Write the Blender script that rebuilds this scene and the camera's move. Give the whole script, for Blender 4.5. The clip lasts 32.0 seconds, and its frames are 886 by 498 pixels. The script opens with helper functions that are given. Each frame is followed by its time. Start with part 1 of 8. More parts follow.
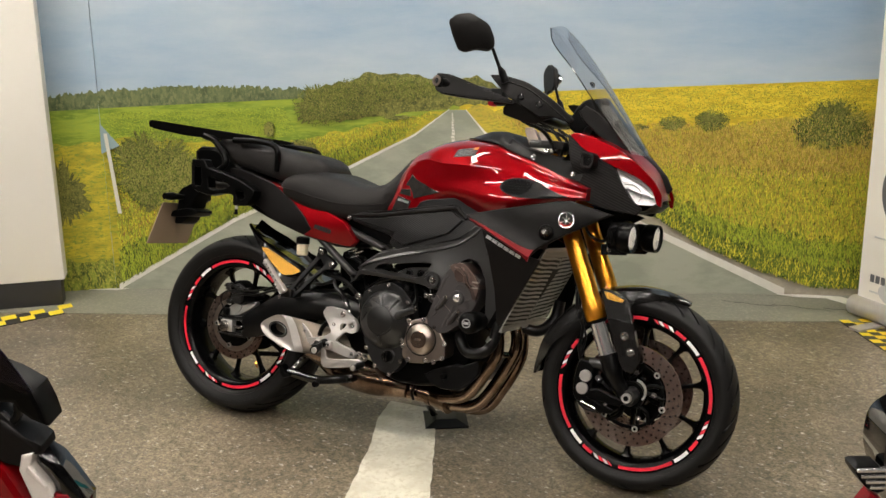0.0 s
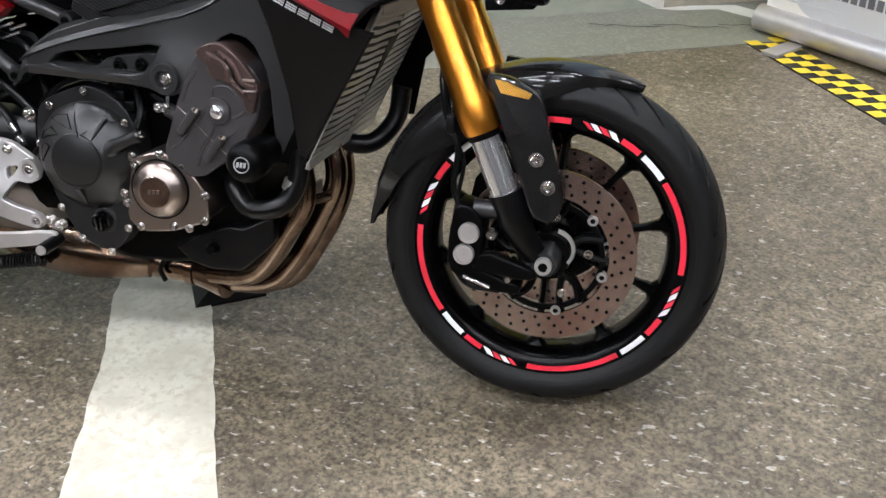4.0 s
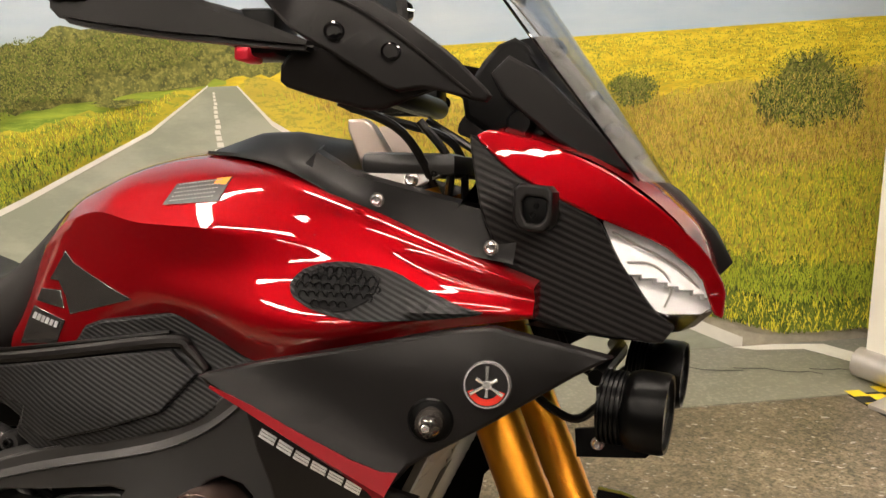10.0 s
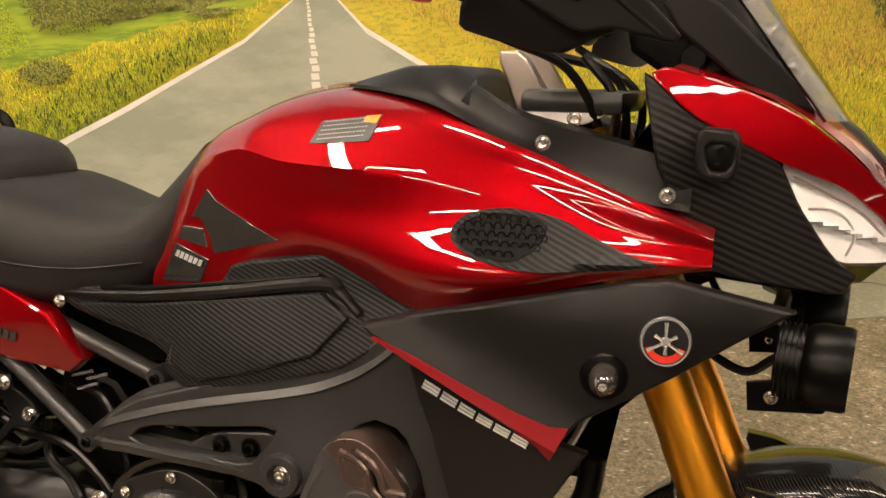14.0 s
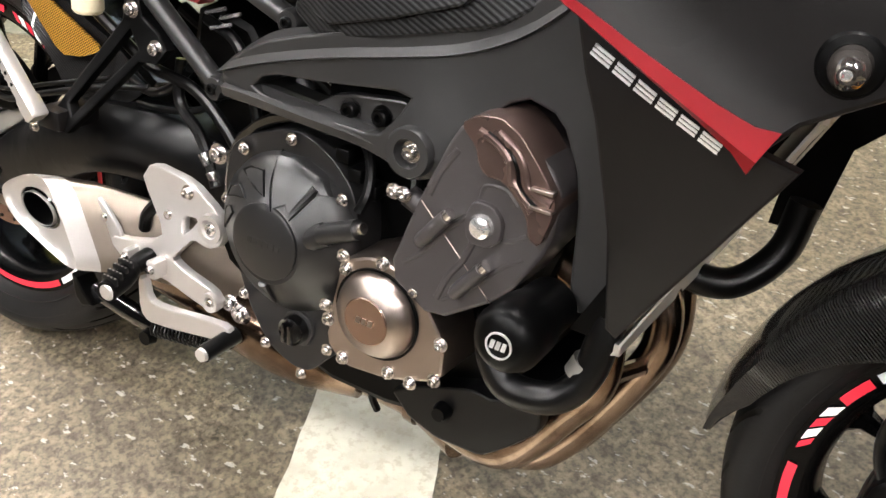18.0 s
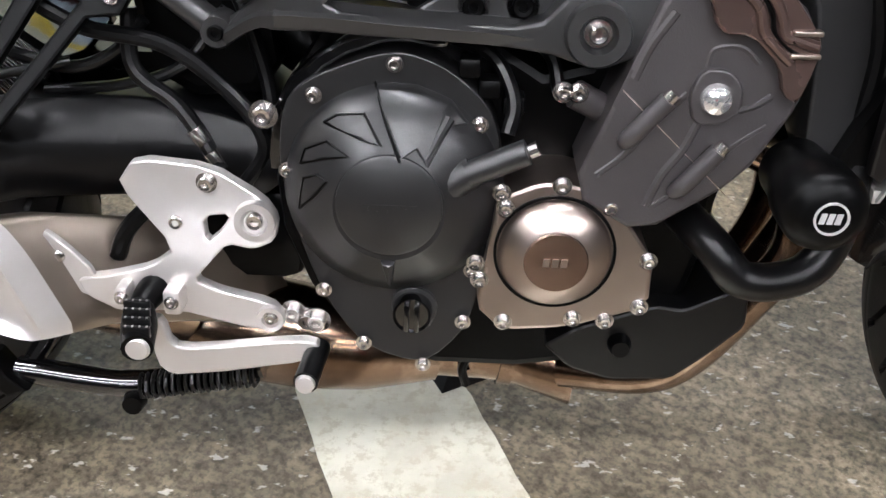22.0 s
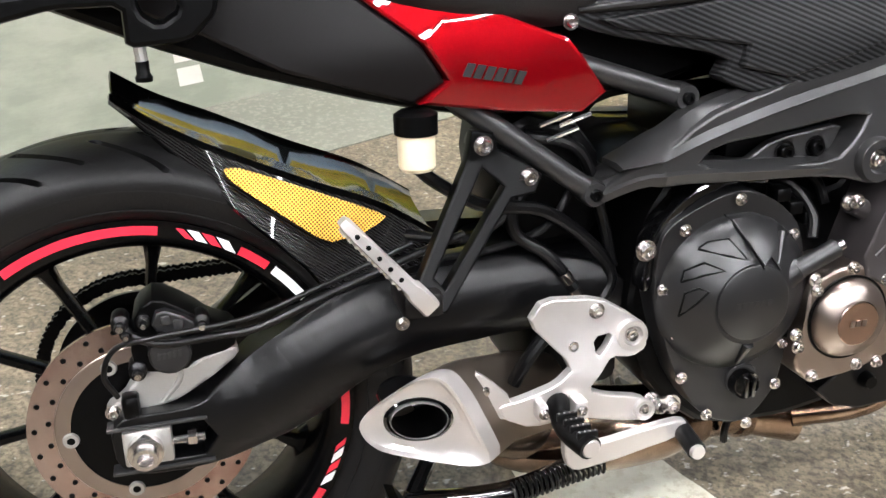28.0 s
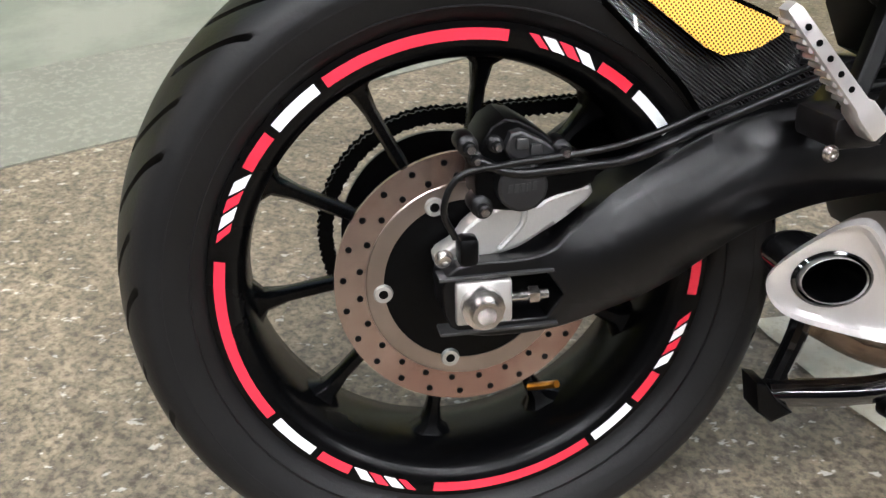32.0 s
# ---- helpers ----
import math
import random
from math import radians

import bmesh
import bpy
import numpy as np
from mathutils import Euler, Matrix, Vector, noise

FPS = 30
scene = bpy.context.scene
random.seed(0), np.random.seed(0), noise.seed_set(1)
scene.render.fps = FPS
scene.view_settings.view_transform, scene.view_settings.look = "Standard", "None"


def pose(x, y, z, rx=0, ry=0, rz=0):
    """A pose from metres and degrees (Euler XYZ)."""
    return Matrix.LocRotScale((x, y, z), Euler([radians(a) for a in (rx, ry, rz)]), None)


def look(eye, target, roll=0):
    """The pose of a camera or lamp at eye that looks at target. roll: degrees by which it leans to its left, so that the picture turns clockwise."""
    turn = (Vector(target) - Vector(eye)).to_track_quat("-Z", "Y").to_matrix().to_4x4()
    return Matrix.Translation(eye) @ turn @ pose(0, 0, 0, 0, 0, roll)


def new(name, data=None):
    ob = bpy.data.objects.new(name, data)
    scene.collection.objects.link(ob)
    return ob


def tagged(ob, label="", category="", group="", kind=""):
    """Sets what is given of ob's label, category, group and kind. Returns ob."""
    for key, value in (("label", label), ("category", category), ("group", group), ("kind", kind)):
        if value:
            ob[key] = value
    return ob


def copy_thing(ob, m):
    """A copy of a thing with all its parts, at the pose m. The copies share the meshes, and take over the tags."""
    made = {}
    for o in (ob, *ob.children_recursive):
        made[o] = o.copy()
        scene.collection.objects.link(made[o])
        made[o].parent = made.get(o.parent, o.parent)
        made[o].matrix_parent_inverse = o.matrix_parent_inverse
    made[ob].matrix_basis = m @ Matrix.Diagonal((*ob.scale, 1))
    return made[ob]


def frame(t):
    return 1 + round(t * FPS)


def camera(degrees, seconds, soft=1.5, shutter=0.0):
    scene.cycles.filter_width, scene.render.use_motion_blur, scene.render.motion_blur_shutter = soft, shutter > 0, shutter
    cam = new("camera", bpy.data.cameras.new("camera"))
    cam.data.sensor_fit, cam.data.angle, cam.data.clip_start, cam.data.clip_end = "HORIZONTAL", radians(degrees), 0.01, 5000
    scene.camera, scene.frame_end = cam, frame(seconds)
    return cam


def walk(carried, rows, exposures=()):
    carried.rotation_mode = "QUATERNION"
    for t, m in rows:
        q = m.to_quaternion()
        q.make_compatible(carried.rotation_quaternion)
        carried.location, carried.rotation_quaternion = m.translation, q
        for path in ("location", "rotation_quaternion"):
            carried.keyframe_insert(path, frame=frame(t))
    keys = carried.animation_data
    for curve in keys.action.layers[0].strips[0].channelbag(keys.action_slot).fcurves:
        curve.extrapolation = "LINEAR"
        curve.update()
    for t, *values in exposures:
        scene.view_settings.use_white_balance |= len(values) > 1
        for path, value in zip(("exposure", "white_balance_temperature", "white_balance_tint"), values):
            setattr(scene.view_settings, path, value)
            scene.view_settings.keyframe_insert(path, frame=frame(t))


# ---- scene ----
cam = camera(48.5, 32.0)
PATH = [
    (0, (2.097, -2.587, 1.435), (1.256, -0.843, 0.935), -0.8),
    (0.5, (2.041, -2.557, 1.425), (1.239, -0.8, 0.907), -0.1),
    (1, (1.92, -2.498, 1.417), (1.178, -0.728, 0.856), -0.6),
    (1.5, (1.838, -2.306, 1.394), (1.135, -0.545, 0.76), -1.2),
    (2, (1.757, -2.108, 1.372), (1.078, -0.362, 0.673), -0.6),
    (2.5, (1.635, -1.907, 1.331), (1.147, -0.127, 0.56), -0.8),
    (3, (1.552, -1.724, 1.31), (1.2, 0.055, 0.467), -2.0),
    (3.5, (1.561, -1.512, 1.257), (1.16, 0.213, 0.328), -2.3),
    (4, (1.563, -1.349, 1.195), (1.194, 0.3, 0.125), -1.2),
    (4.5, (1.545, -1.213, 1.074), (1.251, 0.433, -0.023), -0.8),
    (6.5, (1.504, -0.963, 0.875), (1.233, 0.799, -0.031), -0.9),
    (7, (1.488, -0.956, 0.905), (1.173, 0.817, 0.034), -0.6),
    (7.5, (1.475, -0.94, 0.938), (1.095, 0.854, 0.14), -1.2),
    (8, (1.46, -0.911, 0.989), (1.065, 0.914, 0.272), -0.3),
    (8.5, (1.449, -0.894, 1.041), (1.028, 0.939, 0.361), -0.4),
    (9, (1.433, -0.875, 1.093), (0.991, 0.969, 0.457), -0.3),
    (9.5, (1.419, -0.872, 1.145), (0.98, 0.981, 0.535), -0.9),
    (10, (1.426, -0.876, 1.21), (0.939, 0.985, 0.66), -1.6),
    (10.5, (1.447, -0.893, 1.254), (0.848, 0.939, 0.722), -2.1),
    (11, (1.455, -0.907, 1.301), (0.783, 0.895, 0.751), -3.6),
    (11.5, (1.453, -0.923, 1.333), (0.703, 0.858, 0.817), -3.9),
    (12, (1.443, -0.952, 1.341), (0.594, 0.784, 0.827), -3.9),
    (12.5, (1.456, -0.973, 1.331), (0.544, 0.714, 0.764), -4.1),
    (13, (1.408, -0.981, 1.298), (0.601, 0.723, 0.631), -2.8),
    (13.5, (1.296, -0.941, 1.275), (0.719, 0.832, 0.553), -2.9),
    (15.5, (1.362, -0.599, 1.197), (0.606, 1.028, 0.314), -1.7),
    (16, (1.352, -0.603, 1.193), (0.533, 0.955, 0.242), -2.0),
    (16.5, (1.337, -0.628, 1.173), (0.47, 0.855, 0.15), -1.6),
    (17, (1.328, -0.639, 1.144), (0.425, 0.761, 0.037), -1.6),
    (17.5, (1.32, -0.652, 1.117), (0.425, 0.712, -0.04), -1.3),
    (18, (1.281, -0.665, 1.071), (0.398, 0.685, -0.111), -1.3),
    (18.5, (1.196, -0.675, 1.019), (0.426, 0.737, -0.17), 0.2),
    (19, (1.104, -0.685, 0.977), (0.522, 0.792, -0.24), 0.3),
    (19.5, (1.022, -0.688, 0.951), (0.516, 0.82, -0.262), -0.8),
    (20, (0.945, -0.668, 0.917), (0.51, 0.85, -0.31), -0.1),
    (20.5, (0.861, -0.642, 0.909), (0.546, 0.894, -0.332), -1.8),
    (21, (0.805, -0.658, 0.909), (0.563, 0.866, -0.363), -0.2),
    (21.5, (0.767, -0.677, 0.918), (0.575, 0.855, -0.353), -0.3),
    (22, (0.721, -0.694, 0.929), (0.666, 0.868, -0.319), 1.1),
    (22.5, (0.669, -0.7, 0.949), (0.673, 0.867, -0.294), 1.0),
    (23, (0.615, -0.704, 0.958), (0.739, 0.887, -0.248), 1.7),
    (23.5, (0.556, -0.697, 0.97), (0.835, 0.905, -0.195), 1.7),
    (24, (0.526, -0.697, 0.982), (0.889, 0.931, -0.122), 1.9),
    (24.5, (0.489, -0.719, 0.992), (0.9, 0.955, -0.023), 2.1),
    (26.5, (0.236, -0.826, 1.08), (0.807, 0.83, 0.116), 1.7),
    (27, (0.163, -0.821, 1.08), (0.784, 0.819, 0.118), 2.4),
    (27.5, (0.099, -0.812, 1.071), (0.694, 0.825, 0.088), 2.2),
    (28, (0.073, -0.812, 1.059), (0.561, 0.824, 0.017), 2.0),
    (28.5, (0.047, -0.815, 1.056), (0.393, 0.823, -0.037), 1.3),
    (29, (0.025, -0.822, 1.046), (0.269, 0.804, -0.092), 0.8),
    (29.5, (0.006, -0.828, 1.038), (0.176, 0.794, -0.119), -0.2),
    (30, (-0.013, -0.816, 0.996), (0.112, 0.831, -0.131), -0.6),
    (30.5, (-0.037, -0.778, 0.932), (0.12, 0.858, -0.207), -0.4),
    (31, (-0.072, -0.731, 0.902), (0.132, 0.884, -0.261), -1.3),
    (31.5, (-0.111, -0.698, 0.878), (0.111, 0.934, -0.257), -0.7),
    (32, (-0.163, -0.648, 0.848), (0.154, 0.977, -0.274), 1.0),
]
EXPOSURES = [
    (0, 0.13, 6750, 10), (1, 0.08, 6650, 10), (2, 0.42, 6550, 11), (3, 0.45, 5850, 10), (4.5, 0.5, 5650, 11), (7, 0.75, 5700, 11), (8.5, 0.7, 5850, 10), (9.5, 0.6, 6600, 12), (10.5, 0.4, 8050, 14), (11.5, 0.35, 8450, 14),
    (13, 0.4, 9600, 17), (13.5, 0.45, 9200, 17), (15.5, 0.85, 6650, 10), (17, 1.1, 6350, 12), (18, 1.2, 6250, 11), (19, 1.15, 6000, 12), (22, 1.02, 5800, 12), (23, 1.05, 5750, 13), (24, 1.15, 5800, 13), (26.5, 1.4, 6100, 12), (29, 1.12, 5800, 11), (32, 1.06, 5800, 11),
]
walk(cam, [(t, look(eye, target, roll)) for t, eye, target, roll in PATH], EXPOSURES)

# ---- world, ceiling lamps, exposure ----
world = bpy.data.worlds.new("showroom_air")
scene.world = world
world.use_nodes = True
world.node_tree.nodes["Background"].inputs[0].default_value = (0.9, 0.95, 1.0, 1)
world.node_tree.nodes["Background"].inputs[1].default_value = 0.01


# ---- materials ----
def mat(name, color, rough=0.5, metal=0.0, coat=0.0, grain=0.0, grain_scale=60.0, vary=0.0, vary_scale=6.0, spec=0.5):
    m = bpy.data.materials.new(name)
    m.use_nodes = True
    nt = m.node_tree
    b = nt.nodes["Principled BSDF"]
    b.inputs["Base Color"].default_value = (*color, 1)
    b.inputs["Roughness"].default_value = rough
    b.inputs["Metallic"].default_value = metal
    b.inputs["Coat Weight"].default_value = coat
    b.inputs["Coat Roughness"].default_value = 0.02
    b.inputs["Specular IOR Level"].default_value = spec
    tc = nt.nodes.new("ShaderNodeTexCoord")
    if vary:
        n = nt.nodes.new("ShaderNodeTexNoise")
        n.inputs["Scale"].default_value = vary_scale
        n.inputs["Detail"].default_value = 8
        nt.links.new(tc.outputs["Object"], n.inputs["Vector"])
        mix = nt.nodes.new("ShaderNodeMix")
        mix.data_type = "RGBA"
        mix.inputs["A"].default_value = (*[c * (1 - vary) for c in color], 1)
        mix.inputs["B"].default_value = (*[min(1, c * (1 + vary)) for c in color], 1)
        nt.links.new(n.outputs["Fac"], mix.inputs["Factor"])
        nt.links.new(mix.outputs["Result"], b.inputs["Base Color"])
        r = nt.nodes.new("ShaderNodeMapRange")
        r.inputs["To Min"].default_value = max(0.02, rough * 0.8)
        r.inputs["To Max"].default_value = min(1, rough * 1.2)
        nt.links.new(n.outputs["Fac"], r.inputs["Value"])
        nt.links.new(r.outputs["Result"], b.inputs["Roughness"])
    if grain:
        n2 = nt.nodes.new("ShaderNodeTexNoise")
        n2.inputs["Scale"].default_value = grain_scale
        n2.inputs["Detail"].default_value = 4
        nt.links.new(tc.outputs["Object"], n2.inputs["Vector"])
        bp = nt.nodes.new("ShaderNodeBump")
        bp.inputs["Strength"].default_value = grain
        bp.inputs["Distance"].default_value = 0.001
        nt.links.new(n2.outputs["Fac"], bp.inputs["Height"])
        nt.links.new(bp.outputs["Normal"], b.inputs["Normal"])
    return m


def striped(name, dark, light, scale, turn, rough=0.35, coat=0.3, width=0.5, relief=0.4):
    """A ribbed carbon-look film: fine slanting bands with relief."""
    m = mat(name, dark, rough, 0, coat, spec=0.15)
    nt = m.node_tree
    b = nt.nodes["Principled BSDF"]
    tc = nt.nodes.new("ShaderNodeTexCoord")
    mp = nt.nodes.new("ShaderNodeMapping")
    mp.inputs["Rotation"].default_value = (0, radians(turn), 0)
    nt.links.new(tc.outputs["Object"], mp.inputs["Vector"])
    w = nt.nodes.new("ShaderNodeTexWave")
    w.bands_direction = "Z"
    w.inputs["Scale"].default_value = scale
    w.inputs["Distortion"].default_value = 0.25
    w.inputs["Detail Scale"].default_value = 20
    nt.links.new(mp.outputs["Vector"], w.inputs["Vector"])
    ramp = nt.nodes.new("ShaderNodeValToRGB")
    ramp.color_ramp.elements[0].position = width - 0.25
    ramp.color_ramp.elements[1].position = width + 0.25
    ramp.color_ramp.elements[0].color = (*dark, 1)
    ramp.color_ramp.elements[1].color = (*light, 1)
    nt.links.new(w.outputs["Fac"], ramp.inputs["Fac"])
    nt.links.new(ramp.outputs["Color"], b.inputs["Base Color"])
    bp = nt.nodes.new("ShaderNodeBump")
    bp.inputs["Strength"].default_value = relief
    bp.inputs["Distance"].default_value = 0.0008
    nt.links.new(w.outputs["Fac"], bp.inputs["Height"])
    nt.links.new(bp.outputs["Normal"], b.inputs["Normal"])
    return m


def two_tone(name, a, c, scale, rough, lo=0.42, hi=0.58, detail=8, bump=0.3, third=None, stretch=(1, 1, 1), fine=90, metal=0.0):
    """Two colours broken up by noise at a large and a fine scale, with relief."""
    m = mat(name, a, rough, metal)
    nt = m.node_tree
    b = nt.nodes["Principled BSDF"]
    tc = nt.nodes.new("ShaderNodeTexCoord")
    mp = nt.nodes.new("ShaderNodeMapping")
    mp.inputs["Scale"].default_value = stretch
    nt.links.new(tc.outputs["Object"], mp.inputs["Vector"])
    n = nt.nodes.new("ShaderNodeTexNoise")
    n.inputs["Scale"].default_value = scale
    n.inputs["Detail"].default_value = detail
    n.inputs["Roughness"].default_value = 0.65
    nt.links.new(mp.outputs["Vector"], n.inputs["Vector"])
    ramp = nt.nodes.new("ShaderNodeValToRGB")
    ramp.color_ramp.elements[0].position = lo
    ramp.color_ramp.elements[1].position = hi
    ramp.color_ramp.elements[0].color = (*a, 1)
    ramp.color_ramp.elements[1].color = (*c, 1)
    nt.links.new(n.outputs["Fac"], ramp.inputs["Fac"])
    out = ramp.outputs["Color"]
    n2 = nt.nodes.new("ShaderNodeTexNoise")
    n2.inputs["Scale"].default_value = fine
    n2.inputs["Detail"].default_value = 6
    n2.inputs["Roughness"].default_value = 0.7
    nt.links.new(mp.outputs["Vector"], n2.inputs["Vector"])
    if third:
        r2 = nt.nodes.new("ShaderNodeValToRGB")
        r2.color_ramp.elements[0].position = 0.5
        r2.color_ramp.elements[1].position = 0.6
        mix = nt.nodes.new("ShaderNodeMix")
        mix.data_type = "RGBA"
        nt.links.new(n2.outputs["Fac"], r2.inputs["Fac"])
        nt.links.new(r2.outputs["Color"], mix.inputs["Factor"])
        nt.links.new(out, mix.inputs["A"])
        mix.inputs["B"].default_value = (*third, 1)
        out = mix.outputs["Result"]
    nt.links.new(out, b.inputs["Base Color"])
    bp = nt.nodes.new("ShaderNodeBump")
    bp.inputs["Strength"].default_value = bump
    bp.inputs["Distance"].default_value = 0.002
    nt.links.new(n2.outputs["Fac"], bp.inputs["Height"])
    nt.links.new(bp.outputs["Normal"], b.inputs["Normal"])
    return m


def clear(name, tint, rough=0.02, mixin=0.9):
    """A thin transparent sheet with a mirror-like gloss."""
    m = bpy.data.materials.new(name)
    m.use_nodes = True
    nt = m.node_tree
    nt.nodes.remove(nt.nodes["Principled BSDF"])
    tr = nt.nodes.new("ShaderNodeBsdfTransparent")
    tr.inputs[0].default_value = (*tint, 1)
    gl = nt.nodes.new("ShaderNodeBsdfGlossy")
    gl.inputs["Roughness"].default_value = rough
    lw = nt.nodes.new("ShaderNodeLayerWeight")
    lw.inputs[0].default_value = 0.5
    pw = nt.nodes.new("ShaderNodeMath")
    pw.operation = "POWER"
    pw.inputs[1].default_value = 3.5
    nt.links.new(lw.outputs["Facing"], pw.inputs[0])
    fr = nt.nodes.new("ShaderNodeMath")
    fr.operation = "MULTIPLY_ADD"
    fr.inputs[1].default_value = 0.6
    fr.inputs[2].default_value = 0.025
    nt.links.new(pw.outputs[0], fr.inputs[0])
    mx = nt.nodes.new("ShaderNodeMixShader")
    nt.links.new(fr.outputs[0], mx.inputs[0])
    nt.links.new(tr.outputs[0], mx.inputs[1])
    nt.links.new(gl.outputs[0], mx.inputs[2])
    nt.links.new(mx.outputs[0], nt.nodes["Material Output"].inputs[0])
    return m


def glow(name, color, strength):
    m = bpy.data.materials.new(name)
    m.use_nodes = True
    nt = m.node_tree
    nt.nodes.remove(nt.nodes["Principled BSDF"])
    e = nt.nodes.new("ShaderNodeEmission")
    e.inputs[0].default_value = (*color, 1)
    e.inputs[1].default_value = strength
    nt.links.new(e.outputs[0], nt.nodes["Material Output"].inputs[0])
    return m


RED = mat("candy_red_paint", (0.25, 0.0018, 0.005), 0.42, 0.66, 1.0, vary=0.08, vary_scale=3, spec=0.02)
MATTE = mat("matte_black_plastic", (0.0045, 0.0038, 0.0039), 0.42, grain=0.1, grain_scale=900, vary=0.15, spec=0.19)
# black plastic; it also darkens the tyre grooves as painted shade
DARK = mat("deep_black_plastic_and_shade", (0.0012, 0.0012, 0.0013), 0.34, vary=0.2, vary_scale=12, spec=0.1)
FRAME = mat("satin_dark_frame", (0.036, 0.0355, 0.036), 0.33, 0.45, vary=0.12, vary_scale=9, grain=0.08, grain_scale=500, spec=0.6)
GLOSSB = mat("gloss_black_paint", (0.002, 0.002, 0.0022), 0.08, 0, 1.0, vary=0.2, vary_scale=8)
SWING = mat("satin_black_swingarm", (0.0016, 0.0016, 0.0019), 0.33, 0.0, 0.0, vary=0.1, vary_scale=5, spec=0.28)
RUBBER = mat("tyre_rubber", (0.007, 0.0068, 0.007), 0.48, grain=0.25, grain_scale=300, vary=0.3, vary_scale=14, spec=0.22)
HOSE = mat("black_hose_rubber", (0.002, 0.002, 0.0022), 0.3, grain=0.1, grain_scale=200, spec=0.3)
SEAT = mat("seat_vinyl", (0.0125, 0.0112, 0.011), 0.5, grain=0.5, grain_scale=700, vary=0.15, spec=0.2)
GOLD = mat("gold_anodised_aluminium", (0.9, 0.37, 0.038), 0.31, 1.0, 0.3, vary=0.08, vary_scale=20)
CHROME = mat("polished_chrome", (0.88, 0.87, 0.88), 0.12, 0.85)
BOLT = mat("zinc_bolt", (0.62, 0.585, 0.57), 0.22, 1.0, vary=0.15, vary_scale=80)
ALU = mat("satin_aluminium", (0.58, 0.55, 0.535), 0.34, 0.7, vary=0.1, vary_scale=25, grain=0.08, grain_scale=400)
CASTING = mat("bead_blasted_casting", (0.5, 0.49, 0.47), 0.5, 0.9, grain=0.3, grain_scale=300, vary=0.15)
BRONZE = two_tone("heat_stained_steel", (0.14, 0.092, 0.062), (0.31, 0.23, 0.175), 9, 0.2, metal=1.0, bump=0.05)
TITAN = mat("brushed_muffler_steel", (0.25, 0.21, 0.175), 0.38, 1.0, vary=0.2, vary_scale=12)
# the disc's red tone is a reflection put into the steel's colour
DISC = two_tone("brake_disc_steel", (0.36, 0.235, 0.205), (0.5, 0.4, 0.36), 6, 0.27, metal=1.0, bump=0.05)
STATOR = mat("polished_engine_cover", (0.36, 0.3, 0.268), 0.33, 1.0, vary=0.14, vary_scale=20)
# same bronze as the cover, with the red floor's reflection put into its colour
TINTED_FACE = mat("bronze_cover_face", (0.38, 0.26, 0.21), 0.24, 1.0, vary=0.1, vary_scale=30)
ENGINE = mat("engine_satin_black", (0.0115, 0.0112, 0.0118), 0.35, 0.2, grain=0.1, grain_scale=500, vary=0.12, vary_scale=10, spec=0.6)
HEADGREY = mat("engine_dark_grey", (0.041, 0.0365, 0.0375), 0.42, 0.2, grain=0.15, grain_scale=500, vary=0.1, spec=0.5)
BROWNCAP = mat("bronze_cam_cover", (0.12, 0.08, 0.07), 0.28, 0.7, vary=0.15, vary_scale=15)
CARBON = striped("carbon_look_panel", (0.003, 0.003, 0.0032), (0.022, 0.022, 0.0235), 60, -24, 0.4, 0.0)
CARBON2 = striped("carbon_nose_panel", (0.0035, 0.0032, 0.0032), (0.018, 0.016, 0.016), 44, -24, 0.4, 0.0)
WEAVE = striped("glossy_carbon_weave", (0.0025, 0.0025, 0.003), (0.018, 0.017, 0.0165), 110, -38, 0.2, 0.5, relief=0.1)
LACQUER = mat("deep_black_lacquer", (0.002, 0.002, 0.002), 0.12, 0, 0.35, vary=0.2, vary_scale=8, spec=0.5)
GLOSSW = mat("satin_black_wheel_paint", (0.0014, 0.0014, 0.0016), 0.26, 0, 0.0, vary=0.2, vary_scale=8, spec=0.16)


def dotted(name, dark, light, scale, hole=0.3, metal=0.8, rough=0.35):
    """A fine punched mesh: dark holes in a regular grid."""
    m = mat(name, light, rough, metal)
    nt = m.node_tree
    tc = nt.nodes.new("ShaderNodeTexCoord")
    mp = nt.nodes.new("ShaderNodeMapping")
    mp.inputs["Scale"].default_value = (1, 0, 1)
    mp.inputs["Rotation"].default_value = (0, 0.6, 0)
    v = nt.nodes.new("ShaderNodeTexVoronoi")
    v.inputs["Scale"].default_value = scale
    v.inputs["Randomness"].default_value = 0
    r = nt.nodes.new("ShaderNodeValToRGB")
    r.color_ramp.elements[0].position, r.color_ramp.elements[1].position = hole, hole + 0.15
    r.color_ramp.elements[0].color, r.color_ramp.elements[1].color = (*dark, 1), (*light, 1)
    nt.links.new(tc.outputs["Object"], mp.inputs["Vector"])
    nt.links.new(mp.outputs["Vector"], v.inputs["Vector"])
    nt.links.new(v.outputs["Distance"], r.inputs["Fac"])
    nt.links.new(r.outputs["Color"], nt.nodes["Principled BSDF"].inputs["Base Color"])
    return m


MESHGOLD = dotted("gold_mesh", (0.1, 0.045, 0.006), (0.95, 0.5, 0.08), 330)
HEXM = mat("intake_mesh", (0.0025, 0.0025, 0.003), 0.5, vary=0.3, vary_scale=60, spec=0.1)
STICKR = mat("red_rim_tape", (0.75, 0.02, 0.05), 0.4, 0, 0.2)
STICKW = mat("white_rim_tape", (0.85, 0.85, 0.86), 0.4, 0, 0.2)
REDSTRIPE = mat("dark_red_decal", (0.19, 0.004, 0.008), 0.42, 0.0, 0.0, vary=0.1, vary_scale=30, spec=0.2)
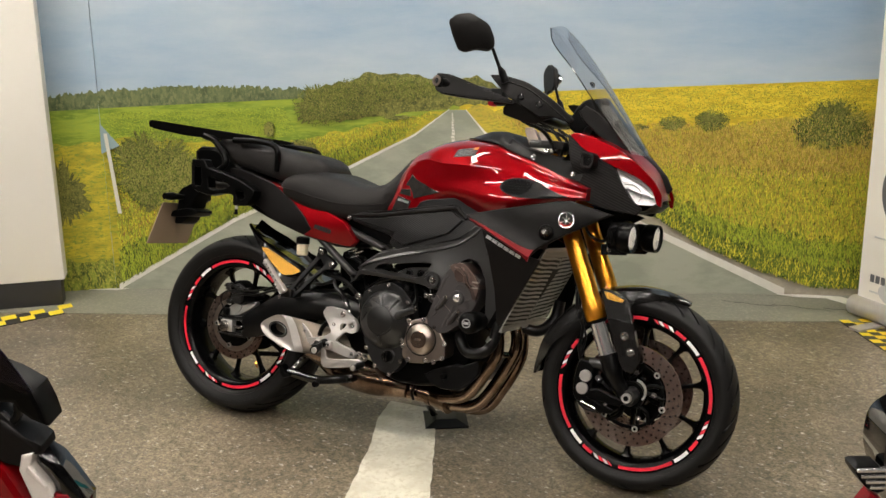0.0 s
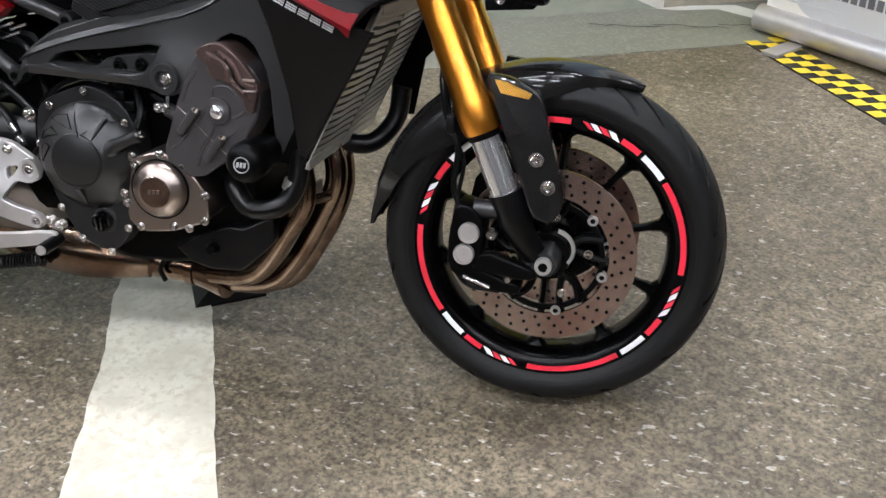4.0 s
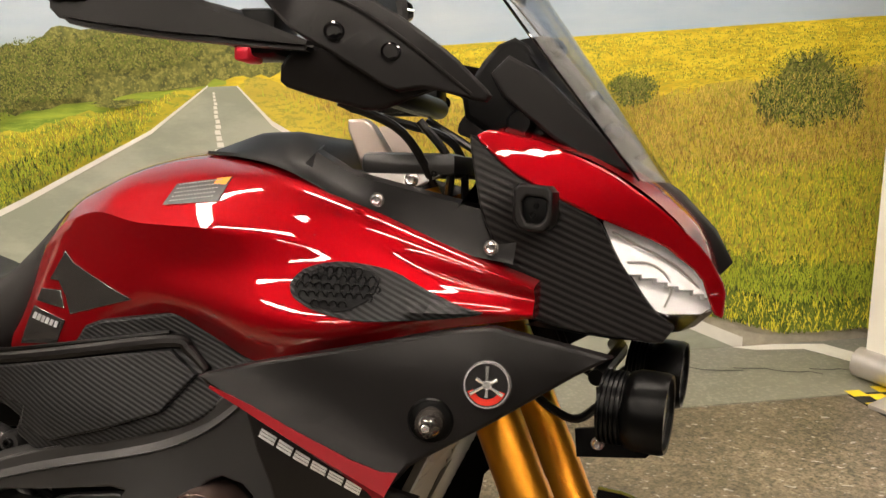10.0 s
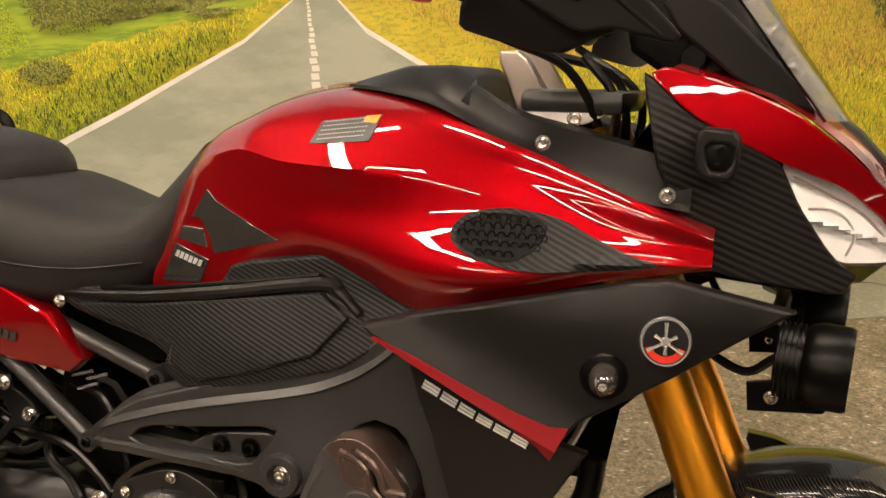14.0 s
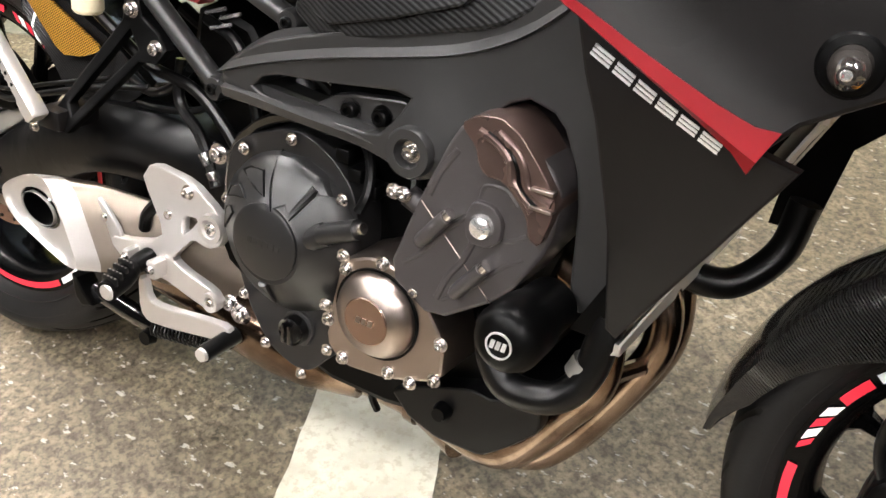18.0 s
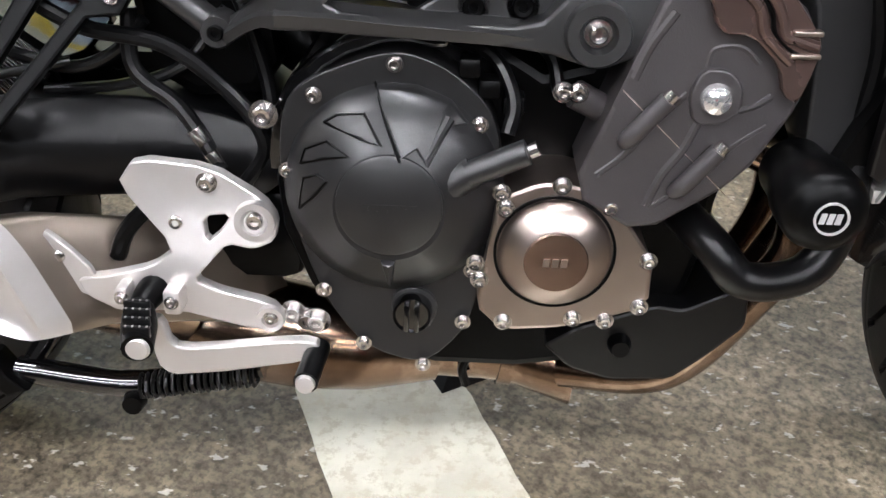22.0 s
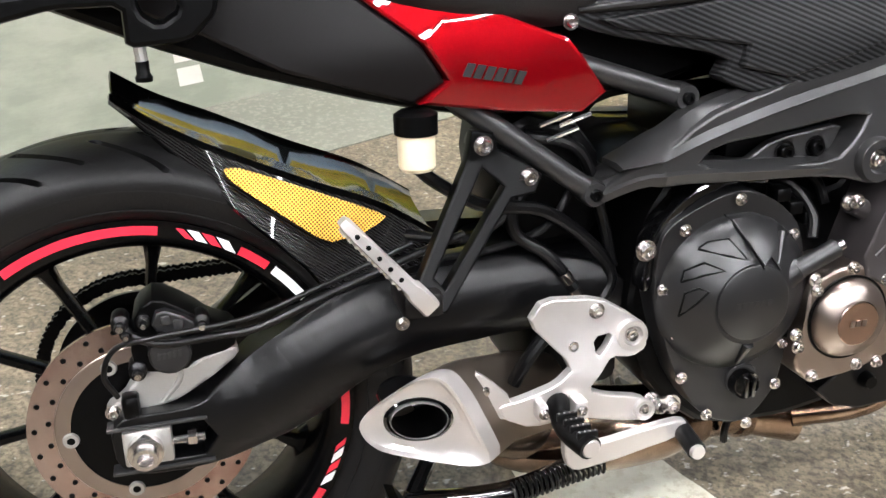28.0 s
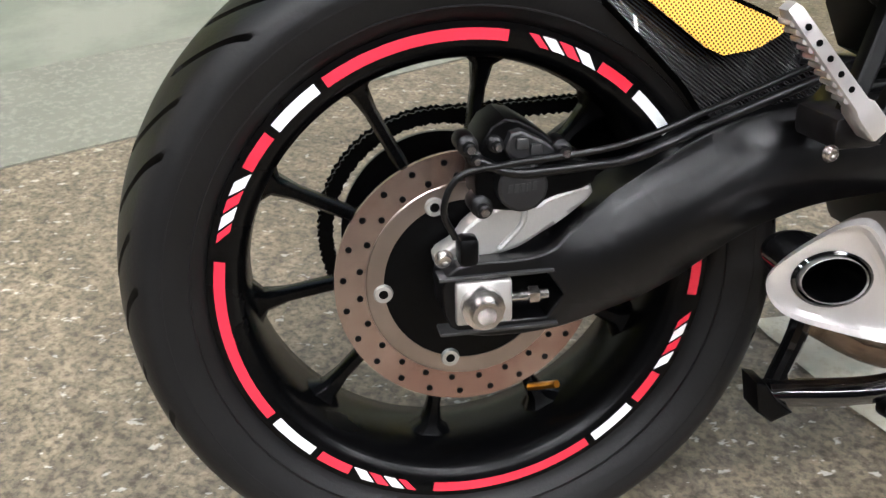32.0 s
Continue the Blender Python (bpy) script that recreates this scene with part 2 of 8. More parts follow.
SILVERTXT = mat("silver_decal", (0.72, 0.72, 0.74), 0.3, 0.6)
LABELTXT = mat("label_grey_print", (0.2, 0.2, 0.2), 0.4)
DARKTXT = mat("dark_decal", (0.02, 0.02, 0.022), 0.4)
SMOKE = mat("smoke_tank_pad", (0.022, 0.02, 0.019), 0.2, 0.0, 0.8, vary=0.25, vary_scale=40, spec=0.3)
ORANGE = mat("orange_label", (0.75, 0.25, 0.02), 0.5)
CREAM = mat("cream_reservoir", (0.75, 0.66, 0.47), 0.4, vary=0.15, vary_scale=60)
REFLECT = mat("headlight_reflector", (0.92, 0.92, 0.93), 0.3, 0.15, 0.4)
LENS = clear("lens_clear", (0.97, 0.97, 0.98))
SCREEN = clear("windscreen_clear", (0.86, 0.87, 0.9))
LAMPGLASS = mat("lamp_ribbed_glass", (0.75, 0.77, 0.8), 0.12, 0.9)
INDIC = mat("smoked_indicator", (0.035, 0.03, 0.027), 0.12, 0.25, 1.0)
PLATEB = mat("number_plate_back", (0.4, 0.3, 0.21), 0.5, vary=0.1)
EMBLEM = mat("red_emblem", (0.55, 0.03, 0.02), 0.25, 0.2, 0.6)
MIRROR = mat("mirror_glass", (0.9, 0.9, 0.92), 0.03, 1.0)
WHITEP = mat("white_panel", (0.8, 0.77, 0.71), 0.5, vary=0.04, vary_scale=2)
YELLOW = mat("yellow_tape", (0.8, 0.6, 0.03), 0.5, vary=0.15, vary_scale=20)
TAPEB = mat("black_tape", (0.02, 0.02, 0.02), 0.5, vary=0.15, vary_scale=20)


# ---- mesh helpers ----
def part(name, bm, material, parent, label="", smooth=35):
    bmesh.ops.recalc_face_normals(bm, faces=bm.faces)
    if smooth:
        limit = radians(smooth)
        for e in bm.edges:
            if e.smooth and len(e.link_faces) == 2:
                e.smooth = e.calc_face_angle(3.0) < limit
        for f in bm.faces:
            f.smooth = True
    me = bpy.data.meshes.new(name)
    bm.to_mesh(me)
    bm.free()
    me.materials.append(material)
    ob = new(name, me)
    if parent:
        ob.parent = parent
    if label:
        ob["label"] = label
    return ob


def rnd(poly, times=2, cut=0.22):
    """Chaikin rounding of a closed outline."""
    for _ in range(times):
        poly = [q for a, b in zip(poly, poly[1:] + poly[:1]) for q in (
            (a[0] + (b[0] - a[0]) * cut, a[1] + (b[1] - a[1]) * cut), (b[0] + (a[0] - b[0]) * cut, b[1] + (a[1] - b[1]) * cut))]
    return poly


def panel(outer, depth, th, holes=(), bevel=0.003, step=0.0, side=-1, seg=2):
    """A plate with the given outline in x and z, that lies at y = side * depth(x, z) and is th thick inwards."""
    bm = bmesh.new()
    for loop in (outer, *holes):
        vs = [bm.verts.new((x, 0, z)) for x, z in loop]
        for a, b in zip(vs, vs[1:] + vs[:1]):
            bm.edges.new((a, b))
    bmesh.ops.triangle_fill(bm, edges=bm.edges[:], use_beauty=True, use_dissolve=False)
    front = bm.faces[:]
    made = bmesh.ops.extrude_face_region(bm, geom=front, use_keep_orig=True)
    back = {v for v in made["geom"] if isinstance(v, bmesh.types.BMVert)}
    for v in back:
        v.co.y = th
    if bevel:
        edges = [e for e in bm.edges if abs(e.verts[0].co.y) < 1e-7 and abs(e.verts[1].co.y) < 1e-7 and any(
            any(abs(v.co.y) > 1e-7 for v in f.verts) for f in e.link_faces) and any(all(abs(v.co.y) < 1e-7 for v in f.verts) for f in e.link_faces)]
        bmesh.ops.bevel(bm, geom=edges, offset=bevel, segments=seg, profile=0.5, affect="EDGES", clamp_overlap=True)
        bm.normal_update()
        for e in bm.edges:
            if len(e.link_faces) == 2:
                a, b = (abs(f.normal.y) > 0.9999 for f in e.link_faces)
                e.smooth = a == b
    if step:
        for axis in (0, 2):
            lo, hi = min(v.co[axis] for v in bm.verts), max(v.co[axis] for v in bm.verts)
            n = int((hi - lo) / step)
            for k in range(1, n + 1):
                co, no = [0, 0, 0], [0, 0, 0]
                co[axis], no[axis] = lo + (hi - lo) * k / (n + 1), 1
                bmesh.ops.bisect_plane(bm, geom=bm.verts[:] + bm.edges[:] + bm.faces[:], plane_co=co, plane_no=no, dist=1e-5)
    for v in bm.verts:
        d = depth(v.co.x, v.co.z) if callable(depth) else depth
        v.co.y = side * (d - v.co.y)
    return bm


def spline(points, res=6):
    p = [Vector(q) for q in points]
    p = [p[0] * 2 - p[1]] + p + [p[-1] * 2 - p[-2]]
    out = []
    for a, b, c, d in zip(p, p[1:], p[2:], p[3:]):
        for k in range(res):
            t = k / res
            out.append(0.5 * (2 * b + (c - a) * t + (2 * a - 5 * b + 4 * c - d) * t * t + (3 * b - a - 3 * c + d) * t ** 3))
    return out + [p[-2]]


def tube(points, r, seg=12, res=6, bm=None, smooth=True):
    """A round bar along the points; r is one radius or one for each point."""
    bm = bm or bmesh.new()
    path = spline(points, res) if smooth and len(points) > 2 else [Vector(q) for q in points]
    n = len(path)
    rs = [r] * n if isinstance(r, (int, float)) else [float(v) for v in np.interp(np.linspace(0, len(r) - 1, n), range(len(r)), r)]
    up, rings = None, []
    for i, p in enumerate(path):
        d = (path[min(i + 1, n - 1)] - path[max(i - 1, 0)]).normalized()
        if up is None:
            up = d.orthogonal().normalized()
        up = (up - d * up.dot(d)).normalized()
        w = d.cross(up)
        rings.append([bm.verts.new(p + rs[i] * (math.cos(2 * math.pi * k / seg) * up + math.sin(2 * math.pi * k / seg) * w)) for k in range(seg)])
    for a, b in zip(rings, rings[1:]):
        for k in range(seg):
            bm.faces.new((a[k], a[(k + 1) % seg], b[(k + 1) % seg], b[k]))
    bm.faces.new(rings[0][::-1])
    bm.faces.new(rings[-1])
    return bm


def lathe(profile, centre, axis=(0, -1, 0), seg=40, bm=None, start=0.0, end=360.0):
    """Turns (radius, height) pairs round an axis through the centre."""
    bm = bm or bmesh.new()
    d = Vector(axis).normalized()
    u = Vector((1, 0, 0)) if abs(d.x) < 0.9 else Vector((0, 0, 1))
    u = (u - d * u.dot(d)).normalized()
    w = d.cross(u)
    full = abs(end - start - 360) < 1e-6
    rings = []
    for k in range(seg if full else seg + 1):
        a = radians(start + (end - start) * k / seg)
        e = math.cos(a) * u + math.sin(a) * w
        rings.append([bm.verts.new(Vector(centre) + r * e + h * d) for r, h in profile])
    for k in range(seg):
        a, b = rings[k], rings[(k + 1) % len(rings)]
        for i in range(len(profile) - 1):
            try:
                bm.faces.new((a[i], a[i + 1], b[i + 1], b[i]))
            except ValueError:
                pass
    bmesh.ops.remove_doubles(bm, verts=bm.verts[:], dist=1e-6)
    return bm


def loft(rows, closed=False, cap=True, bm=None):
    bm = bm or bmesh.new()
    vs = [[bm.verts.new(p) for p in row] for row in rows]
    n = len(rows[0])
    for a, b in zip(vs, vs[1:]):
        for k in range(n if closed else n - 1):
            bm.faces.new((a[k], a[(k + 1) % n], b[(k + 1) % n], b[k]))
    if cap and closed:
        bm.faces.new(vs[0][::-1])
        bm.faces.new(vs[-1])
    bmesh.ops.remove_doubles(bm, verts=bm.verts[:], dist=1e-6)
    return bm


def box(x0, x1, y0, y1, z0, z1, bevel=0.004, seg=2, bm=None):
    bm = bm or bmesh.new()
    made = bmesh.ops.create_cube(bm, size=1)["verts"]
    for v in made:
        v.co = Vector(((x0 + x1) / 2 + v.co.x * (x1 - x0), (y0 + y1) / 2 + v.co.y * (y1 - y0), (z0 + z1) / 2 + v.co.z * (z1 - z0)))
    if bevel:
        edges = list({e for v in made for e in v.link_edges})
        bmesh.ops.bevel(bm, geom=edges, offset=bevel, segments=seg, profile=0.5, affect="EDGES")
    return bm


def socket_head():
    """A socket-head cap screw one unit in radius, pointing to -y."""
    bm = lathe([(0, 0.45), (0.42, 0.45), (0.48, 0.95), (0.82, 1.0), (1.0, 0.8), (1.0, 0), (1.45, 0), (1.45, -0.2)], (0, 0, 0), seg=14)
    me = bpy.data.meshes.new("bolt")
    bmesh.ops.recalc_face_normals(bm, faces=bm.faces)
    bm.to_mesh(me)
    bm.free()
    me.shade_smooth()
    me.set_sharp_from_angle(angle=radians(35))
    me.materials.append(BOLT)
    return me


BOLT_MESH = socket_head()
BOLT_DARK = BOLT_MESH.copy()
BOLT_DARK.materials[0] = DARK


def bolts(parent, y, places, r=0.0055, mesh=None, name="bolt"):
    for x, z in places:
        ob = new(name, mesh or BOLT_MESH)
        ob.location, ob.scale = (x, y, z), (r, r, r)
        ob.parent = parent


def bars(parent, name, x0, z0, length, height, count, y, material, angle=0.0, gap=0.3, slant=0.25, depth=0.0012):
    """A row of plain slanted bars that stands in for lettering."""
    bm = bmesh.new()
    w = length / count
    ca, sa = math.cos(radians(angle)), math.sin(radians(angle))
    for k in range(count):
        a = k * w
        quad = [(a, 0), (a + w * (1 - gap), 0), (a + w * (1 - gap) + slant * height, height), (a + slant * height, height)]
        lo = [Vector((x0 + p * ca - q * sa, y(x0 + p * ca - q * sa, z0 + p * sa + q * ca) if callable(y) else y, z0 + p * sa + q * ca)) for p, q in quad]
        vs = [bm.verts.new(v) for v in lo] + [bm.verts.new(v - Vector((0, depth, 0))) for v in lo]
        for f in ((0, 1, 2, 3), (4, 5, 6, 7), (0, 1, 5, 4), (1, 2, 6, 5), (2, 3, 7, 6), (3, 0, 4, 7)):
            bm.faces.new([vs[i] for i in f])
    return part(name, bm, material, parent, "lettering as plain bars", smooth=0)


# ---- the showroom: floor, walls, ceiling and its lamps ----
WALL_TURN = math.atan2(2.26 - 1.057, 1.599 + 1.497)
WALL_AT = Matrix.Translation((-1.497, 1.057, 0)) @ Matrix.Rotation(WALL_TURN, 4, "Z")


def solid(name, bm, material, label, category, kind="structure", smooth=0):
    return tagged(part(name, bm, material, None, "", smooth), label, category, kind=kind)


FLOOR = two_tone("printed_asphalt_floor", (0.142, 0.115, 0.08), (0.2, 0.163, 0.113), 2.2, 0.42, 0.3, 0.7, bump=0.35, fine=170)
fn = FLOOR.node_tree
fb = fn.nodes["Principled BSDF"]
src = fb.inputs["Base Color"].links[0].from_socket
coords = fn.nodes.new("ShaderNodeTexCoord")
for scale, low, high, dark, light, stretch, mode in ((110, 0.36, 0.58, 0.5, 1.2, (1, 1, 1), "MULTIPLY"), (40, 0.38, 0.6, 0.66, 1.2, (1, 1, 1), "MULTIPLY"), (1.1, 0.35, 0.65, 0.72, 1.28, (1, 1, 1), "MULTIPLY"), (7, 0.35, 0.65, 0.86, 1.14, (1, 1, 1), "MULTIPLY"), (50, 0.62, 0.67, 0.0, 0.26, (0.7, 1.3, 1), "ADD")):
    mp = fn.nodes.new("ShaderNodeMapping")
    mp.inputs["Scale"].default_value = stretch
    mp.inputs["Rotation"].default_value = (0, 0, 0.5)
    nz = fn.nodes.new("ShaderNodeTexNoise")
    nz.inputs["Scale"].default_value = scale
    nz.inputs["Detail"].default_value = 3
    nz.inputs["Roughness"].default_value = 0.6
    cmap = fn.nodes.new("ShaderNodeMapRange")
    cmap.inputs["From Min"].default_value, cmap.inputs["From Max"].default_value = low, high
    cmap.inputs["To Min"].default_value, cmap.inputs["To Max"].default_value = dark, light
    mul = fn.nodes.new("ShaderNodeMix")
    mul.data_type, mul.blend_type = "RGBA", mode
    mul.inputs["Factor"].default_value = 1
    fn.links.new(coords.outputs["Object"], mp.inputs["Vector"])
    fn.links.new(mp.outputs["Vector"], nz.inputs["Vector"])
    fn.links.new(nz.outputs["Fac"], cmap.inputs["Value"])
    fn.links.new(src, mul.inputs["A"])
    fn.links.new(cmap.outputs["Result"], mul.inputs["B"])
    src = mul.outputs["Result"]
fn.links.new(src, fb.inputs["Base Color"])
solid("floor", box(-7, 7, -8, 5, -0.05, 0, 0), FLOOR, "grey-brown showroom floor printed like coarse asphalt", "floor")

# ceiling and side walls are out of view; their dark paint limits fill light
CEIL = mat("ceiling_paint", (0.05, 0.05, 0.05), 0.8, vary=0.04, vary_scale=3, grain=0.3, grain_scale=200)
SIDEWALL = mat("grey_wall_paint", (0.075, 0.073, 0.07), 0.7, vary=0.05, vary_scale=1.5)
solid("ceiling", box(-7, 7, -8, 5, 3.1, 3.2, 0), CEIL, "unseen flat ceiling, kept dark grey to limit fill light", "ceiling")
solid("wall_south", box(-7, 7, -8.1, -8, 0, 3.1, 0), SIDEWALL, "unseen plain wall, kept dark grey to limit fill light", "wall")
solid("wall_west", box(-7.1, -7, -8, 5, 0, 3.1, 0), SIDEWALL, "unseen plain wall, kept dark grey to limit fill light", "wall")
solid("wall_east", box(7, 7.1, -8, 5, 0, 3.1, 0), SIDEWALL, "unseen plain wall, kept dark grey to limit fill light", "wall")
solid("wall_north", box(-7, 7, 5, 5.1, 0, 3.1, 0), SIDEWALL, "unseen plain wall behind the backdrop, kept dark grey to limit fill light", "wall")

DIFFUSER = glow("lamp_diffuser", (1.0, 0.95, 0.88), 56.0)
LAMPFRAME = mat("lamp_frame_white", (0.8, 0.8, 0.8), 0.4, vary=0.03)


def ceiling_light(x, y, lx, ly):
    root = tagged(new("ceiling_light"), "white framed ceiling panel lamp, switched on", "ceiling light", "ceiling lamps")
    root.location = (x, y, 3.1)
    bm = bmesh.new()
    for a, b, c, d in ((-lx, -lx + 0.03, -ly, ly), (lx - 0.03, lx, -ly, ly), (-lx + 0.03, lx - 0.03, -ly, -ly + 0.03), (-lx + 0.03, lx - 0.03, ly - 0.03, ly)):
        box(a, b, c, d, -0.03, 0, 0.003, bm=bm)
    part("frame", bm, LAMPFRAME, root)
    part("diffuser", box(-lx + 0.03, lx - 0.03, -ly + 0.03, ly - 0.03, -0.02, -0.005, 0), DIFFUSER, root, "glowing milky diffuser", 0)
    return root


first = ceiling_light(-1.2, -1.6, 0.75, 0.11)
for x, y in ((1.0, -1.6), (3.2, -1.6), (-1.2, -3.4), (1.0, -3.4), (3.2, -3.4), (-1.2, -5.4), (1.0, -5.4), (1.0, 0.5), (-1.4, 0.0), (3.0, 1.0)):
    copy_thing(first, pose(x, y, 3.1))

# ---- the printed backdrop ----
SKY = two_tone("mural_sky", (0.26, 0.39, 0.55), (0.52, 0.59, 0.64), 1.1, 0.5, 0.32, 0.72, bump=0.02, stretch=(0.5, 1, 2.2), fine=8)
GREENF = two_tone("mural_green_field", (0.16, 0.26, 0.025), (0.34, 0.42, 0.045), 9, 0.5, bump=0.02, stretch=(0.4, 1, 3), third=(0.3, 0.4, 0.05), fine=50)
YELLOWF = two_tone("mural_rape_field", (0.62, 0.45, 0.03), (0.82, 0.63, 0.05), 16, 0.5, bump=0.02, stretch=(0.5, 1, 2), third=(0.45, 0.4, 0.04), fine=90)
VERGE = two_tone("mural_meadow", (0.32, 0.29, 0.025), (0.66, 0.53, 0.045), 9, 0.5, 0.35, 0.65, bump=0.02, stretch=(0.7, 1, 2), third=(0.24, 0.3, 0.04), fine=60)
DRYG = two_tone("mural_dry_grass", (0.5, 0.38, 0.055), (0.68, 0.54, 0.06), 6, 0.5, 0.35, 0.65, bump=0.02, stretch=(0.7, 1, 1.6), third=(0.36, 0.33, 0.05), fine=70)
GRASS = two_tone("mural_green_grass", (0.05, 0.085, 0.01), (0.26, 0.31, 0.04), 22, 0.5, bump=0.02, stretch=(2, 1, 0.8), third=(0.5, 0.45, 0.08), fine=90)
LEAF = two_tone("mural_bush_leaves", (0.06, 0.072, 0.016), (0.2, 0.2, 0.045), 40, 0.5, 0.38, 0.62, bump=0.02, third=(0.3, 0.28, 0.07), fine=110)
LEAF2 = two_tone("mural_far_wood", (0.07, 0.1, 0.045), (0.16, 0.19, 0.08), 30, 0.5, 0.4, 0.6, bump=0.02, stretch=(1, 1, 0.6), third=(0.2, 0.22, 0.1), fine=80)
ROADM = two_tone("mural_road", (0.285, 0.305, 0.24), (0.375, 0.385, 0.31), 5, 0.45, bump=0.02, stretch=(0.6, 1, 1.6), fine=70)
SHOULDER = two_tone("mural_road_shoulder", (0.34, 0.31, 0.24), (0.44, 0.4, 0.31), 12, 0.5, bump=0.02, fine=70)
LINE = mat("mural_white_line", (0.72, 0.7, 0.64), 0.5, vary=0.12, vary_scale=30)
SIGNB = mat("mural_sign_back", (0.26, 0.36, 0.38), 0.5, vary=0.1)
SIGNP = mat("mural_sign_post", (0.62, 0.6, 0.52), 0.5, vary=0.1)

mural = tagged(new("backdrop_wall"), "printed backdrop wall showing a country road between fields", "backdrop", kind="structure")
mural.matrix_world = WALL_AT


def flat(name, outline, layer, material, label="", smooth=0):
    """A printed area of the backdrop in its own plane: along the wall and up."""
    bm = bmesh.new()
    vs = [bm.verts.new((x, -0.002 * layer, z)) for x, z in outline]
    for a, b in zip(vs, vs[1:] + vs[:1]):
        bm.edges.new((a, b))
    bmesh.ops.triangle_fill(bm, edges=bm.edges[:], use_beauty=True)
    for f in bm.faces:
        if f.normal.y > 0:
            f.normal_flip()
    me = bpy.data.meshes.new(name)
    bm.to_mesh(me)
    bm.free()
    me.materials.append(material)
    ob = new(name, me)
    ob.parent = mural
    if label:
        ob["label"] = label
    return ob


def rough_edge(points, amount, step, seed):
    """Breaks an open line up into a ragged one."""
    rng = random.Random(seed)
    out = []
    for (x0, z0), (x1, z1) in zip(points, points[1:]):
        n = max(1, int(math.hypot(x1 - x0, z1 - z0) / step))
        for k in range(n):
            t = k / n
            out.append((x0 + (x1 - x0) * t + rng.uniform(-1, 1) * amount * 0.4, z0 + (z1 - z0) * t + rng.uniform(-1, 1) * amount))
    return out + [points[-1]]


part("board", box(-0.02, 5.2, 0.0, 0.06, 0, 3.1, 0), SKY, mural, "printed blue sky with thin cloud", 0)
flat("green_field", [(-0.02, 0.3), (1.75, 0.3), (1.75, 0.93), (1.0, 0.965), (0.33, 0.935), (-0.02, 0.925)], 2, GREENF)
flat("yellow_field", [(1.75, 0.6), (5.2, 0.6), (5.2, 1.06), (3.66, 1.035), (3.03, 1.015), (2.51, 1.0), (2.19, 0.99), (1.75, 0.975)], 2, YELLOWF)
flat("far_wood", [(-0.02, 0.92), (0.33, 0.935), (1.05, 0.965)] + rough_edge([(1.1, 1.005), (0.7, 1.02), (0.4, 1.022), (0.06, 1.012), (-0.02, 1.005)], 0.011, 0.009, 5), 3, LEAF2)
flat("far_hill", rough_edge([(0.98, 0.9), (1.0, 0.97), (1.08, 1.02), (1.2, 1.04), (1.32, 1.085), (1.5, 1.075), (1.69, 1.045), (1.83, 1.06), (1.95, 1.0), (1.9, 0.93), (1.72, 0.92), (1.6, 0.9)], 0.01, 0.025, 7)
     + rough_edge([(1.5, 0.89), (1.3, 0.87), (1.17, 0.85), (1.02, 0.86), (0.98, 0.9)], 0.006, 0.03, 8)[:-1], 3, LEAF)
flat("meadow_near_road", [(-0.02, 0.0), (1.8, 0.0), (1.75, 0.91)] + rough_edge([(1.65, 0.9), (1.4, 0.85), (1.15, 0.8), (0.8, 0.73), (0.4, 0.76), (-0.02, 0.78)], 0.012, 0.03, 9), 4, VERGE)
flat("meadow_far_side", [(1.78, 0.0), (5.2, 0.0)] + rough_edge([(5.2, 0.95), (3.67, 0.89), (3.04, 0.83), (2.59, 0.82), (2.1, 0.88), (1.8, 0.92)], 0.014, 0.03, 10), 4, DRYG)
flat("dark_grass_band", [(2.4, 0.3), (5.2, 0.0)] + rough_edge([(5.2, 0.34), (3.6, 0.25), (3.0, 0.38), (2.6, 0.55)], 0.03, 0.03, 11), 5, GRASS)
flat("grass_edge", [(-0.02, 0.0), (0.1, 0.0), (1.2, 0.62)] + rough_edge([(1.0, 0.6), (0.5, 0.36), (0.2, 0.22), (-0.02, 0.12)], 0.02, 0.025, 12), 5, GRASS)
flat("shoulder", rough_edge([(2.6, 0.46), (2.9, 0.27), (3.2, 0.14), (3.45, 0.05), (4.2, 0.03)], 0.012, 0.03, 13) + [(4.2, 0.0), (3.3, 0.0), (2.6, 0.34)], 6, SHOULDER)
flat("road", [(0.0, 0.0), (0.63, 0.36), (1.16, 0.60), (1.53, 0.78), (1.70, 0.905), (1.78, 0.905), (1.87, 0.79), (2.25, 0.53), (2.75, 0.28), (3.32, 0.0)], 7, ROADM)


def strip(points, w0, w1):
    n = len(points)
    a = [(x, z + (w0 + (w1 - w0) * i / (n - 1)) / 2) for i, (x, z) in enumerate(points)]
    b = [(x, z - (w0 + (w1 - w0) * i / (n - 1)) / 2) for i, (x, z) in enumerate(points)]
    return a + b[::-1]


flat("edge_line", strip([(-0.0, 0.012), (0.63, 0.37), (1.16, 0.605), (1.53, 0.785), (1.70, 0.908)], 0.03, 0.005), 8, LINE)
flat("edge_line", strip([(3.32, 0.012), (2.75, 0.285), (2.25, 0.535), (1.87, 0.795), (1.78, 0.905)], 0.045, 0.006), 8, LINE)
rng = random.Random(4)
z, k = 0.89, 0
while z > 0.06:
    h = 0.006 + (0.9 - z) * 0.055
    cx = 1.715 + (0.9 - z) * 0.02
    w = 0.003 + (0.9 - z) * 0.045 * rng.uniform(0.75, 1.15)
    cx += w * rng.uniform(-0.3, 0.3)
    flat("centre_dash", [(cx - w, z), (cx + w * 0.8, z), (cx + w, z - h), (cx - w * 0.9, z - h)], 8, LINE)
    z -= h * 1.35


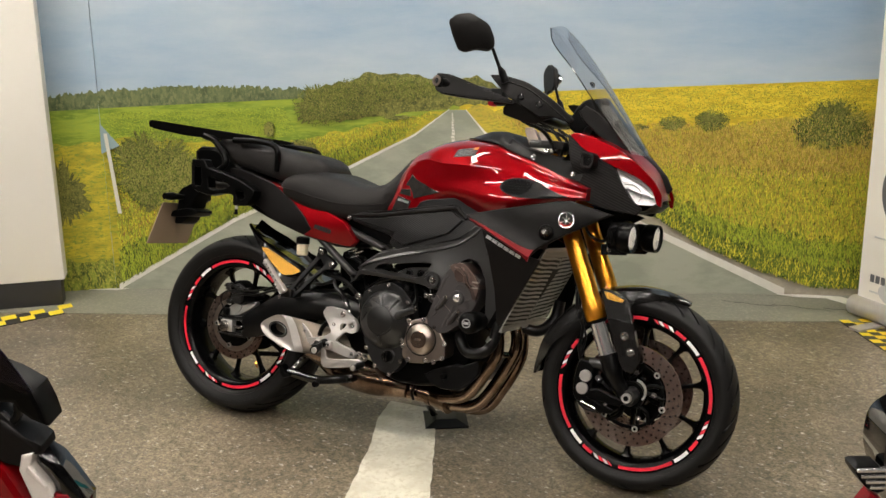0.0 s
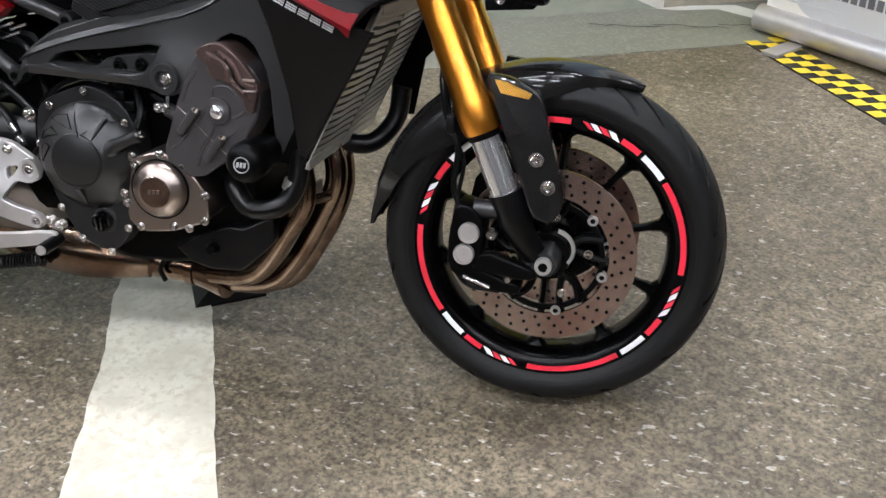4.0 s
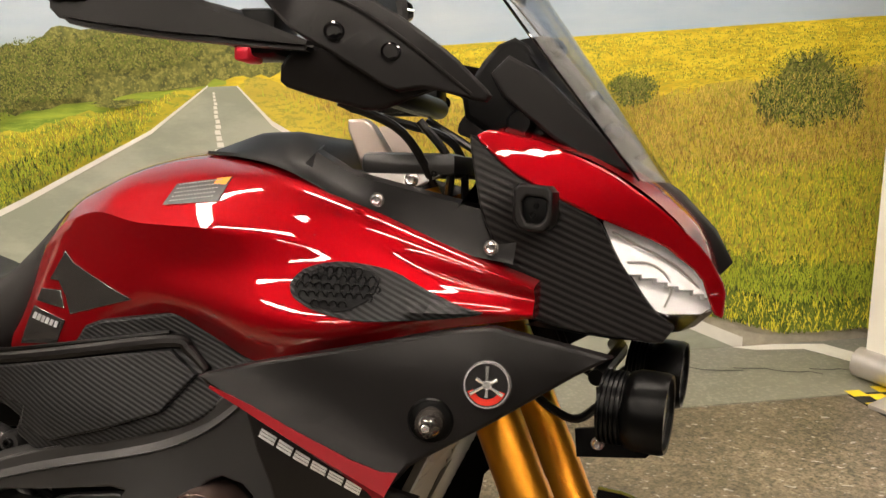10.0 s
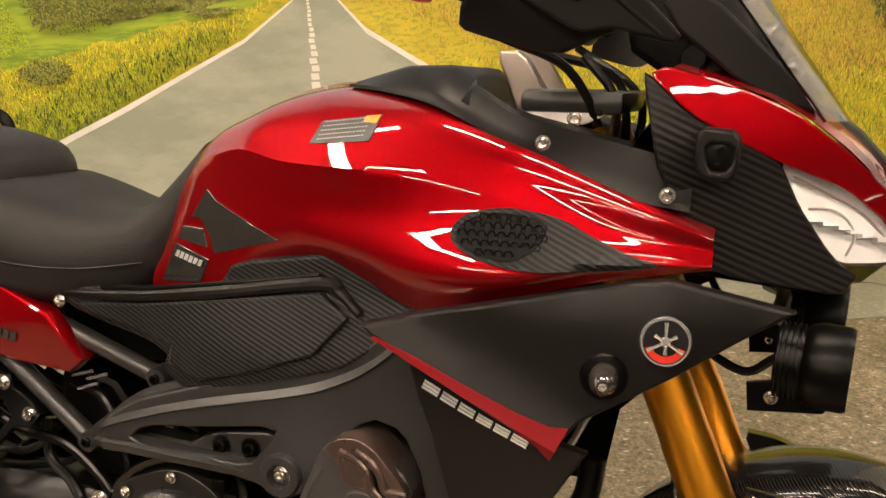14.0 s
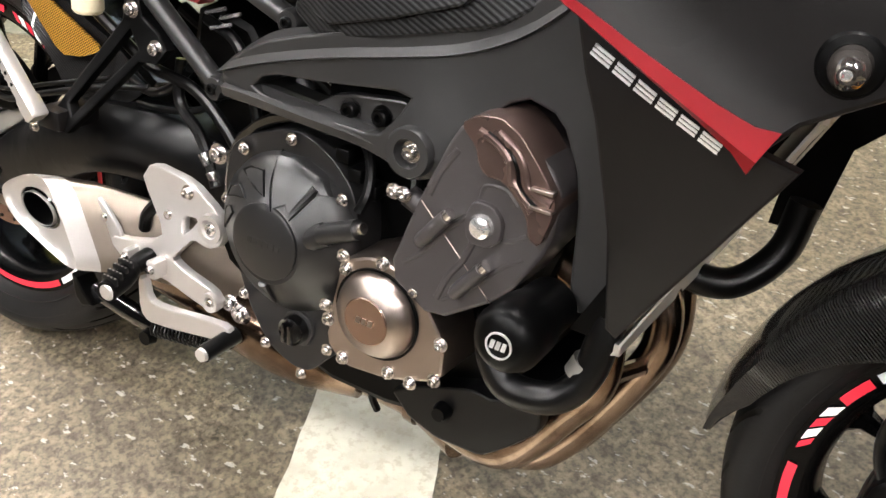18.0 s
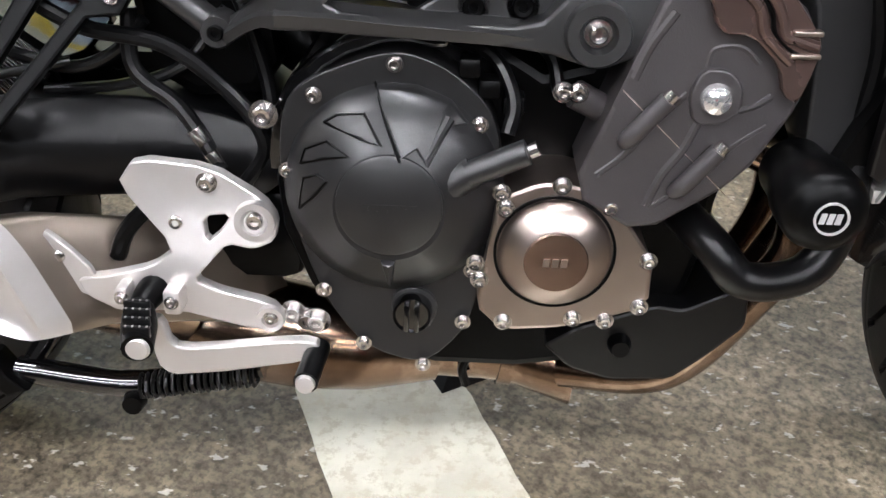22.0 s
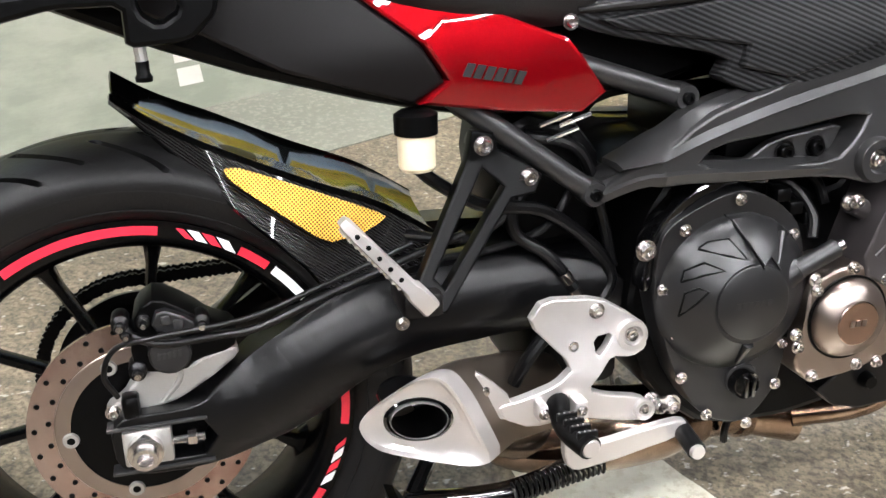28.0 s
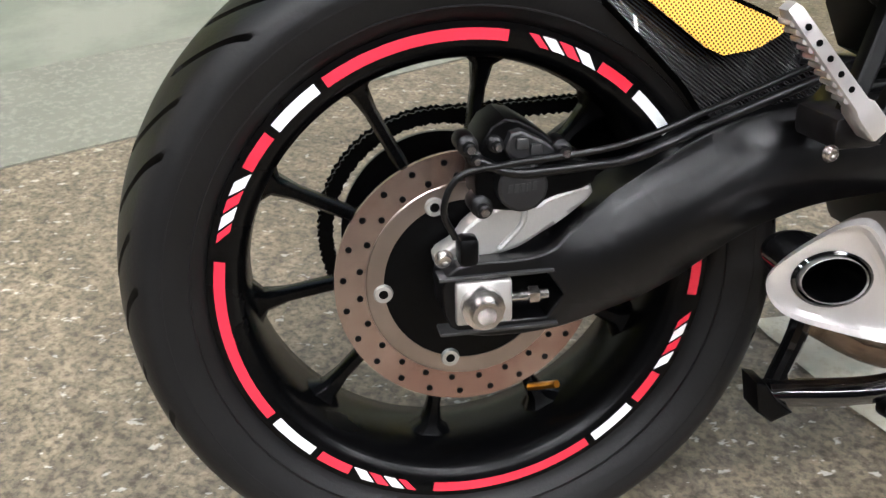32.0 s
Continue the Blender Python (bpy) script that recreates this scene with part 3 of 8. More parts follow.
def bush(cx, cz, rx, rz, seed, layer=9, material=LEAF):
    rng = random.Random(seed)
    out, n = [], 130
    for k in range(n):
        a = 2 * math.pi * k / n
        r = 0.95 + 0.14 * math.sin(3 * a + seed) + 0.1 * math.sin(7 * a + 2 * seed) + rng.uniform(-0.2, 0.2)
        out.append((cx + rx * r * math.cos(a), cz + rz * r * math.sin(a)))
    flat("printed_bush", out, layer, material)


for cx, cz, rx, rz, s in ((0.24, 0.62, 0.2, 0.17, 1), (0.4, 0.58, 0.1, 0.1, 2), (3.48, 0.82, 0.14, 0.1, 3), (0.825, 0.815, 0.025, 0.035, 4), (0.98, 0.73, 0.07, 0.03, 5),
                          (2.75, 0.83, 0.06, 0.025, 6), (2.93, 0.85, 0.07, 0.04, 7), (2.6, 0.82, 0.04, 0.015, 8), (1.08, 0.93, 0.12, 0.09, 9), (1.25, 0.96, 0.12, 0.08, 10),
                          (3.62, 0.78, 0.05, 0.06, 11), (3.35, 0.80, 0.05, 0.06, 12), (1.45, 0.87, 0.07, 0.012, 13), (3.9, 0.9, 0.1, 0.06, 14)):
    bush(cx, cz, rx, rz, s)

def inside(poly, x, z):
    hit = False
    for (x0, z0), (x1, z1) in zip(poly, poly[1:] + poly[:1]):
        if (z0 > z) != (z1 > z) and x < x0 + (x1 - x0) * (z - z0) / (z1 - z0):
            hit = not hit
    return hit


def blades(name, poly, count, size, width, material, layer, seed, label=""):
    """Printed grass blades, seed heads or leaves: many small dabs of one colour in the backdrop's plane."""
    rng = random.Random(seed)
    xs, zs = [p[0] for p in poly], [p[1] for p in poly]
    verts, faces = [], []
    while len(faces) < count * 4:
        x, z = rng.uniform(min(xs), max(xs)), rng.uniform(min(zs), max(zs))
        if not inside(poly, x, z):
            continue
        h = size * (0.3 + 0.45 * max(0.0, 0.95 - z)) * rng.uniform(0.4, 1.3)
        w = width * (0.33 + 0.4 * max(0.0, 0.95 - z)) * rng.uniform(0.5, 1.3)
        lean = rng.uniform(-0.5, 0.5) * h
        n, y = len(verts), -0.002 * layer - rng.uniform(0, 0.0012)
        verts += [(x - w, y, z), (x + w * 0.8, y, z - h * 0.15), (x + lean + w * 0.3, y, z + h), (x + lean - w * 0.6, y, z + h * 0.85)]
        faces.append((n, n + 1, n + 2, n + 3))
    me = bpy.data.meshes.new(name)
    me.from_pydata(verts, [], faces)
    me.materials.append(material)
    ob = new(name, me)
    ob.parent = mural
    tagged(ob, label, kind="stuff")
    return ob


def ink(name, color):
    return mat(name, color, 0.5, vary=0.25, vary_scale=25)


STRAW, LEMON, LIME = ink("straw_ink", (0.7, 0.5, 0.11)), ink("lemon_ink", (0.85, 0.7, 0.06)), ink("lime_ink", (0.43, 0.5, 0.045))
MOSS, DEEP, RUST = ink("moss_ink", (0.15, 0.2, 0.025)), ink("deep_green_ink", (0.035, 0.06, 0.01)), ink("rust_ink", (0.34, 0.2, 0.05))
SHADE, OLIVE = ink("shade_green_ink", (0.07, 0.085, 0.02)), ink("olive_ink", (0.32, 0.31, 0.075))
right_all = [(1.84, 0.88), (2.3, 0.85), (3.0, 0.83), (3.7, 0.89), (4.4, 0.92), (4.4, 0.1), (3.3, 0.13), (2.9, 0.3), (2.4, 0.52), (1.98, 0.76)]
right_top = [(1.9, 0.87), (2.4, 0.83), (3.0, 0.83), (3.7, 0.89), (4.4, 0.92), (4.4, 0.6), (3.2, 0.56), (2.4, 0.66)]
right_mid = [(2.1, 0.7), (2.6, 0.66), (3.4, 0.6), (4.4, 0.6), (4.4, 0.2), (3.3, 0.2), (2.9, 0.34), (2.4, 0.54)]
right_low = [(2.05, 0.7), (2.45, 0.56), (2.95, 0.38), (3.4, 0.26), (4.4, 0.22), (4.4, 0.03), (3.45, 0.04), (3.2, 0.13), (2.9, 0.26), (2.6, 0.45), (2.2, 0.62)]
right_foot = [(2.3, 0.6), (2.65, 0.48), (3.0, 0.28), (3.45, 0.13), (4.4, 0.1), (4.4, 0.03), (3.45, 0.04), (3.2, 0.12), (2.9, 0.25), (2.6, 0.44)]
for poly, count, size, width, ink_used, layer, seed in (
        (right_top, 1500, 0.05, 0.0028, RUST, 8, 1), (right_top, 1600, 0.05, 0.0026, STRAW, 9, 2), (right_all, 700, 0.045, 0.003, LIME, 9, 3), (right_mid, 1300, 0.04, 0.003, LEMON, 9, 4),
        (right_mid, 900, 0.04, 0.003, LIME, 10, 5), (right_mid, 500, 0.04, 0.003, MOSS, 10, 6), (right_low, 1500, 0.045, 0.0036, MOSS, 10, 7), (right_foot, 900, 0.05, 0.004, DEEP, 11, 8), (right_low, 900, 0.045, 0.003, LIME, 11, 9), (right_foot, 300, 0.045, 0.003, LEMON, 12, 10), (right_foot, 700, 0.045, 0.0036, MOSS, 12, 13), (right_all, 500, 0.045, 0.0026, RUST, 10, 14)):
    blades("printed_grass", poly, count, size, width, ink_used, layer, seed, "printed meadow grass")
rape = [(1.95, 0.965), (2.5, 0.985), (3.6, 1.02), (4.4, 1.03), (4.4, 0.93), (3.6, 0.88), (2.6, 0.85), (1.95, 0.88)]
blades("printed_flowers", rape, 1300, 0.02, 0.004, LEMON, 4, 11, "printed yellow flowers")
blades("printed_flowers", rape, 700, 0.016, 0.004, MOSS, 4, 12, "printed stems")
left_all = [(0.02, 0.74), (0.5, 0.73), (0.9, 0.74), (1.4, 0.84), (1.62, 0.885), (1.5, 0.79), (1.1, 0.6), (0.6, 0.37), (0.1, 0.1), (0.02, 0.12)]
left_edge = [(0.02, 0.2), (0.5, 0.44), (1.0, 0.66), (1.45, 0.82), (1.52, 0.795), (1.1, 0.59), (0.6, 0.36), (0.02, 0.03)]
for poly, count, size, width, ink_used, layer, seed in (
        (left_all, 1500, 0.04, 0.003, LEMON, 5, 21), (left_all, 900, 0.045, 0.003, LIME, 6, 22), (left_all, 600, 0.04, 0.003, RUST, 6, 23), (left_all, 600, 0.04, 0.003, MOSS, 6, 24), (left_edge, 800, 0.04, 0.003, MOSS, 9, 25), (left_edge, 500, 0.04, 0.003, LIME, 10, 26), (left_edge, 250, 0.04, 0.003, DEEP, 10, 27)):
    blades("printed_grass", poly, count, size, width, ink_used, layer, seed, "printed meadow grass")
field = [(0.0, 0.9), (0.9, 0.92), (0.95, 0.8), (0.8, 0.75), (0.0, 0.77)]
blades("printed_crop", field, 900, 0.012, 0.006, LIME, 3, 31, "printed crop rows")
blades("printed_crop", field, 400, 0.012, 0.006, MOSS, 3, 32, "printed crop rows")


def leaves(cx, cz, rx, rz, seed, layer):
    for count, ink_used, k, off in ((1.0, MOSS, 1.0, 0), (0.3, SHADE, 1.05, 1), (0.6, OLIVE, 0.95, 2)):
        ring = [(cx + rx * k * math.cos(a * 0.3142), cz + rz * k * math.sin(a * 0.3142)) for a in range(20)]
        blades("printed_leaves", ring, int(count * (60 + 14000 * rx * rz)), 0.016, 0.0062, ink_used, layer + off, seed + off, "printed leaves")


for cx, cz, rx, rz, s in ((0.24, 0.62, 0.22, 0.19, 41), (0.4, 0.58, 0.12, 0.12, 44), (3.48, 0.83, 0.16, 0.12, 47), (1.08, 0.93, 0.13, 0.1, 50), (1.25, 0.97, 0.13, 0.09, 53), (2.93, 0.85, 0.08, 0.05, 56), (2.75, 0.84, 0.06, 0.03, 59), (0.98, 0.73, 0.07, 0.035, 62), (0.825, 0.815, 0.025, 0.035, 65), (1.5, 1.01, 0.2, 0.05, 68)):
    leaves(cx, cz, rx, rz, s, 10)
flat("printed_sign", [(-0.015, 0.85), (0.075, 0.74), (-0.02, 0.70)], 14, SIGNB)
flat("printed_post", [(0.0, 0.80), (0.018, 0.80), (0.055, 0.40), (0.035, 0.40)], 15, SIGNP)

# the part of the backdrop past the fold, turned a little towards the room
wing = tagged(new("backdrop_return"), "narrow return of the printed backdrop with grass and sky", "backdrop", kind="structure")
wing.matrix_world = Matrix.Translation((-1.497, 1.057, 0)) @ Matrix.Rotation(WALL_TURN + radians(14), 4, "Z")
hold, mural = mural, wing
part("board", box(-1.6, -0.022, 0.0, 0.06, 0, 3.1, 0), SKY, wing, "printed blue sky", 0)
flat("green_field", [(-1.6, 0.3), (-0.022, 0.3), (-0.022, 0.925), (-1.6, 0.88)], 2, GREENF)
flat("far_wood", [(-1.6, 0.88), (-0.022, 0.92)] + rough_edge([(-0.022, 1.005), (-0.3, 0.98), (-0.8, 0.985), (-1.6, 0.97)], 0.011, 0.009, 15), 3, LEAF2)
flat("meadow", [(-1.6, 0.0), (-0.022, 0.0)] + rough_edge([(-0.022, 0.76), (-0.3, 0.74), (-1.6, 0.72)], 0.012, 0.03, 16), 4, VERGE)
flat("grass_edge", [(-1.6, 0.0), (-0.022, 0.0)] + rough_edge([(-0.022, 0.16), (-1.6, 0.12)], 0.02, 0.03, 17), 5, GRASS)
bush(-0.22, 0.5, 0.1, 0.16, 21)
mural = hold

# ---- the printed apron and the stripe that lie on the floor ----
APRON = two_tone("printed_apron", (0.165, 0.165, 0.135), (0.23, 0.225, 0.185), 2.5, 0.42, 0.3, 0.7, bump=0.1, third=(0.27, 0.26, 0.21), fine=70)
CRACK = mat("printed_crack", (0.05, 0.05, 0.045), 0.6)
PAINT = two_tone("worn_white_stripe", (0.55, 0.52, 0.43), (0.66, 0.63, 0.53), 9, 0.45, bump=0.12, third=(0.52, 0.475, 0.375), fine=60)
apron = tagged(new("floor_apron"), "grey printed apron of the backdrop lying on the floor", "floor covering", kind="structure")
apron.matrix_world = WALL_AT
part("sheet", box(-0.9, 5.2, -0.42, -0.02, 0.0, 0.004, 0), APRON, apron, "", 0)


def laid(name, outline, material, parent, z=0.006):
    bm = bmesh.new()
    lo = [bm.verts.new((x, y, z)) for x, y in outline]
    for a, b in zip(lo, lo[1:] + lo[:1]):
        bm.edges.new((a, b))
    bmesh.ops.triangle_fill(bm, edges=bm.edges[:], use_beauty=True)
    for f in bm.faces:
        if f.normal.z < 0:
            f.normal_flip()
    me = bpy.data.meshes.new(name)
    bm.to_mesh(me)
    bm.free()
    me.materials.append(material)
    ob = new(name, me)
    ob.parent = parent
    return ob


laid("edge_line", [(3.28, -0.022), (3.42, -0.022), (3.58, -0.05), (3.75, -0.3), (3.66, -0.3), (3.5, -0.08), (3.35, -0.06)], LINE, apron)
laid("edge_line", [(-0.3, -0.022), (0.05, -0.022), (0.0, -0.05), (-0.3, -0.05)], LINE, apron)
for s in range(3):
    rng = random.Random(30 + s)
    x, y, pts = 3.0 + 0.22 * s, -0.12 - 0.05 * s, []
    for k in range(9):
        pts.append((x + 0.03 * k, y - 0.012 * k + rng.uniform(-0.012, 0.012)))
    laid("crack", pts + [(a, b - 0.007) for a, b in pts[::-1]], CRACK, apron)

stripe = tagged(new("floor_stripe"), "broad worn white road stripe printed on the floor", "floor marking", kind="structure")
left = rough_edge([(0.47, 0.33), (0.50, 0.18), (0.575, 0.0), (0.585, -0.03), (0.69, -0.36), (0.9, -0.95)], 0.005, 0.03, 40)
right = rough_edge([(1.2, -0.85), (0.92, -0.26), (0.775, 0.07), (0.715, 0.195), (0.66, 0.33)], 0.004, 0.03, 41)
laid("stripe", left + right, PAINT, stripe, 0.004)


# ---- the white display panel, the roller banner and the hazard tape ----
def display_panel():
    root = tagged(new("display_panel"), "tall plain white display panel on a black plinth", "display panel")
    root.matrix_world = Matrix.Translation((-1.53, 0.73, 0)) @ Matrix.Rotation(radians(40), 4, "Z")
    part("board", box(-1.6, 0.0, 0.0, 0.12, 0.13, 2.9, 0.006), WHITEP, root)
    part("plinth", box(-1.58, -0.02, 0.01, 0.11, 0.0, 0.13, 0.004), TAPEB, root, "black plinth")
    return root


display_panel()

GREYTXT = mat("grey_print", (0.12, 0.12, 0.13), 0.5)
PALETXT = mat("pale_print", (0.55, 0.55, 0.56), 0.5)
TEAL = mat("teal_print", (0.02, 0.4, 0.45), 0.4, vary=0.1)


def roller_banner():
    root = tagged(new("roller_banner"), "white roller banner with a printed motorcycle and dark lettering", "banner")
    root.matrix_world = Matrix.Translation((1.925, 2.05, 0)) @ Matrix.Rotation(radians(-42), 4, "Z")
    part("sheet", box(0.02, 0.98, 0.0, 0.006, 0.1, 2.1, 0), WHITEP, root, "white printed sheet", 0)
    bm = tube([(0, 0.0, 0.055), (1.0, 0.0, 0.055)], 0.045, smooth=False, seg=20)
    part("base", bm, ALU, root, "silver roller housing")
    for x in (0.14, 0.82):
        part("foot", box(x, x + 0.06, -0.16, 0.14, 0.0, 0.014, 0.004), ALU, root, "flat silver foot")
    bm = tube([(0.5, 0.03, 0.09), (0.5, 0.03, 2.1)], 0.012, smooth=False)
    part("pole", bm, ALU, root)
    bars(root, "lettering", 0.082, 0.182, 0.42, 0.034, 14, -0.001, GREYTXT, 0, 0.25, 0.0)
    bars(root, "small_lettering", 0.085, 0.135, 0.2, 0.007, 22, -0.001, PALETXT, 0, 0.2, 0.0)
    bars(root, "small_lettering", 0.085, 0.122, 0.07, 0.007, 8, -0.001, PALETXT, 0, 0.2, 0.0)
    part("printed_shadow", lathe([(0.0, 0.0006), (0.2, 0.0007), (0.2, 0.0004)], (0.33, 0, 0.43), seg=30), PALETXT, root, "pale printed ground shadow", 0).scale = (1, 1, 0.35)
    root.children[-1].location.z = 0.26
    part("printed_wheel", lathe([(0.158, 0.001), (0.158, 0.002), (0.2, 0.002), (0.2, 0.001)], (0.3, 0, 0.6), seg=48), GREYTXT, root, "printed dark tyre", 0)
    part("printed_rim", lathe([(0.142, 0.001), (0.142, 0.0024), (0.158, 0.0024), (0.158, 0.001)], (0.3, 0, 0.6), seg=40), PALETXT, root, "printed silver rim", 0)
    part("printed_disc", lathe([(0.06, 0.001), (0.06, 0.0028), (0.1, 0.0028), (0.1, 0.001)], (0.3, 0, 0.6), seg=40), PALETXT, root, "printed brake disc", 0)
    part("printed_hub", lathe([(0.0, 0.001), (0.0, 0.003), (0.032, 0.003), (0.032, 0.001)], (0.3, 0, 0.6), seg=24), GREYTXT, root, "", 0)
    part("printed_body", panel([(0.2, 0.85), (0.5, 0.72), (0.9, 0.75), (0.9, 1.1), (0.6, 1.15), (0.4, 1.0), (0.28, 1.05)], 0.0012, 0.001, bevel=0), TEAL, root, "printed teal bodywork", 0)
    part("printed_fork", panel([(0.28, 0.61), (0.32, 0.59), (0.44, 0.95), (0.4, 0.97)], 0.0034, 0.001, bevel=0), GREYTXT, root, "", 0)
    for k in range(8):
        a = 2 * math.pi * k / 8
        part("printed_spoke", panel([(0.3 + r * math.cos(a + e), 0.6 + r * math.sin(a + e)) for r, e in ((0.03, -0.25), (0.145, -0.06), (0.145, 0.06), (0.03, 0.25))], 0.0026, 0.001, bevel=0), PALETXT, root, "", 0)
    return root


roller_banner()


def hazard_tape(name, x0, y0, x1, y1, width, rows=3):
    root = tagged(new(name), "yellow and black chequered hazard tape stuck to the floor", "hazard tape", kind="structure")
    d = math.atan2(y1 - y0, x1 - x0)
    root.matrix_world = Matrix.Translation((x0, y0, 0)) @ Matrix.Rotation(d, 4, "Z")
    n = math.hypot(x1 - x0, y1 - y0)
    part("tape", box(0, n, -width / 2, width / 2, 0.0, 0.003, 0), TAPEB, root, "black tape", 0)
    c = width / rows
    for i in range(int(n / c)):
        for j in range(rows):
            if (i + j) % 2 == 0:
                laid("yellow_check", [(i * c, -width / 2 + j * c), ((i + 1) * c, -width / 2 + j * c), ((i + 1) * c + 0.01, -width / 2 + (j + 1) * c), (i * c + 0.01, -width / 2 + (j + 1) * c)], YELLOW, root, 0.006)
    return root


hazard_tape("hazard_tape", 1.93, 1.97, 2.9, 0.35, 0.13)
hazard_tape("hazard_tape", -1.47, 0.72, -1.72, 0.2, 0.13, 2)


# ---- the motorcycle: x forward from the rear axle, y to its left, z up along the lean ----
bike = tagged(new("motorcycle"), "red and black touring motorcycle leaning on its side stand", "motorcycle")
bike.matrix_world = Matrix.Translation((0, 0.0607, 0)) @ Matrix.Rotation(radians(-13), 4, "X")
RW, FW = (0.0, 0.0, 0.3125), (1.43, -0.018, 0.293)


def tyre(name, centre, profile, parent, count, sweep, tread, label):
    """A tyre whose swept tread grooves run along its mesh; tread is the radius where the grooves end."""
    bm = bmesh.new()
    line = spline([Vector((r, 0, h)) for r, h in profile], 5)
    per = 22
    seg, rows, cut = count * per, [], set()
    wide = max(p.z for p in line)
    for k in range(seg):
        row = []
        g, c = k % per, (k // per) % 2
        for p in line:
            r, h = p.x, p.z
            u = abs(h) / wide
            a = 2 * math.pi * (k + (per / 2 if h > 0 else 0)) / seg - sweep * (u ** 1.5)
            lo, hi = ((0.1, 0.78) if c else (0.32, 0.93))
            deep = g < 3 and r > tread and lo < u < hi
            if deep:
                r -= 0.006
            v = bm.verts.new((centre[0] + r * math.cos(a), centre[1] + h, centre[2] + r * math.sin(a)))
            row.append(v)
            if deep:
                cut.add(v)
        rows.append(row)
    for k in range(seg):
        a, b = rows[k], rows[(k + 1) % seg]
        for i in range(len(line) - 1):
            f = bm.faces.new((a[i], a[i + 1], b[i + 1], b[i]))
            # recessed groove faces take the blacker slot, their shade put into the colour
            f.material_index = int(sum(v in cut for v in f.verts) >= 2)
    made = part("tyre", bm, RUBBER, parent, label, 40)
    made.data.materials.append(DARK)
    return made


def sidewall(centre, y, radii, parent):
    """Thin moulded rings and worn moulded lettering on a tyre's flank."""
    for r in radii:
        part("moulded_ring", lathe([(r - 0.0012, -0.001), (r - 0.0006, 0.0012), (r + 0.0006, 0.0012), (r + 0.0012, -0.001)], (centre[0], y, centre[2]), seg=120), RUBBER, parent)


def rim_tape(centre, y, start, parent, side):
    """Red and white dashes stuck round the rim."""
    dashes = ((0, 42, 1), (44, 56.5, 0), (58.5, 67.5, 1), (69.5, 73, 0), (73.8, 77, 1), (77.8, 81, 0), (81.8, 84, 1))
    for q in range(4):
        for a, b, red in dashes:
            bm = bmesh.new()
            n = max(2, int((b - a) / 3))
            slant = 1.6 if b - a < 5 else 0
            inner, outer = [], []
            for k in range(n + 1):
                t = radians(start + 90 * q + a + (b - a) * k / n)
                for r, row, off in ((0.2178, inner, -slant), (0.2276, outer, slant)):
                    u = t + radians(off)
                    row.append(bm.verts.new((centre[0] + r * math.cos(u), y, centre[2] + r * math.sin(u))))
            for k in range(n):
                bm.faces.new((inner[k], inner[k + 1], outer[k + 1], outer[k]))
            part("rim_tape", bm, STICKR if red else STICKW, parent, "red reflective tape" if red else "white reflective tape", 0)


def wheel(name, centre, half, parent, spin, label):
    """Ten-spoke cast wheel; half is half the rim's width."""
    prof = [(0.2, -half + 0.016), (0.206, -half + 0.005), (0.213, -half), (0.2335, -half - 0.001), (0.2335, -half + 0.008), (0.214, -half + 0.016), (0.209, -half + 0.03), (0.203, -half * 0.3), (0.203, half * 0.3), (0.209, half - 0.03),
            (0.214, half - 0.016), (0.2335, half - 0.008), (0.2335, half + 0.001), (0.213, half), (0.206, half - 0.005), (0.2, half - 0.016), (0.196, half * 0.3), (0.196, -half * 0.3), (0.2, -half + 0.016)]
    bm = lathe([(r, -h) for r, h in prof], centre, seg=96)
    root = part("wheel", bm, GLOSSW, parent, label)
    bm = lathe([(0.0, 0.05), (0.022, 0.05), (0.03, 0.046), (0.042, 0.03), (0.05, 0.012), (0.05, -0.012), (0.042, -0.03), (0.03, -0.046), (0.0, -0.05)], centre, seg=32)
    part("hub", bm, GLOSSW, root)
    for k in range(10):
        a = radians(spin + 36 * k)
        d, w = Vector((math.cos(a), 0, math.sin(a))), Vector((-math.sin(a), 0, math.cos(a)))
        rows = []
        for r, hw, hy, yc in ((0.035, 0.012, 0.016, 0), (0.06, 0.0085, 0.014, 0), (0.1, 0.0065, 0.011, 0), (0.165, 0.0065, 0.010, 0), (0.187, 0.01, 0.013, 0), (0.199, 0.026, 0.018, 0)):
            c = Vector(centre) + d * r
            rows.append([c + w * hw * x + Vector((0, hy * y, 0)) for x, y in ((-1, -0.5), (-0.5, -1), (0.5, -1), (1, -0.5), (1, 0.5), (0.5, 1), (-0.5, 1), (-1, 0.5))])
        part("spoke", loft(rows, closed=True), GLOSSW, root)
    return root


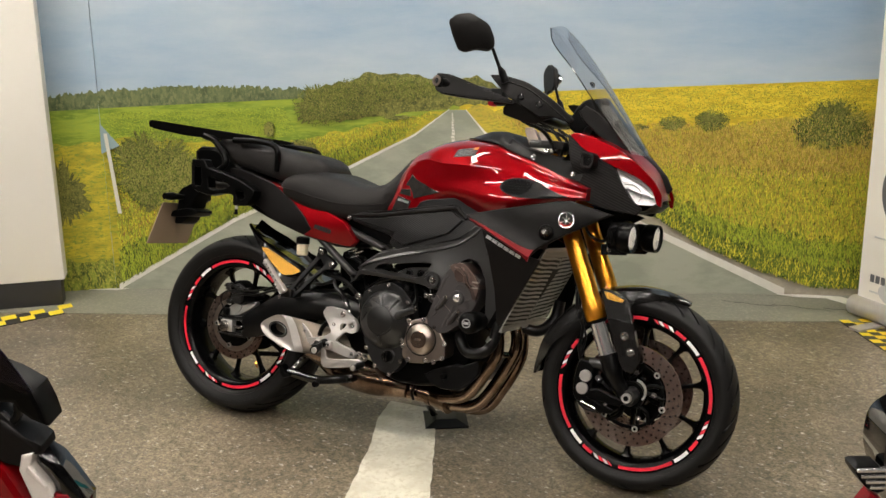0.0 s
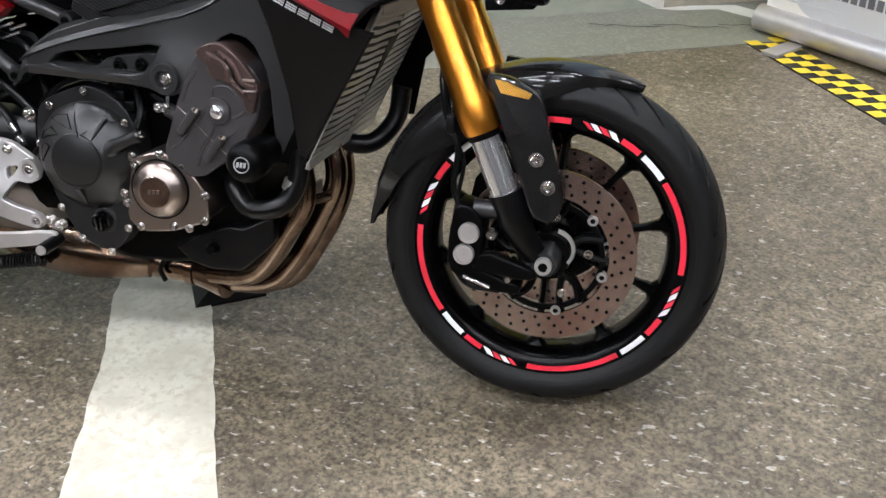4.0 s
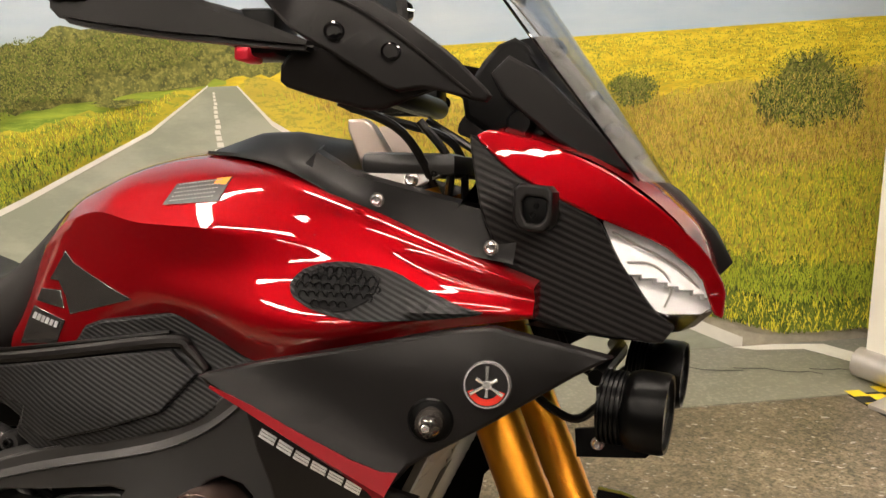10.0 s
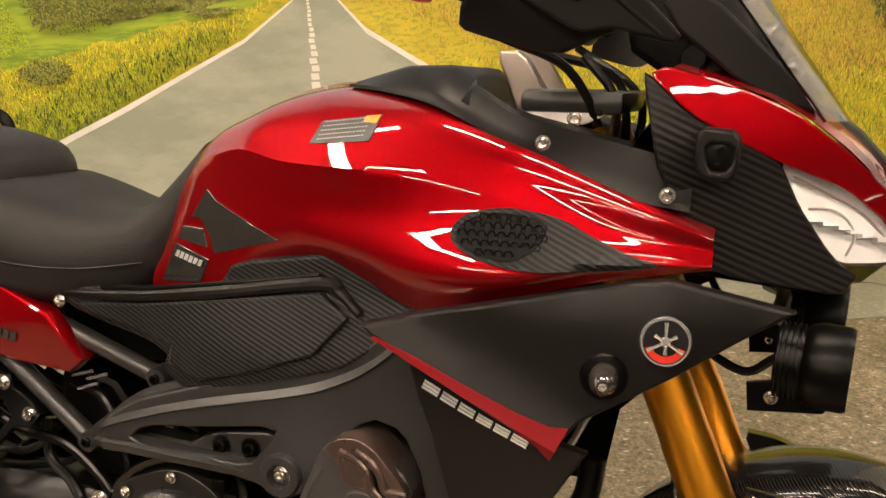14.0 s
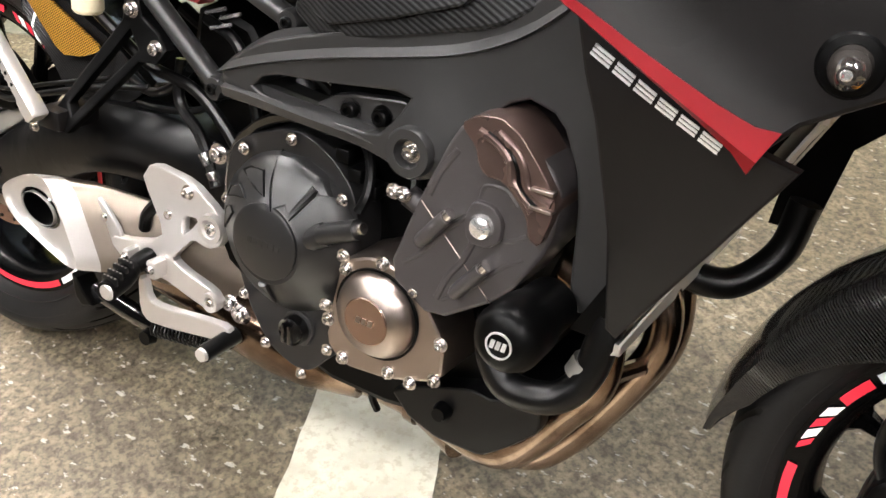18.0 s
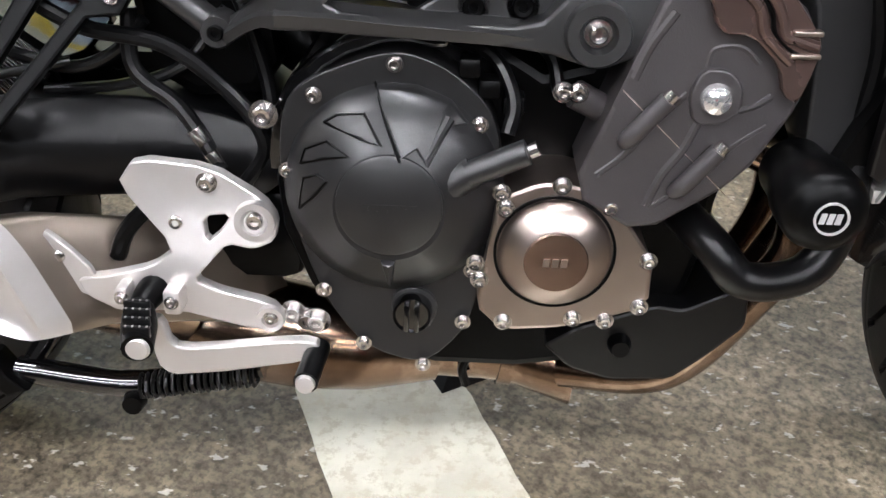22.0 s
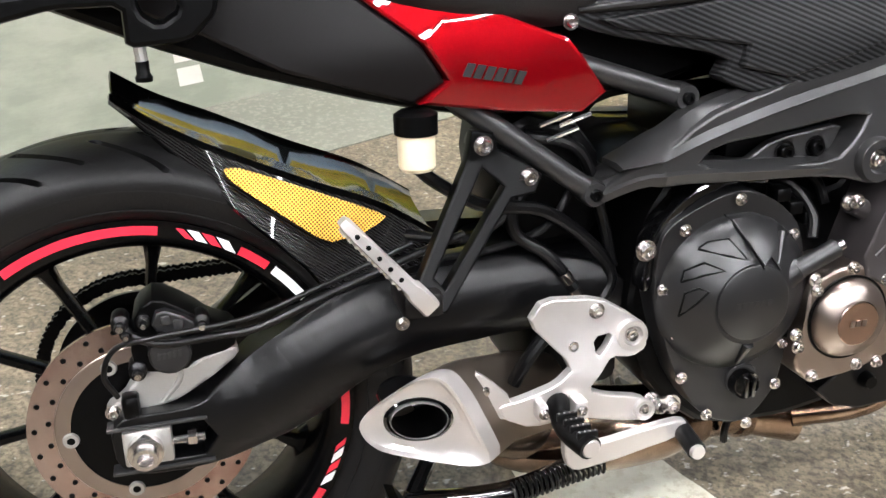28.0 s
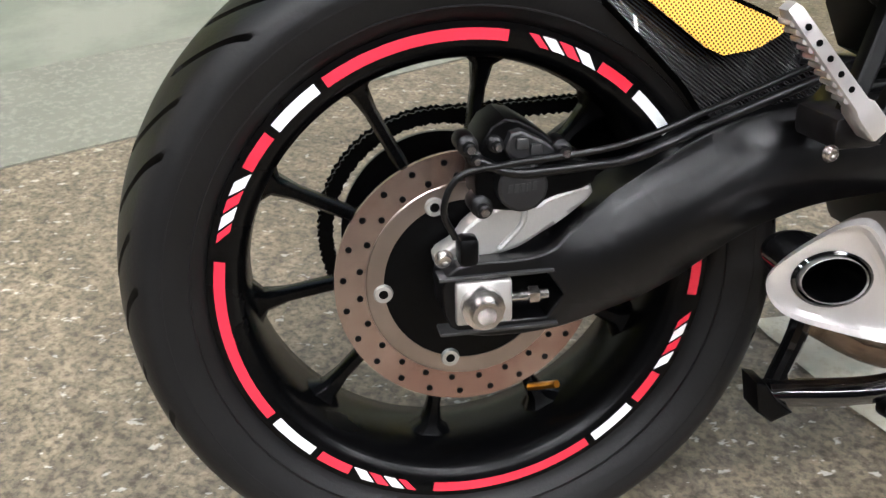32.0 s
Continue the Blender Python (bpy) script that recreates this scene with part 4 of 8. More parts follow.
def disc(name, centre, y, r0, r1, parent, rows, count, carrier, bolt_r, nb, spin):
    bm = lathe([(r0, 0), (r0, 0.005), (r1, 0.005), (r1, 0), (r0, 0)], (centre[0], y + 0.0025, centre[2]), seg=90)
    root = part("brake_disc", bm, DISC, parent, "drilled steel brake disc with red reflections put into its colour")
    bm = bmesh.new()
    for i in range(count):
        for j, fr in enumerate(rows):
            a = 2 * math.pi * (i + 0.33 * j) / count
            r = r0 + (r1 - r0) * fr
            lathe([(0, 0.0032), (0.0031, 0.0032), (0.0031, 0.0)], (centre[0] + r * math.cos(a), y, centre[2] + r * math.sin(a)), seg=8, bm=bm)
    tagged(part("drilling", bm, DARK, root, "drilled hole pattern", 0), kind="stuff")
    if carrier:
        part("disc_carrier", lathe([(0.028, 0.0), (0.028, 0.008), (carrier, 0.006), (carrier, 0.0)], (centre[0], y + 0.003, centre[2]), seg=60), DARK, root, "black disc carrier")
    for k in range(nb):
        a = radians(spin + 360 * k / nb)
        c = (centre[0] + bolt_r * math.cos(a), y, centre[2] + bolt_r * math.sin(a))
        part("disc_button", lathe([(0.0, 0.004), (0.004, 0.004), (0.0045, 0.007), (0.0078, 0.007), (0.009, 0.004), (0.009, -0.004)], c, seg=18), CASTING, root, "silver floating button")
        part("button_core", lathe([(0.0, 0.0062), (0.0046, 0.0062), (0.0046, 0.002)], c, seg=14), DARK, root)
    return root


rear = wheel("wheel", RW, 0.066, bike, 9, "gloss black ten-spoke rear wheel with red and white rim tape")
tyre("tyre", RW, [(0.231, -0.06), (0.24, -0.074), (0.262, -0.087), (0.282, -0.0895), (0.298, -0.075), (0.3085, -0.046), (0.3135, -0.018), (0.314, 0), (0.3135, 0.018), (0.3085, 0.046), (0.298, 0.075), (0.282, 0.0895), (0.262, 0.087), (0.24, 0.074), (0.231, 0.06)],
     rear, 30, 0.34, 0.279, "wide black rear tyre with angled grooves")
sidewall(RW, -0.0885, (0.27,), rear)
sidewall(RW, -0.0795, (0.2475,), rear)
rim_tape(RW, -0.0685, 80, rear, -1)
disc("brake_disc", RW, -0.066, 0.078, 0.1225, rear, (0.18, 0.5, 0.82), 24, 0.078, 0.079, 5, 40)
part("disc_band", lathe([(0.078, 0.0), (0.078, 0.0012), (0.0935, 0.0012), (0.0945, 0.0)], (0.0, -0.0688, RW[2]), seg=80), STATOR, rear, "silver inner band of the rear disc")
part("carrier_plate", lathe([(0.03, 0), (0.03, 0.012), (0.06, 0.012), (0.062, 0)], (0, -0.056, RW[2]), seg=40), DARK, rear)

front = wheel("wheel", FW, 0.048, bike, 14, "gloss black ten-spoke front wheel with red and white rim tape")
tyre("tyre", FW, [(0.229, -0.043), (0.236, -0.052), (0.25, -0.06), (0.264, -0.0605), (0.279, -0.05), (0.2885, -0.03), (0.2935, -0.01), (0.294, 0), (0.2935, 0.01), (0.2885, 0.03), (0.279, 0.05), (0.264, 0.0605), (0.25, 0.06), (0.236, 0.052), (0.229, 0.043)],
     front, 28, 0.3, 0.262, "black front tyre with angled grooves")
sidewall(FW, FW[1] - 0.0565, (0.2445,), front)
rim_tape(FW, FW[1] - 0.0505, 84, front, -1)
disc("brake_disc", FW, FW[1] - 0.079, 0.104, 0.149, front, (0.2, 0.5, 0.8), 30, 0, 0.0985, 6, 43)
disc("brake_disc", FW, FW[1] + 0.079, 0.104, 0.149, front, (0.2, 0.5, 0.8), 30, 0.1, 0.0985, 6, 43)
for k in range(5):
    a = radians(20 + 72 * k)
    d = Vector((math.cos(a), 0, math.sin(a)))
    w = Vector((-math.sin(a), 0, math.cos(a)))
    c = Vector((FW[0], FW[1] - 0.078, FW[2]))
    bm = tube([c + d * 0.03, c + d * 0.065 + w * 0.012, c + d * 0.098], 0.007, 8, 4)
    tube([c + d * 0.045, c + d * 0.075 - w * 0.025, c + d * 0.098 - w * 0.035], 0.006, 8, 4, bm=bm)
    part("carrier_arm", bm, DARK, front, "black disc carrier arm")
part("carrier_ring", lathe([(0.03, -0.006), (0.03, 0.01), (0.04, 0.01), (0.042, -0.006)], (FW[0], FW[1] - 0.078, FW[2]), seg=36), DARK, front)
part("carrier_ring", lathe([(0.088, -0.003), (0.088, 0.003), (0.097, 0.003), (0.097, -0.003), (0.088, -0.003)], (FW[0], FW[1] - 0.079, FW[2]), seg=60), DARK, front)
bolts(front, FW[1] - 0.086, [(FW[0] + 0.07 * math.cos(radians(8 + 72 * k)), FW[2] + 0.07 * math.sin(radians(8 + 72 * k))) for k in range(5)], 0.0055)

# ---- front fork, mudguard and brake ----
FY = FW[1]
for side in (-1, 1):
    y = FY + side * 0.108
    fork = part("fork_leg", lathe([(0.0, 0.06), (0.0275, 0.06), (0.0275, 0.40), (0.0285, 0.405), (0.0285, 0.50), (0.031, 0.508), (0.0315, 0.55), (0.029, 0.56), (0.0, 0.56)], (1.104, y, 1.018), (0.383, 0, -0.924), 32), GOLD, bike, "gold anodised upside-down fork tube")
    part("fork_slider", lathe([(0.0, 0.55), (0.0238, 0.55), (0.0238, 0.71), (0.0, 0.71)], (1.104, y, 1.018), (0.383, 0, -0.924), 28), CHROME, fork, "polished chrome inner tube")
    part("fork_seal", lathe([(0.0, 0.558), (0.0275, 0.558), (0.0265, 0.57), (0.0, 0.571)], (1.104, y, 1.018), (0.383, 0, -0.924), 28), DARK, fork)
    part("fork_foot", tube([(1.36, y, 0.405), (1.378, y, 0.36), (1.395, y + side * -0.004, 0.325), (1.425, y - side * 0.01, FW[2] - 0.008)], [0.0285, 0.028, 0.023, 0.021], 16), SWING, fork, "black axle foot")
    part("foot_lug", tube([(1.31, y + side * 0.004, 0.375), (1.372, y, 0.372)], 0.015, 12, smooth=False), FRAME, fork, "caliper lug")
bm = lathe([(0.0, 0.02), (0.007, 0.02), (0.008, 0.027), (0.0135, 0.027), (0.0145, 0.02), (0.0145, -0.02)], (FW[0], FY - 0.105, FW[2] - 0.004), seg=24)
part("axle_end", bm, CASTING, bike, "hollow silver axle end")
bm = lathe([(0.0, 0.03), (0.02, 0.03), (0.027, 0.01), (0.027, -0.03)], (FW[0], FY - 0.09, FW[2] - 0.004), seg=28)
part("axle_clamp", bm, FRAME, bike)
part("speed_ring", lathe([(0.03, -0.004), (0.03, 0.002), (0.035, 0.002), (0.036, -0.004)], (FW[0] + 0.012, FY - 0.09, FW[2] + 0.014), seg=36, start=-40, end=80), CASTING, front)
part("axle_bore", lathe([(0.0, 0.026), (0.0085, 0.026), (0.0085, 0.02)], (FW[0], FY - 0.105, FW[2] - 0.004), seg=6), DARK, bike, "", 20)


def caliper(side):
    y = FY + side * 0.108
    out = rnd([(1.283, 0.385), (1.312, 0.38), (1.332, 0.35), (1.33, 0.31), (1.322, 0.278), (1.36, 0.262), (1.398, 0.252), (1.392, 0.236), (1.35, 0.236), (1.30, 0.25), (1.272, 0.272), (1.272, 0.33)], 1, 0.2)
    root = part("brake_caliper", panel(out, abs(y) + 0.022 if side < 0 else y + 0.022, 0.06, bevel=0.008, side=side), DARK, bike, "black radial brake caliper with two silver caps")
    for x, z in ((1.307, 0.337), (1.300, 0.300)):
        part("piston_cap", lathe([(0.0, 0.008), (0.012, 0.008), (0.0125, 0.0095), (0.0165, 0.009), (0.0175, 0.006), (0.0175, -0.01)], (x, y + side * 0.022, z), (0, side, 0), 26), ALU, root, "round silver piston cap")
    bridge = rnd([(1.33, 0.31), (1.40, 0.288), (1.425, 0.275), (1.41, 0.262), (1.34, 0.27), (1.31, 0.275)], 1)
    part("caliper_bridge", panel(bridge, (abs(y) if side < 0 else y) + 0.026, 0.02, bevel=0.004, side=side), DARK, root)
    part("caliper_arm", tube([(1.335, y + side * 0.006, 0.262), (1.38, y + side * 0.004, 0.275), (1.42, y, 0.287)], [0.011, 0.009, 0.011], 12), DARK, root)
    part("pad_pin", tube([(1.30, y + side * 0.026, 0.262), (1.345, y + side * 0.026, 0.247)], 0.004, 8, smooth=False), BOLT, root)
    part("mount_bolt", lathe([(0, 0.004), (0.004, 0.004), (0.005, 0.009), (0.0085, 0.009), (0.0095, 0)], (1.343, y + side * 0.012, 0.335), (0, side, 0), 18), BOLT, root)
    part("bleed_bolt", lathe([(0, 0.006), (0.005, 0.006), (0.006, 0)], (1.375, y + side * 0.03, 0.266), (0, side, 0), 12), BOLT, root)
    return root


caliper(-1), caliper(1)


def mudguard():
    """A curved carbon mudguard over the front wheel with two side flanks."""
    rows = []
    n = 26
    for k in range(n + 1):
        t = k / n
        a = radians(64 + (178 - 64) * t)
        r = 0.307 + 0.012 * t * t + 0.004 * math.sin(math.pi * t)
        w = 0.012 + 0.061 * min(1, t * 4, (1 - t) * 4 + 0.35)
        drop = 0.004 + 0.02 * min(1, t * 5, (1 - t) * 9) + 0.045 * math.exp(-((t - 0.5) / 0.24) ** 2)
        row = []
        for u, d in ((-1, drop * 1.25), (-1.02, drop * 0.4), (-0.92, 0.008), (-0.6, 0.001), (-0.2, -0.003), (0, -0.004), (0.2, -0.003), (0.6, 0.001), (0.92, 0.008), (1.02, drop * 0.4), (1, drop * 1.25)):
            rr = r - d
            row.append(Vector((FW[0] + rr * math.cos(a), FY + u * w, FW[2] + rr * math.sin(a))))
        rows.append(row + [Vector((FW[0] + (r - 0.004 - d * 0.9) * math.cos(a), FY + u * (w - 0.003), FW[2] + (r - 0.004 - d * 0.9) * math.sin(a))) for u, d in ((0.97, drop * 1.25), (0.6, 0.003), (0, 0), (-0.6, 0.003), (-0.97, drop * 1.25))])
    root = part("front_mudguard", loft(rows, closed=True), WEAVE, bike, "glossy carbon-fibre front mudguard", 50)
    for side in (-1, 1):
        flank = rnd([(1.318, 0.593), (1.36, 0.588), (1.408, 0.566), (1.432, 0.49), (1.457, 0.395), (1.438, 0.358), (1.405, 0.368), (1.375, 0.45), (1.345, 0.53)], 1, 0.15)
        f = part("flank", panel(flank, lambda x, z: 0.122 - side * 0.018 - 0.12 * max(0, z - 0.5), 0.022, bevel=0.005, step=0.05, side=side), WEAVE, root, "carbon fork flank")
        if side < 0:
            bolts(f, -0.143, [(1.408, 0.465), (1.429, 0.421)], 0.0085)
            part("gold_inset", panel([(1.335, 0.585), (1.355, 0.582), (1.395, 0.566), (1.39, 0.558), (1.345, 0.565)], lambda x, z: 0.1425 - 0.12 * max(0, z - 0.5), 0.004, bevel=0), MESHGOLD, f, "gold mesh inset")
    return root


mudguard()
bm = tube([(1.25, FY - 0.10, 0.60), (1.253, FY - 0.112, 0.569), (1.26, FY - 0.112, 0.523), (1.281, FY - 0.115, 0.474), (1.276, FY - 0.115, 0.409), (1.29, FY - 0.118, 0.37)], 0.005)
part("brake_hose", bm, HOSE, bike, "black brake hose")
bm = tube([(1.258, FY - 0.10, 0.58), (1.268, FY - 0.108, 0.5), (1.29, FY - 0.11, 0.45), (1.283, FY - 0.113, 0.39), (1.275, FY - 0.115, 0.30), (1.30, FY - 0.12, 0.245), (1.36, FY - 0.12, 0.235)], 0.0035)
part("sensor_cable", bm, HOSE, bike, "thin black sensor cable")
part("hose_clamp", box(1.262, 1.275, FY - 0.125, FY - 0.1, 0.495, 0.525, 0.003), HOSE, bike)
bm = box(1.06, 1.17, -0.14, 0.14, 0.755, 0.79, 0.008)
part("lower_yoke", bm, FRAME, bike, "black lower fork yoke")
bm = box(1.065, 1.175, -0.14, 0.13, 0.985, 1.01, 0.008)
part("upper_yoke", bm, FRAME, bike, "dark upper fork yoke")

# ---- swingarm, rear brake, hugger ----
def swing_depth(x, z):
    """A rounded beam that narrows towards the axle."""
    c = sum(float(np.interp(x + e, (-0.03, 0.06, 0.15, 0.25, 0.4, 0.55), (0.313, 0.313, 0.352, 0.41, 0.424, 0.41))) for e in (-0.06, -0.04, -0.02, 0, 0.02, 0.04, 0.06)) / 7
    h = float(np.interp(x, (-0.03, 0.06, 0.15, 0.25, 0.4, 0.55), (0.05, 0.05, 0.062, 0.055, 0.05, 0.05)))
    d = min(1.0, abs(z - c) / h)
    return 0.118 + 0.016 * math.sin(max(0, min(1, (x - 0.05) / 0.4)) * math.pi) - 0.024 * d ** 2.4 * max(0, min(1, (x - 0.04) / 0.08))


for side in (-1, 1):
    arm = [(-0.034, 0.349), (0.06, 0.348), (0.085, 0.372), (0.15, 0.415), (0.225, 0.457), (0.32, 0.468), (0.42, 0.472), (0.53, 0.45), (0.56, 0.41), (0.52, 0.375), (0.40, 0.378), (0.30, 0.375), (0.235, 0.352), (0.19, 0.312), (0.13, 0.29), (0.075, 0.275), (-0.03, 0.279)]
    slot = [(-0.02, 0.333), (0.062, 0.333), (0.075, 0.312), (0.06, 0.291), (-0.02, 0.293)]
    part("swingarm", panel(rnd(arm, 2, 0.2), swing_depth, 0.05, [slot], bevel=0.012, step=0.013, side=side, seg=3), SWING, bike, "satin black cast swingarm")
    if side < 0:
        adj = part("chain_adjuster", box(-0.022, 0.028, -0.124, -0.1, 0.2925, 0.333, 0.003), CASTING, bike, "silver chain adjuster block")
        part("axle_nut", lathe([(0.0, 0.01), (0.007, 0.01), (0.0085, 0.024), (0.0125, 0.024), (0.0135, 0.012), (0.019, 0.011), (0.019, 0.0)], (0.0, -0.124, 0.3115), seg=12), BOLT, adj, "hexagonal axle nut")
        part("adjuster_bolt", tube([(0.028, -0.114, 0.312), (0.062, -0.114, 0.312)], 0.0045, 10, smooth=False), BOLT, adj)
        part("lock_nut", lathe([(0, 0.006), (0.0085, 0.006), (0.0085, -0.003), (0, -0.003)], (0.047, -0.114, 0.312), (1, 0, 0), 6), BOLT, adj, smooth=20)
        part("arm_plate", box(-0.036, 0.07, -0.122, -0.1, 0.283, 0.2865, 0.001), FRAME, adj, "slot edge")
        part("arm_plate", box(-0.036, 0.066, -0.122, -0.1, 0.3345, 0.338, 0.001), FRAME, adj, "slot edge")
part("swingarm_bridge", box(0.40, 0.55, -0.1, 0.1, 0.39, 0.46, 0.02, 3), SWING, bike)

cal = part("rear_caliper_bracket", panel(rnd([(-0.034, 0.338), (-0.036, 0.352), (-0.016, 0.363), (-0.006, 0.378), (0.02, 0.392), (0.055, 0.39), (0.066, 0.397), (0.104, 0.407), (0.108, 0.394), (0.078, 0.375), (0.053, 0.358), (0.034, 0.349), (0.0, 0.344)], 1), 0.1, 0.02, bevel=0.004), CASTING, bike, "silver caliper bracket")
part("bracket_rib", tube([(0.045, -0.1, 0.386), (0.042, -0.101, 0.374), (0.03, -0.1, 0.36), (0.022, -0.1, 0.352)], 0.003, 8), CASTING, cal)
part("rear_caliper", panel(rnd([(0.0, 0.396), (-0.002, 0.425), (0.008, 0.462), (0.03, 0.474), (0.064, 0.452), (0.08, 0.436), (0.108, 0.424), (0.102, 0.406), (0.062, 0.399), (0.05, 0.388), (0.019, 0.391)], 1), 0.11, 0.055, bevel=0.007), DARK, cal, "black rear brake caliper")
part("caliper_step", panel(rnd([(0.02, 0.442), (0.03, 0.466), (0.062, 0.45), (0.07, 0.436), (0.05, 0.43)], 1), 0.119, 0.02, bevel=0.003), ENGINE, cal)
for x, z in ((0.037, 0.452), (0.049, 0.446)):
    part("caliper_pad_pin", box(x - 0.005, x + 0.005, -0.1225, -0.115, z - 0.005, z + 0.005, 0.0015), FRAME, cal)
part("piston_cap", lathe([(0.0, 0.009), (0.019, 0.009), (0.0215, 0.007), (0.022, 0.0), (0.022, -0.012)], (0.037, -0.116, 0.415), seg=32), ENGINE, cal, "round black piston housing")
bars(cal, "moulded_lettering", 0.024, 0.411, 0.026, 0.007, 5, -0.1252, FRAME, 4, 0.35, 0.2, 0.0006)
for x, z, r in ((0.003, 0.398, 0.0095), (-0.008, 0.452, 0.009), (0.015, 0.452, 0.007), (-0.003, 0.442, 0.007), (0.072, 0.443, 0.0085)):
    part("slide_boot", lathe([(0.0, 0.016), (r * 0.55, 0.016), (r * 0.6, 0.011), (r * 0.9, 0.01), (r * 0.7, 0.006), (r, 0.004), (r * 0.8, 0.0), (r, -0.004), (r, -0.02)], (x, -0.112, z), seg=20), HOSE, cal, "black rubber slide boot")
    part("boot_bolt", lathe([(0.0, 0.02), (r * 0.42, 0.02), (r * 0.45, 0.014)], (x, -0.112, z), seg=6), BOLT, cal, "", 20)
part("sensor_block", box(-0.018, 0.0, -0.122, -0.1, 0.346, 0.372, 0.005), DARK, cal, "black wheel speed sensor")
bolts(cal, -0.104, [(-0.028, 0.349)], 0.006)
bm = tube([(0.0, -0.118, 0.44), (0.03, -0.123, 0.428), (0.09, -0.125, 0.43), (0.13, -0.13, 0.435), (0.2, -0.13, 0.46), (0.3, -0.12, 0.49), (0.36, -0.1, 0.50)], 0.0045)
part("brake_hose", bm, HOSE, bike, "black rear brake hose")
bm = tube([(-0.02, -0.116, 0.372), (-0.03, -0.12, 0.40), (-0.015, -0.12, 0.428), (0.03, -0.125, 0.437), (0.12, -0.13, 0.447), (0.2, -0.128, 0.472), (0.3, -0.11, 0.50)], 0.003)
part("sensor_cable", bm, HOSE, bike, "thin black sensor cable")
part("valve_stem", tube([(0.072, -0.02, 0.165), (0.09, -0.055, 0.185)], 0.004, 8, smooth=False), GOLD, rear, "brass valve stem")

# chain and sprocket on the far side
part("sprocket", lathe([(0.06, 0), (0.06, 0.006), (0.104, 0.006), (0.104, 0), (0.06, 0)], (0, 0.08, RW[2]), seg=60), DARK, rear, "dark steel rear sprocket")


def link(bm, c, a, long):
    """One chain link: two round-ended plates and a roller."""
    m = Matrix.Translation(c) @ Matrix.Rotation(-a, 4, "Y")
    for y in (-0.008, 0.008):
        ring = [(long * 0.62, 0.004), (long * 0.62, -0.004), (long * 0.35, -0.0085), (0.0, -0.0062), (-long * 0.35, -0.0085), (-long * 0.62, -0.004), (-long * 0.62, 0.004), (-long * 0.35, 0.0085), (0.0, 0.0062), (long * 0.35, 0.0085)]
        vs = [bm.verts.new(m @ Vector((p, y + d, q))) for d in (-0.0015, 0.0015) for p, q in ring]
        n = len(ring)
        bm.faces.new(vs[:n])
        bm.faces.new(vs[n:][::-1])
        for k in range(n):
            bm.faces.new((vs[k], vs[(k + 1) % n], vs[n + (k + 1) % n], vs[n + k]))
    made = bmesh.ops.create_cube(bm, size=1)["verts"]
    for v in made:
        v.co = m @ Vector((v.co.x * 0.009 + long * 0.5, v.co.y * 0.016, v.co.z * 0.009))


bm = bmesh.new()
for k in range(28):
    a = radians(80 + 190 * k / 27)
    link(bm, (0.12 * math.cos(a), 0.08, RW[2] + 0.12 * math.sin(a)), a + math.pi / 2, 0.0155)
for k in range(30):
    t = k / 29
    link(bm, (0.02 + 0.46 * t, 0.08, RW[2] + 0.12 + 0.008 * t), 0.0, 0.0155)
for k in range(12):
    t = k / 11
    link(bm, (0.0 + 0.18 * t, 0.08, RW[2] - 0.12 + 0.02 * t), 0.0, 0.0155)
tagged(part("drive_chain", bm, DARK, rear, "dark drive chain", 0), kind="stuff")


def hugger():
    """The rear mudguard: a folded shell over the tyre with gold mesh in its flank."""
    edge = [(0.008, 0.666), (0.052, 0.636), (0.112, 0.606), (0.194, 0.567), (0.275, 0.532), (0.34, 0.49)]
    low = [(0.03, 0.646), (0.082, 0.594), (0.131, 0.543), (0.182, 0.49), (0.215, 0.452), (0.28, 0.44)]
    rows = []
    lines = [spline([(a, 0, b) for a, b in some], 8) for some in (edge, low)]
    for k, ((ex, _, ez), (lx, _, lz)) in enumerate(zip(*lines)):
        t = min(1, max(0, ex / 0.1))
        w1, w2 = 0.03 + 0.038 * t, 0.045 + 0.055 * t
        wave = 0.005 * math.sin(k * 0.62) * t
        row = [Vector((lx, -w2, lz)), Vector((ex, -w1 - 0.008, ez)), Vector((ex, -w1, ez + 0.006)), Vector((ex, -w1 + 0.012, ez + 0.004)), Vector((ex, -0.02, ez + 0.001 + wave)), Vector((ex, 0.015, ez + 0.002 - wave)),
               Vector((ex, w1 - 0.012, ez + 0.012)), Vector((ex, w1, ez + 0.02)), Vector((ex, w1 + 0.01, ez + 0.008)), Vector((lx, w2, lz))]
        rows.append(row + [Vector((p.x - 0.002, p.y * 0.94, p.z - 0.004)) for p in row[::-1]])
    root = part("rear_hugger", loft(rows, closed=True), LACQUER, bike, "gloss black rear hugger with gold mesh flanks", 28)
    skins = [[r[0] + Vector((0, -0.0015, 0.0)), r[1] + Vector((0, -0.0015, 0.0))] for r in rows]
    part("carbon_flank", loft([r + [p + Vector((0, 0.002, 0)) for p in r[::-1]] for r in skins], closed=True), WEAVE, root, "glossy carbon-fibre flank", 30)
    mesh = [(0.111, 0.598), (0.13, 0.596), (0.264, 0.537), (0.276, 0.529), (0.246, 0.515), (0.208, 0.511), (0.144, 0.562), (0.114, 0.588)]
    part("gold_inset", panel(rnd(mesh, 1, 0.15), lambda x, z: 0.0865 + 0.22 * max(0, (0.60 - 0.33 * (x - 0.12)) - z) + 0.0105, 0.004, bevel=0, step=0.03), MESHGOLD, root, "gold mesh inset")
    return root


hugger()

